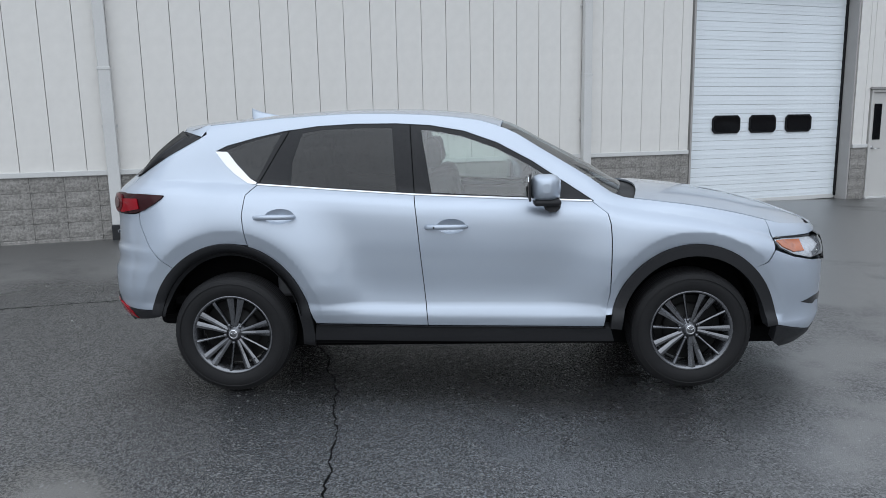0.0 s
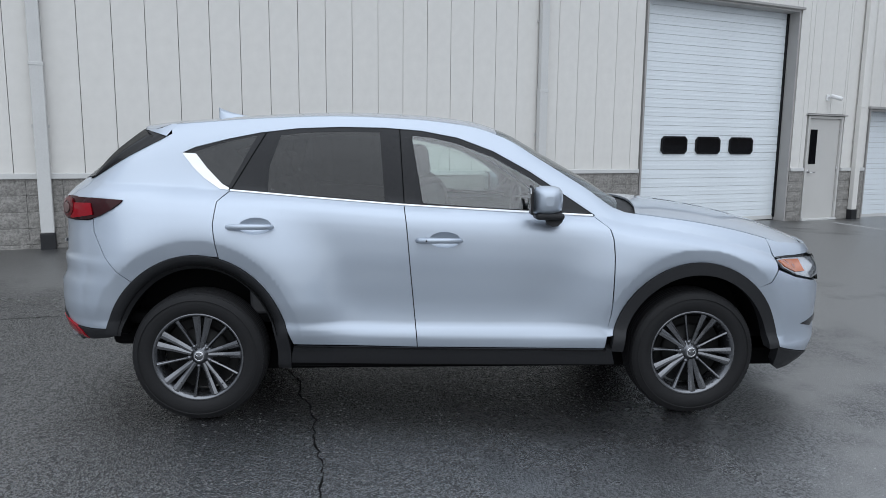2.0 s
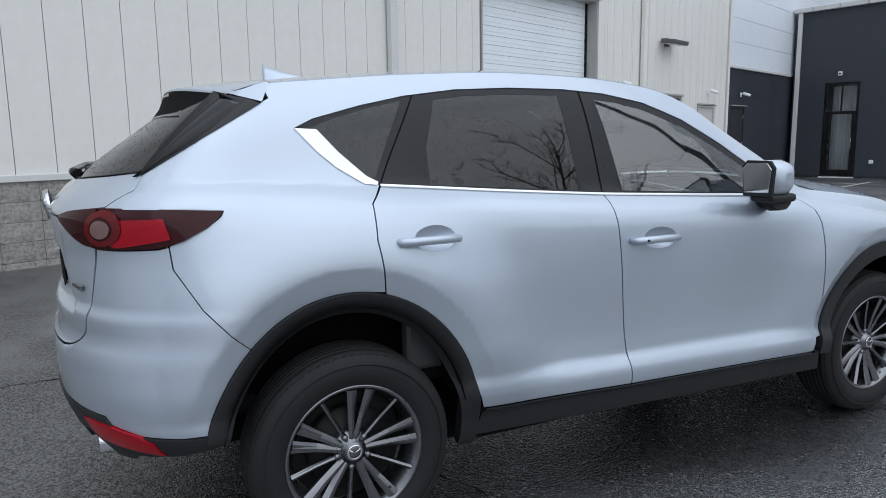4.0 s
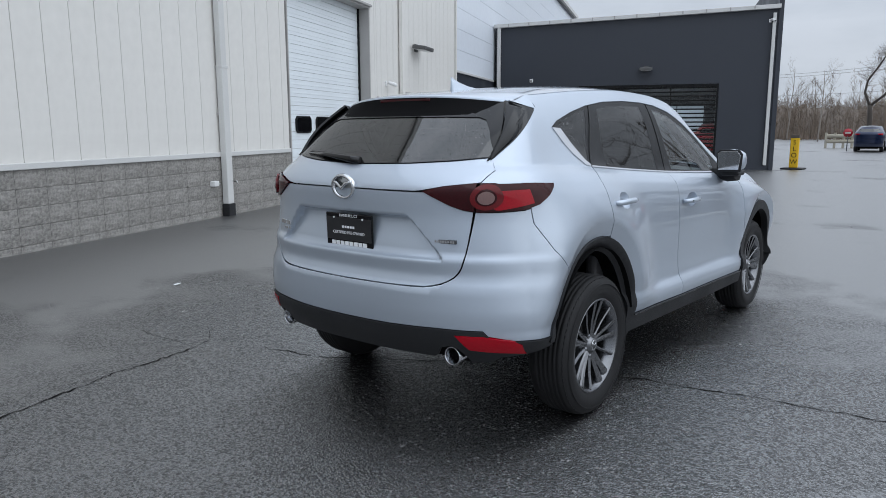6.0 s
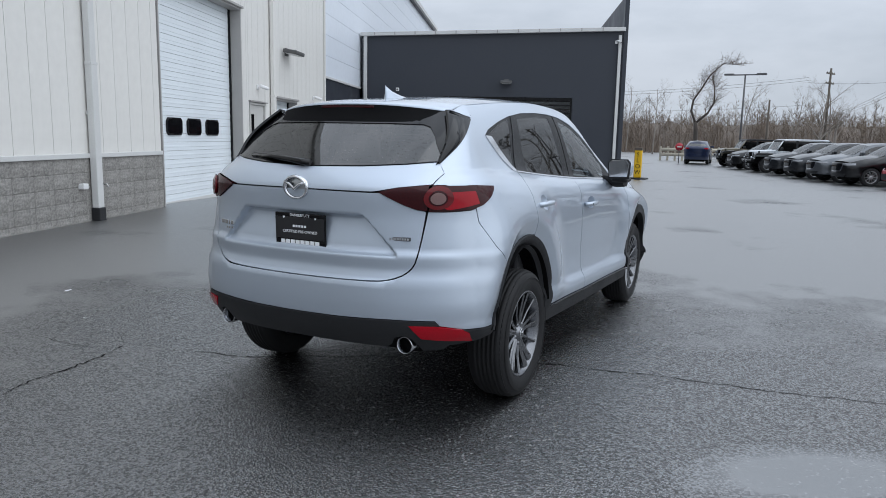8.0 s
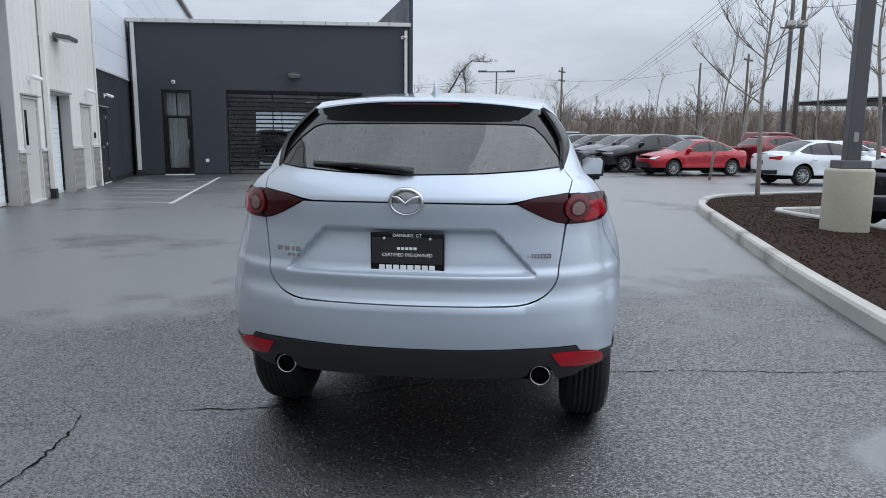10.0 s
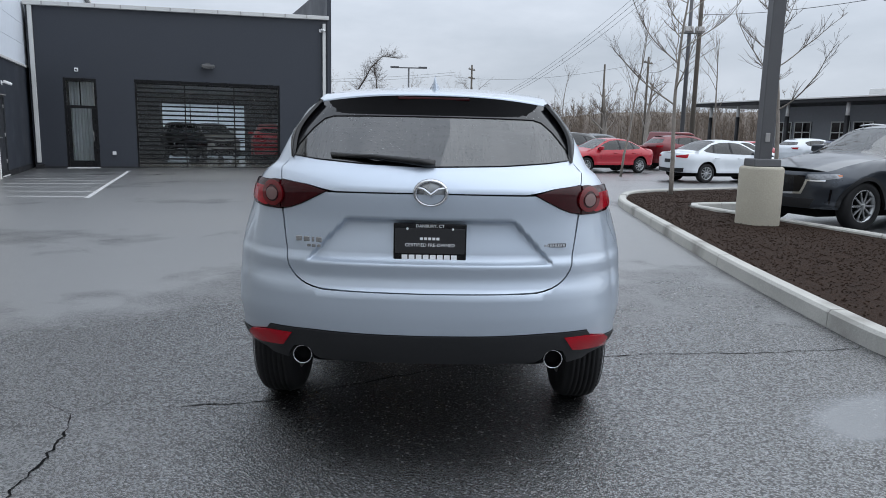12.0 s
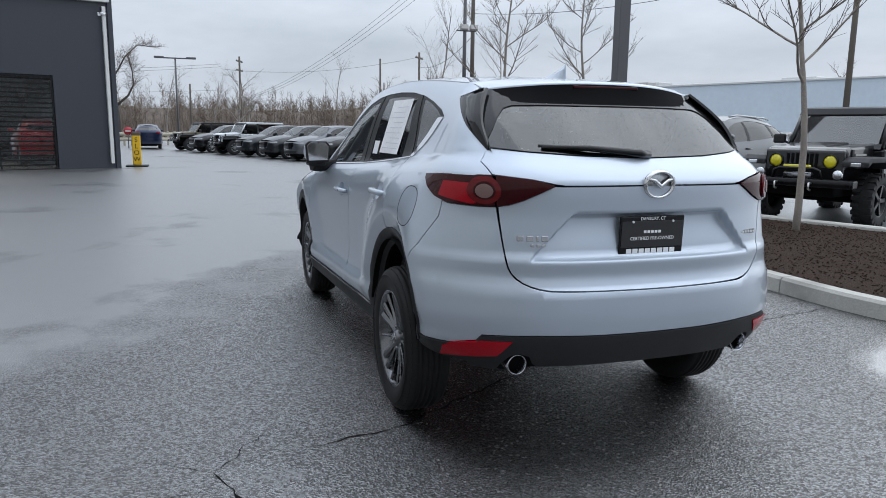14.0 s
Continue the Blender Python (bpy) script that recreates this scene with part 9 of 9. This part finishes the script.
shared = {}
k0 = int((-16 - 0.11) / PITCH)
for k in range(k0, 46):
    a, b = 0.11 + k * PITCH, 0.11 + (k + 1) * PITCH
    if a < -16 or b > 17.6:
        continue
    b = min(b, 17.5)
    spans = [(a, b, SKIRT + 0.06)]
    for o in OPEN:
        nxt = []
        for s0, s1, z in spans:
            if s1 <= o[0] - 0.04 or s0 >= o[1] + 0.04:
                nxt.append((s0, s1, z))
                continue
            if s0 < o[0] - 0.05:
                nxt.append((s0, o[0] - 0.04, z))
            if s1 > o[1] + 0.05:
                nxt.append((o[1] + 0.04, s1, z))
            nxt.append((max(s0, o[0] - 0.04), min(s1, o[1] + 0.04), o[3] + 0.05))
        spans = nxt
    for s0, s1, z in spans:
        if s1 - s0 < 0.02:
            continue
        key = (round(s1 - s0, 3), round(z, 3))
        if key not in shared:
            shared[key] = panel_mesh(s1 - s0, TOP - z, 0)
        o = new("wall_panel", shared[key])
        o.parent = wall_main
        o.location = (s0, WY, z)

# split-face blocks of the base
BL, BH = 0.406, 0.203


def block_mesh(w, seed):
    rnd = random.Random(seed)
    bm = bmesh.new()
    nx, nz = 5, 3
    grid = [[bm.verts.new((0.002 + (w - 0.004) * i / nx, (0.007 if i in (0, nx) or j in (0, nz) else rnd.uniform(-0.008, 0.004)), 0.002 + (BH - 0.004) * j / nz)) for j in range(nz + 1)] for i in range(nx + 1)]
    for i in range(nx):
        for j in range(nz):
            bm.faces.new((grid[i][j], grid[i + 1][j], grid[i + 1][j + 1], grid[i][j + 1]))
    rim = [grid[i][0] for i in range(nx + 1)] + [grid[nx][j] for j in range(1, nz + 1)] + [grid[i][nz] for i in range(nx - 1, -1, -1)] + [grid[0][j] for j in range(nz - 1, 0, -1)]
    back = [bm.verts.new((v.co.x, 0.05, v.co.z)) for v in rim]
    for i in range(len(rim)):
        j = (i + 1) % len(rim)
        bm.faces.new((rim[j], rim[i], back[i], back[j]))
    me = bm_mesh("block", bm)
    me.materials.append(M["cmu"])
    return me


blocks = {}
z_top = SKIRT - 0.01
for a, b in ((-9.0, 6.60), (10.42, 10.84), (11.92, 12.70), (14.52, 15.53), (16.64, 17.5)):
    for row_ in range(5):
        z = z_top - (row_ + 1) * BH
        u = a - (BL / 2 if row_ % 2 and a > -9 else 0)
        while u < b - 0.02:
            s0, s1 = max(u, a), min(u + BL, b)
            u += BL
            if s1 - s0 < 0.05:
                continue
            key = (round(s1 - s0, 2), random.randrange(6))
            if key not in blocks:
                blocks[key] = block_mesh(s1 - s0, hash(key) % 999 if False else int(key[0] * 100) + key[1])
            o = new("block", blocks[key])
            o.parent = wall_main
            o.location = (s0, WY - 0.012, z)
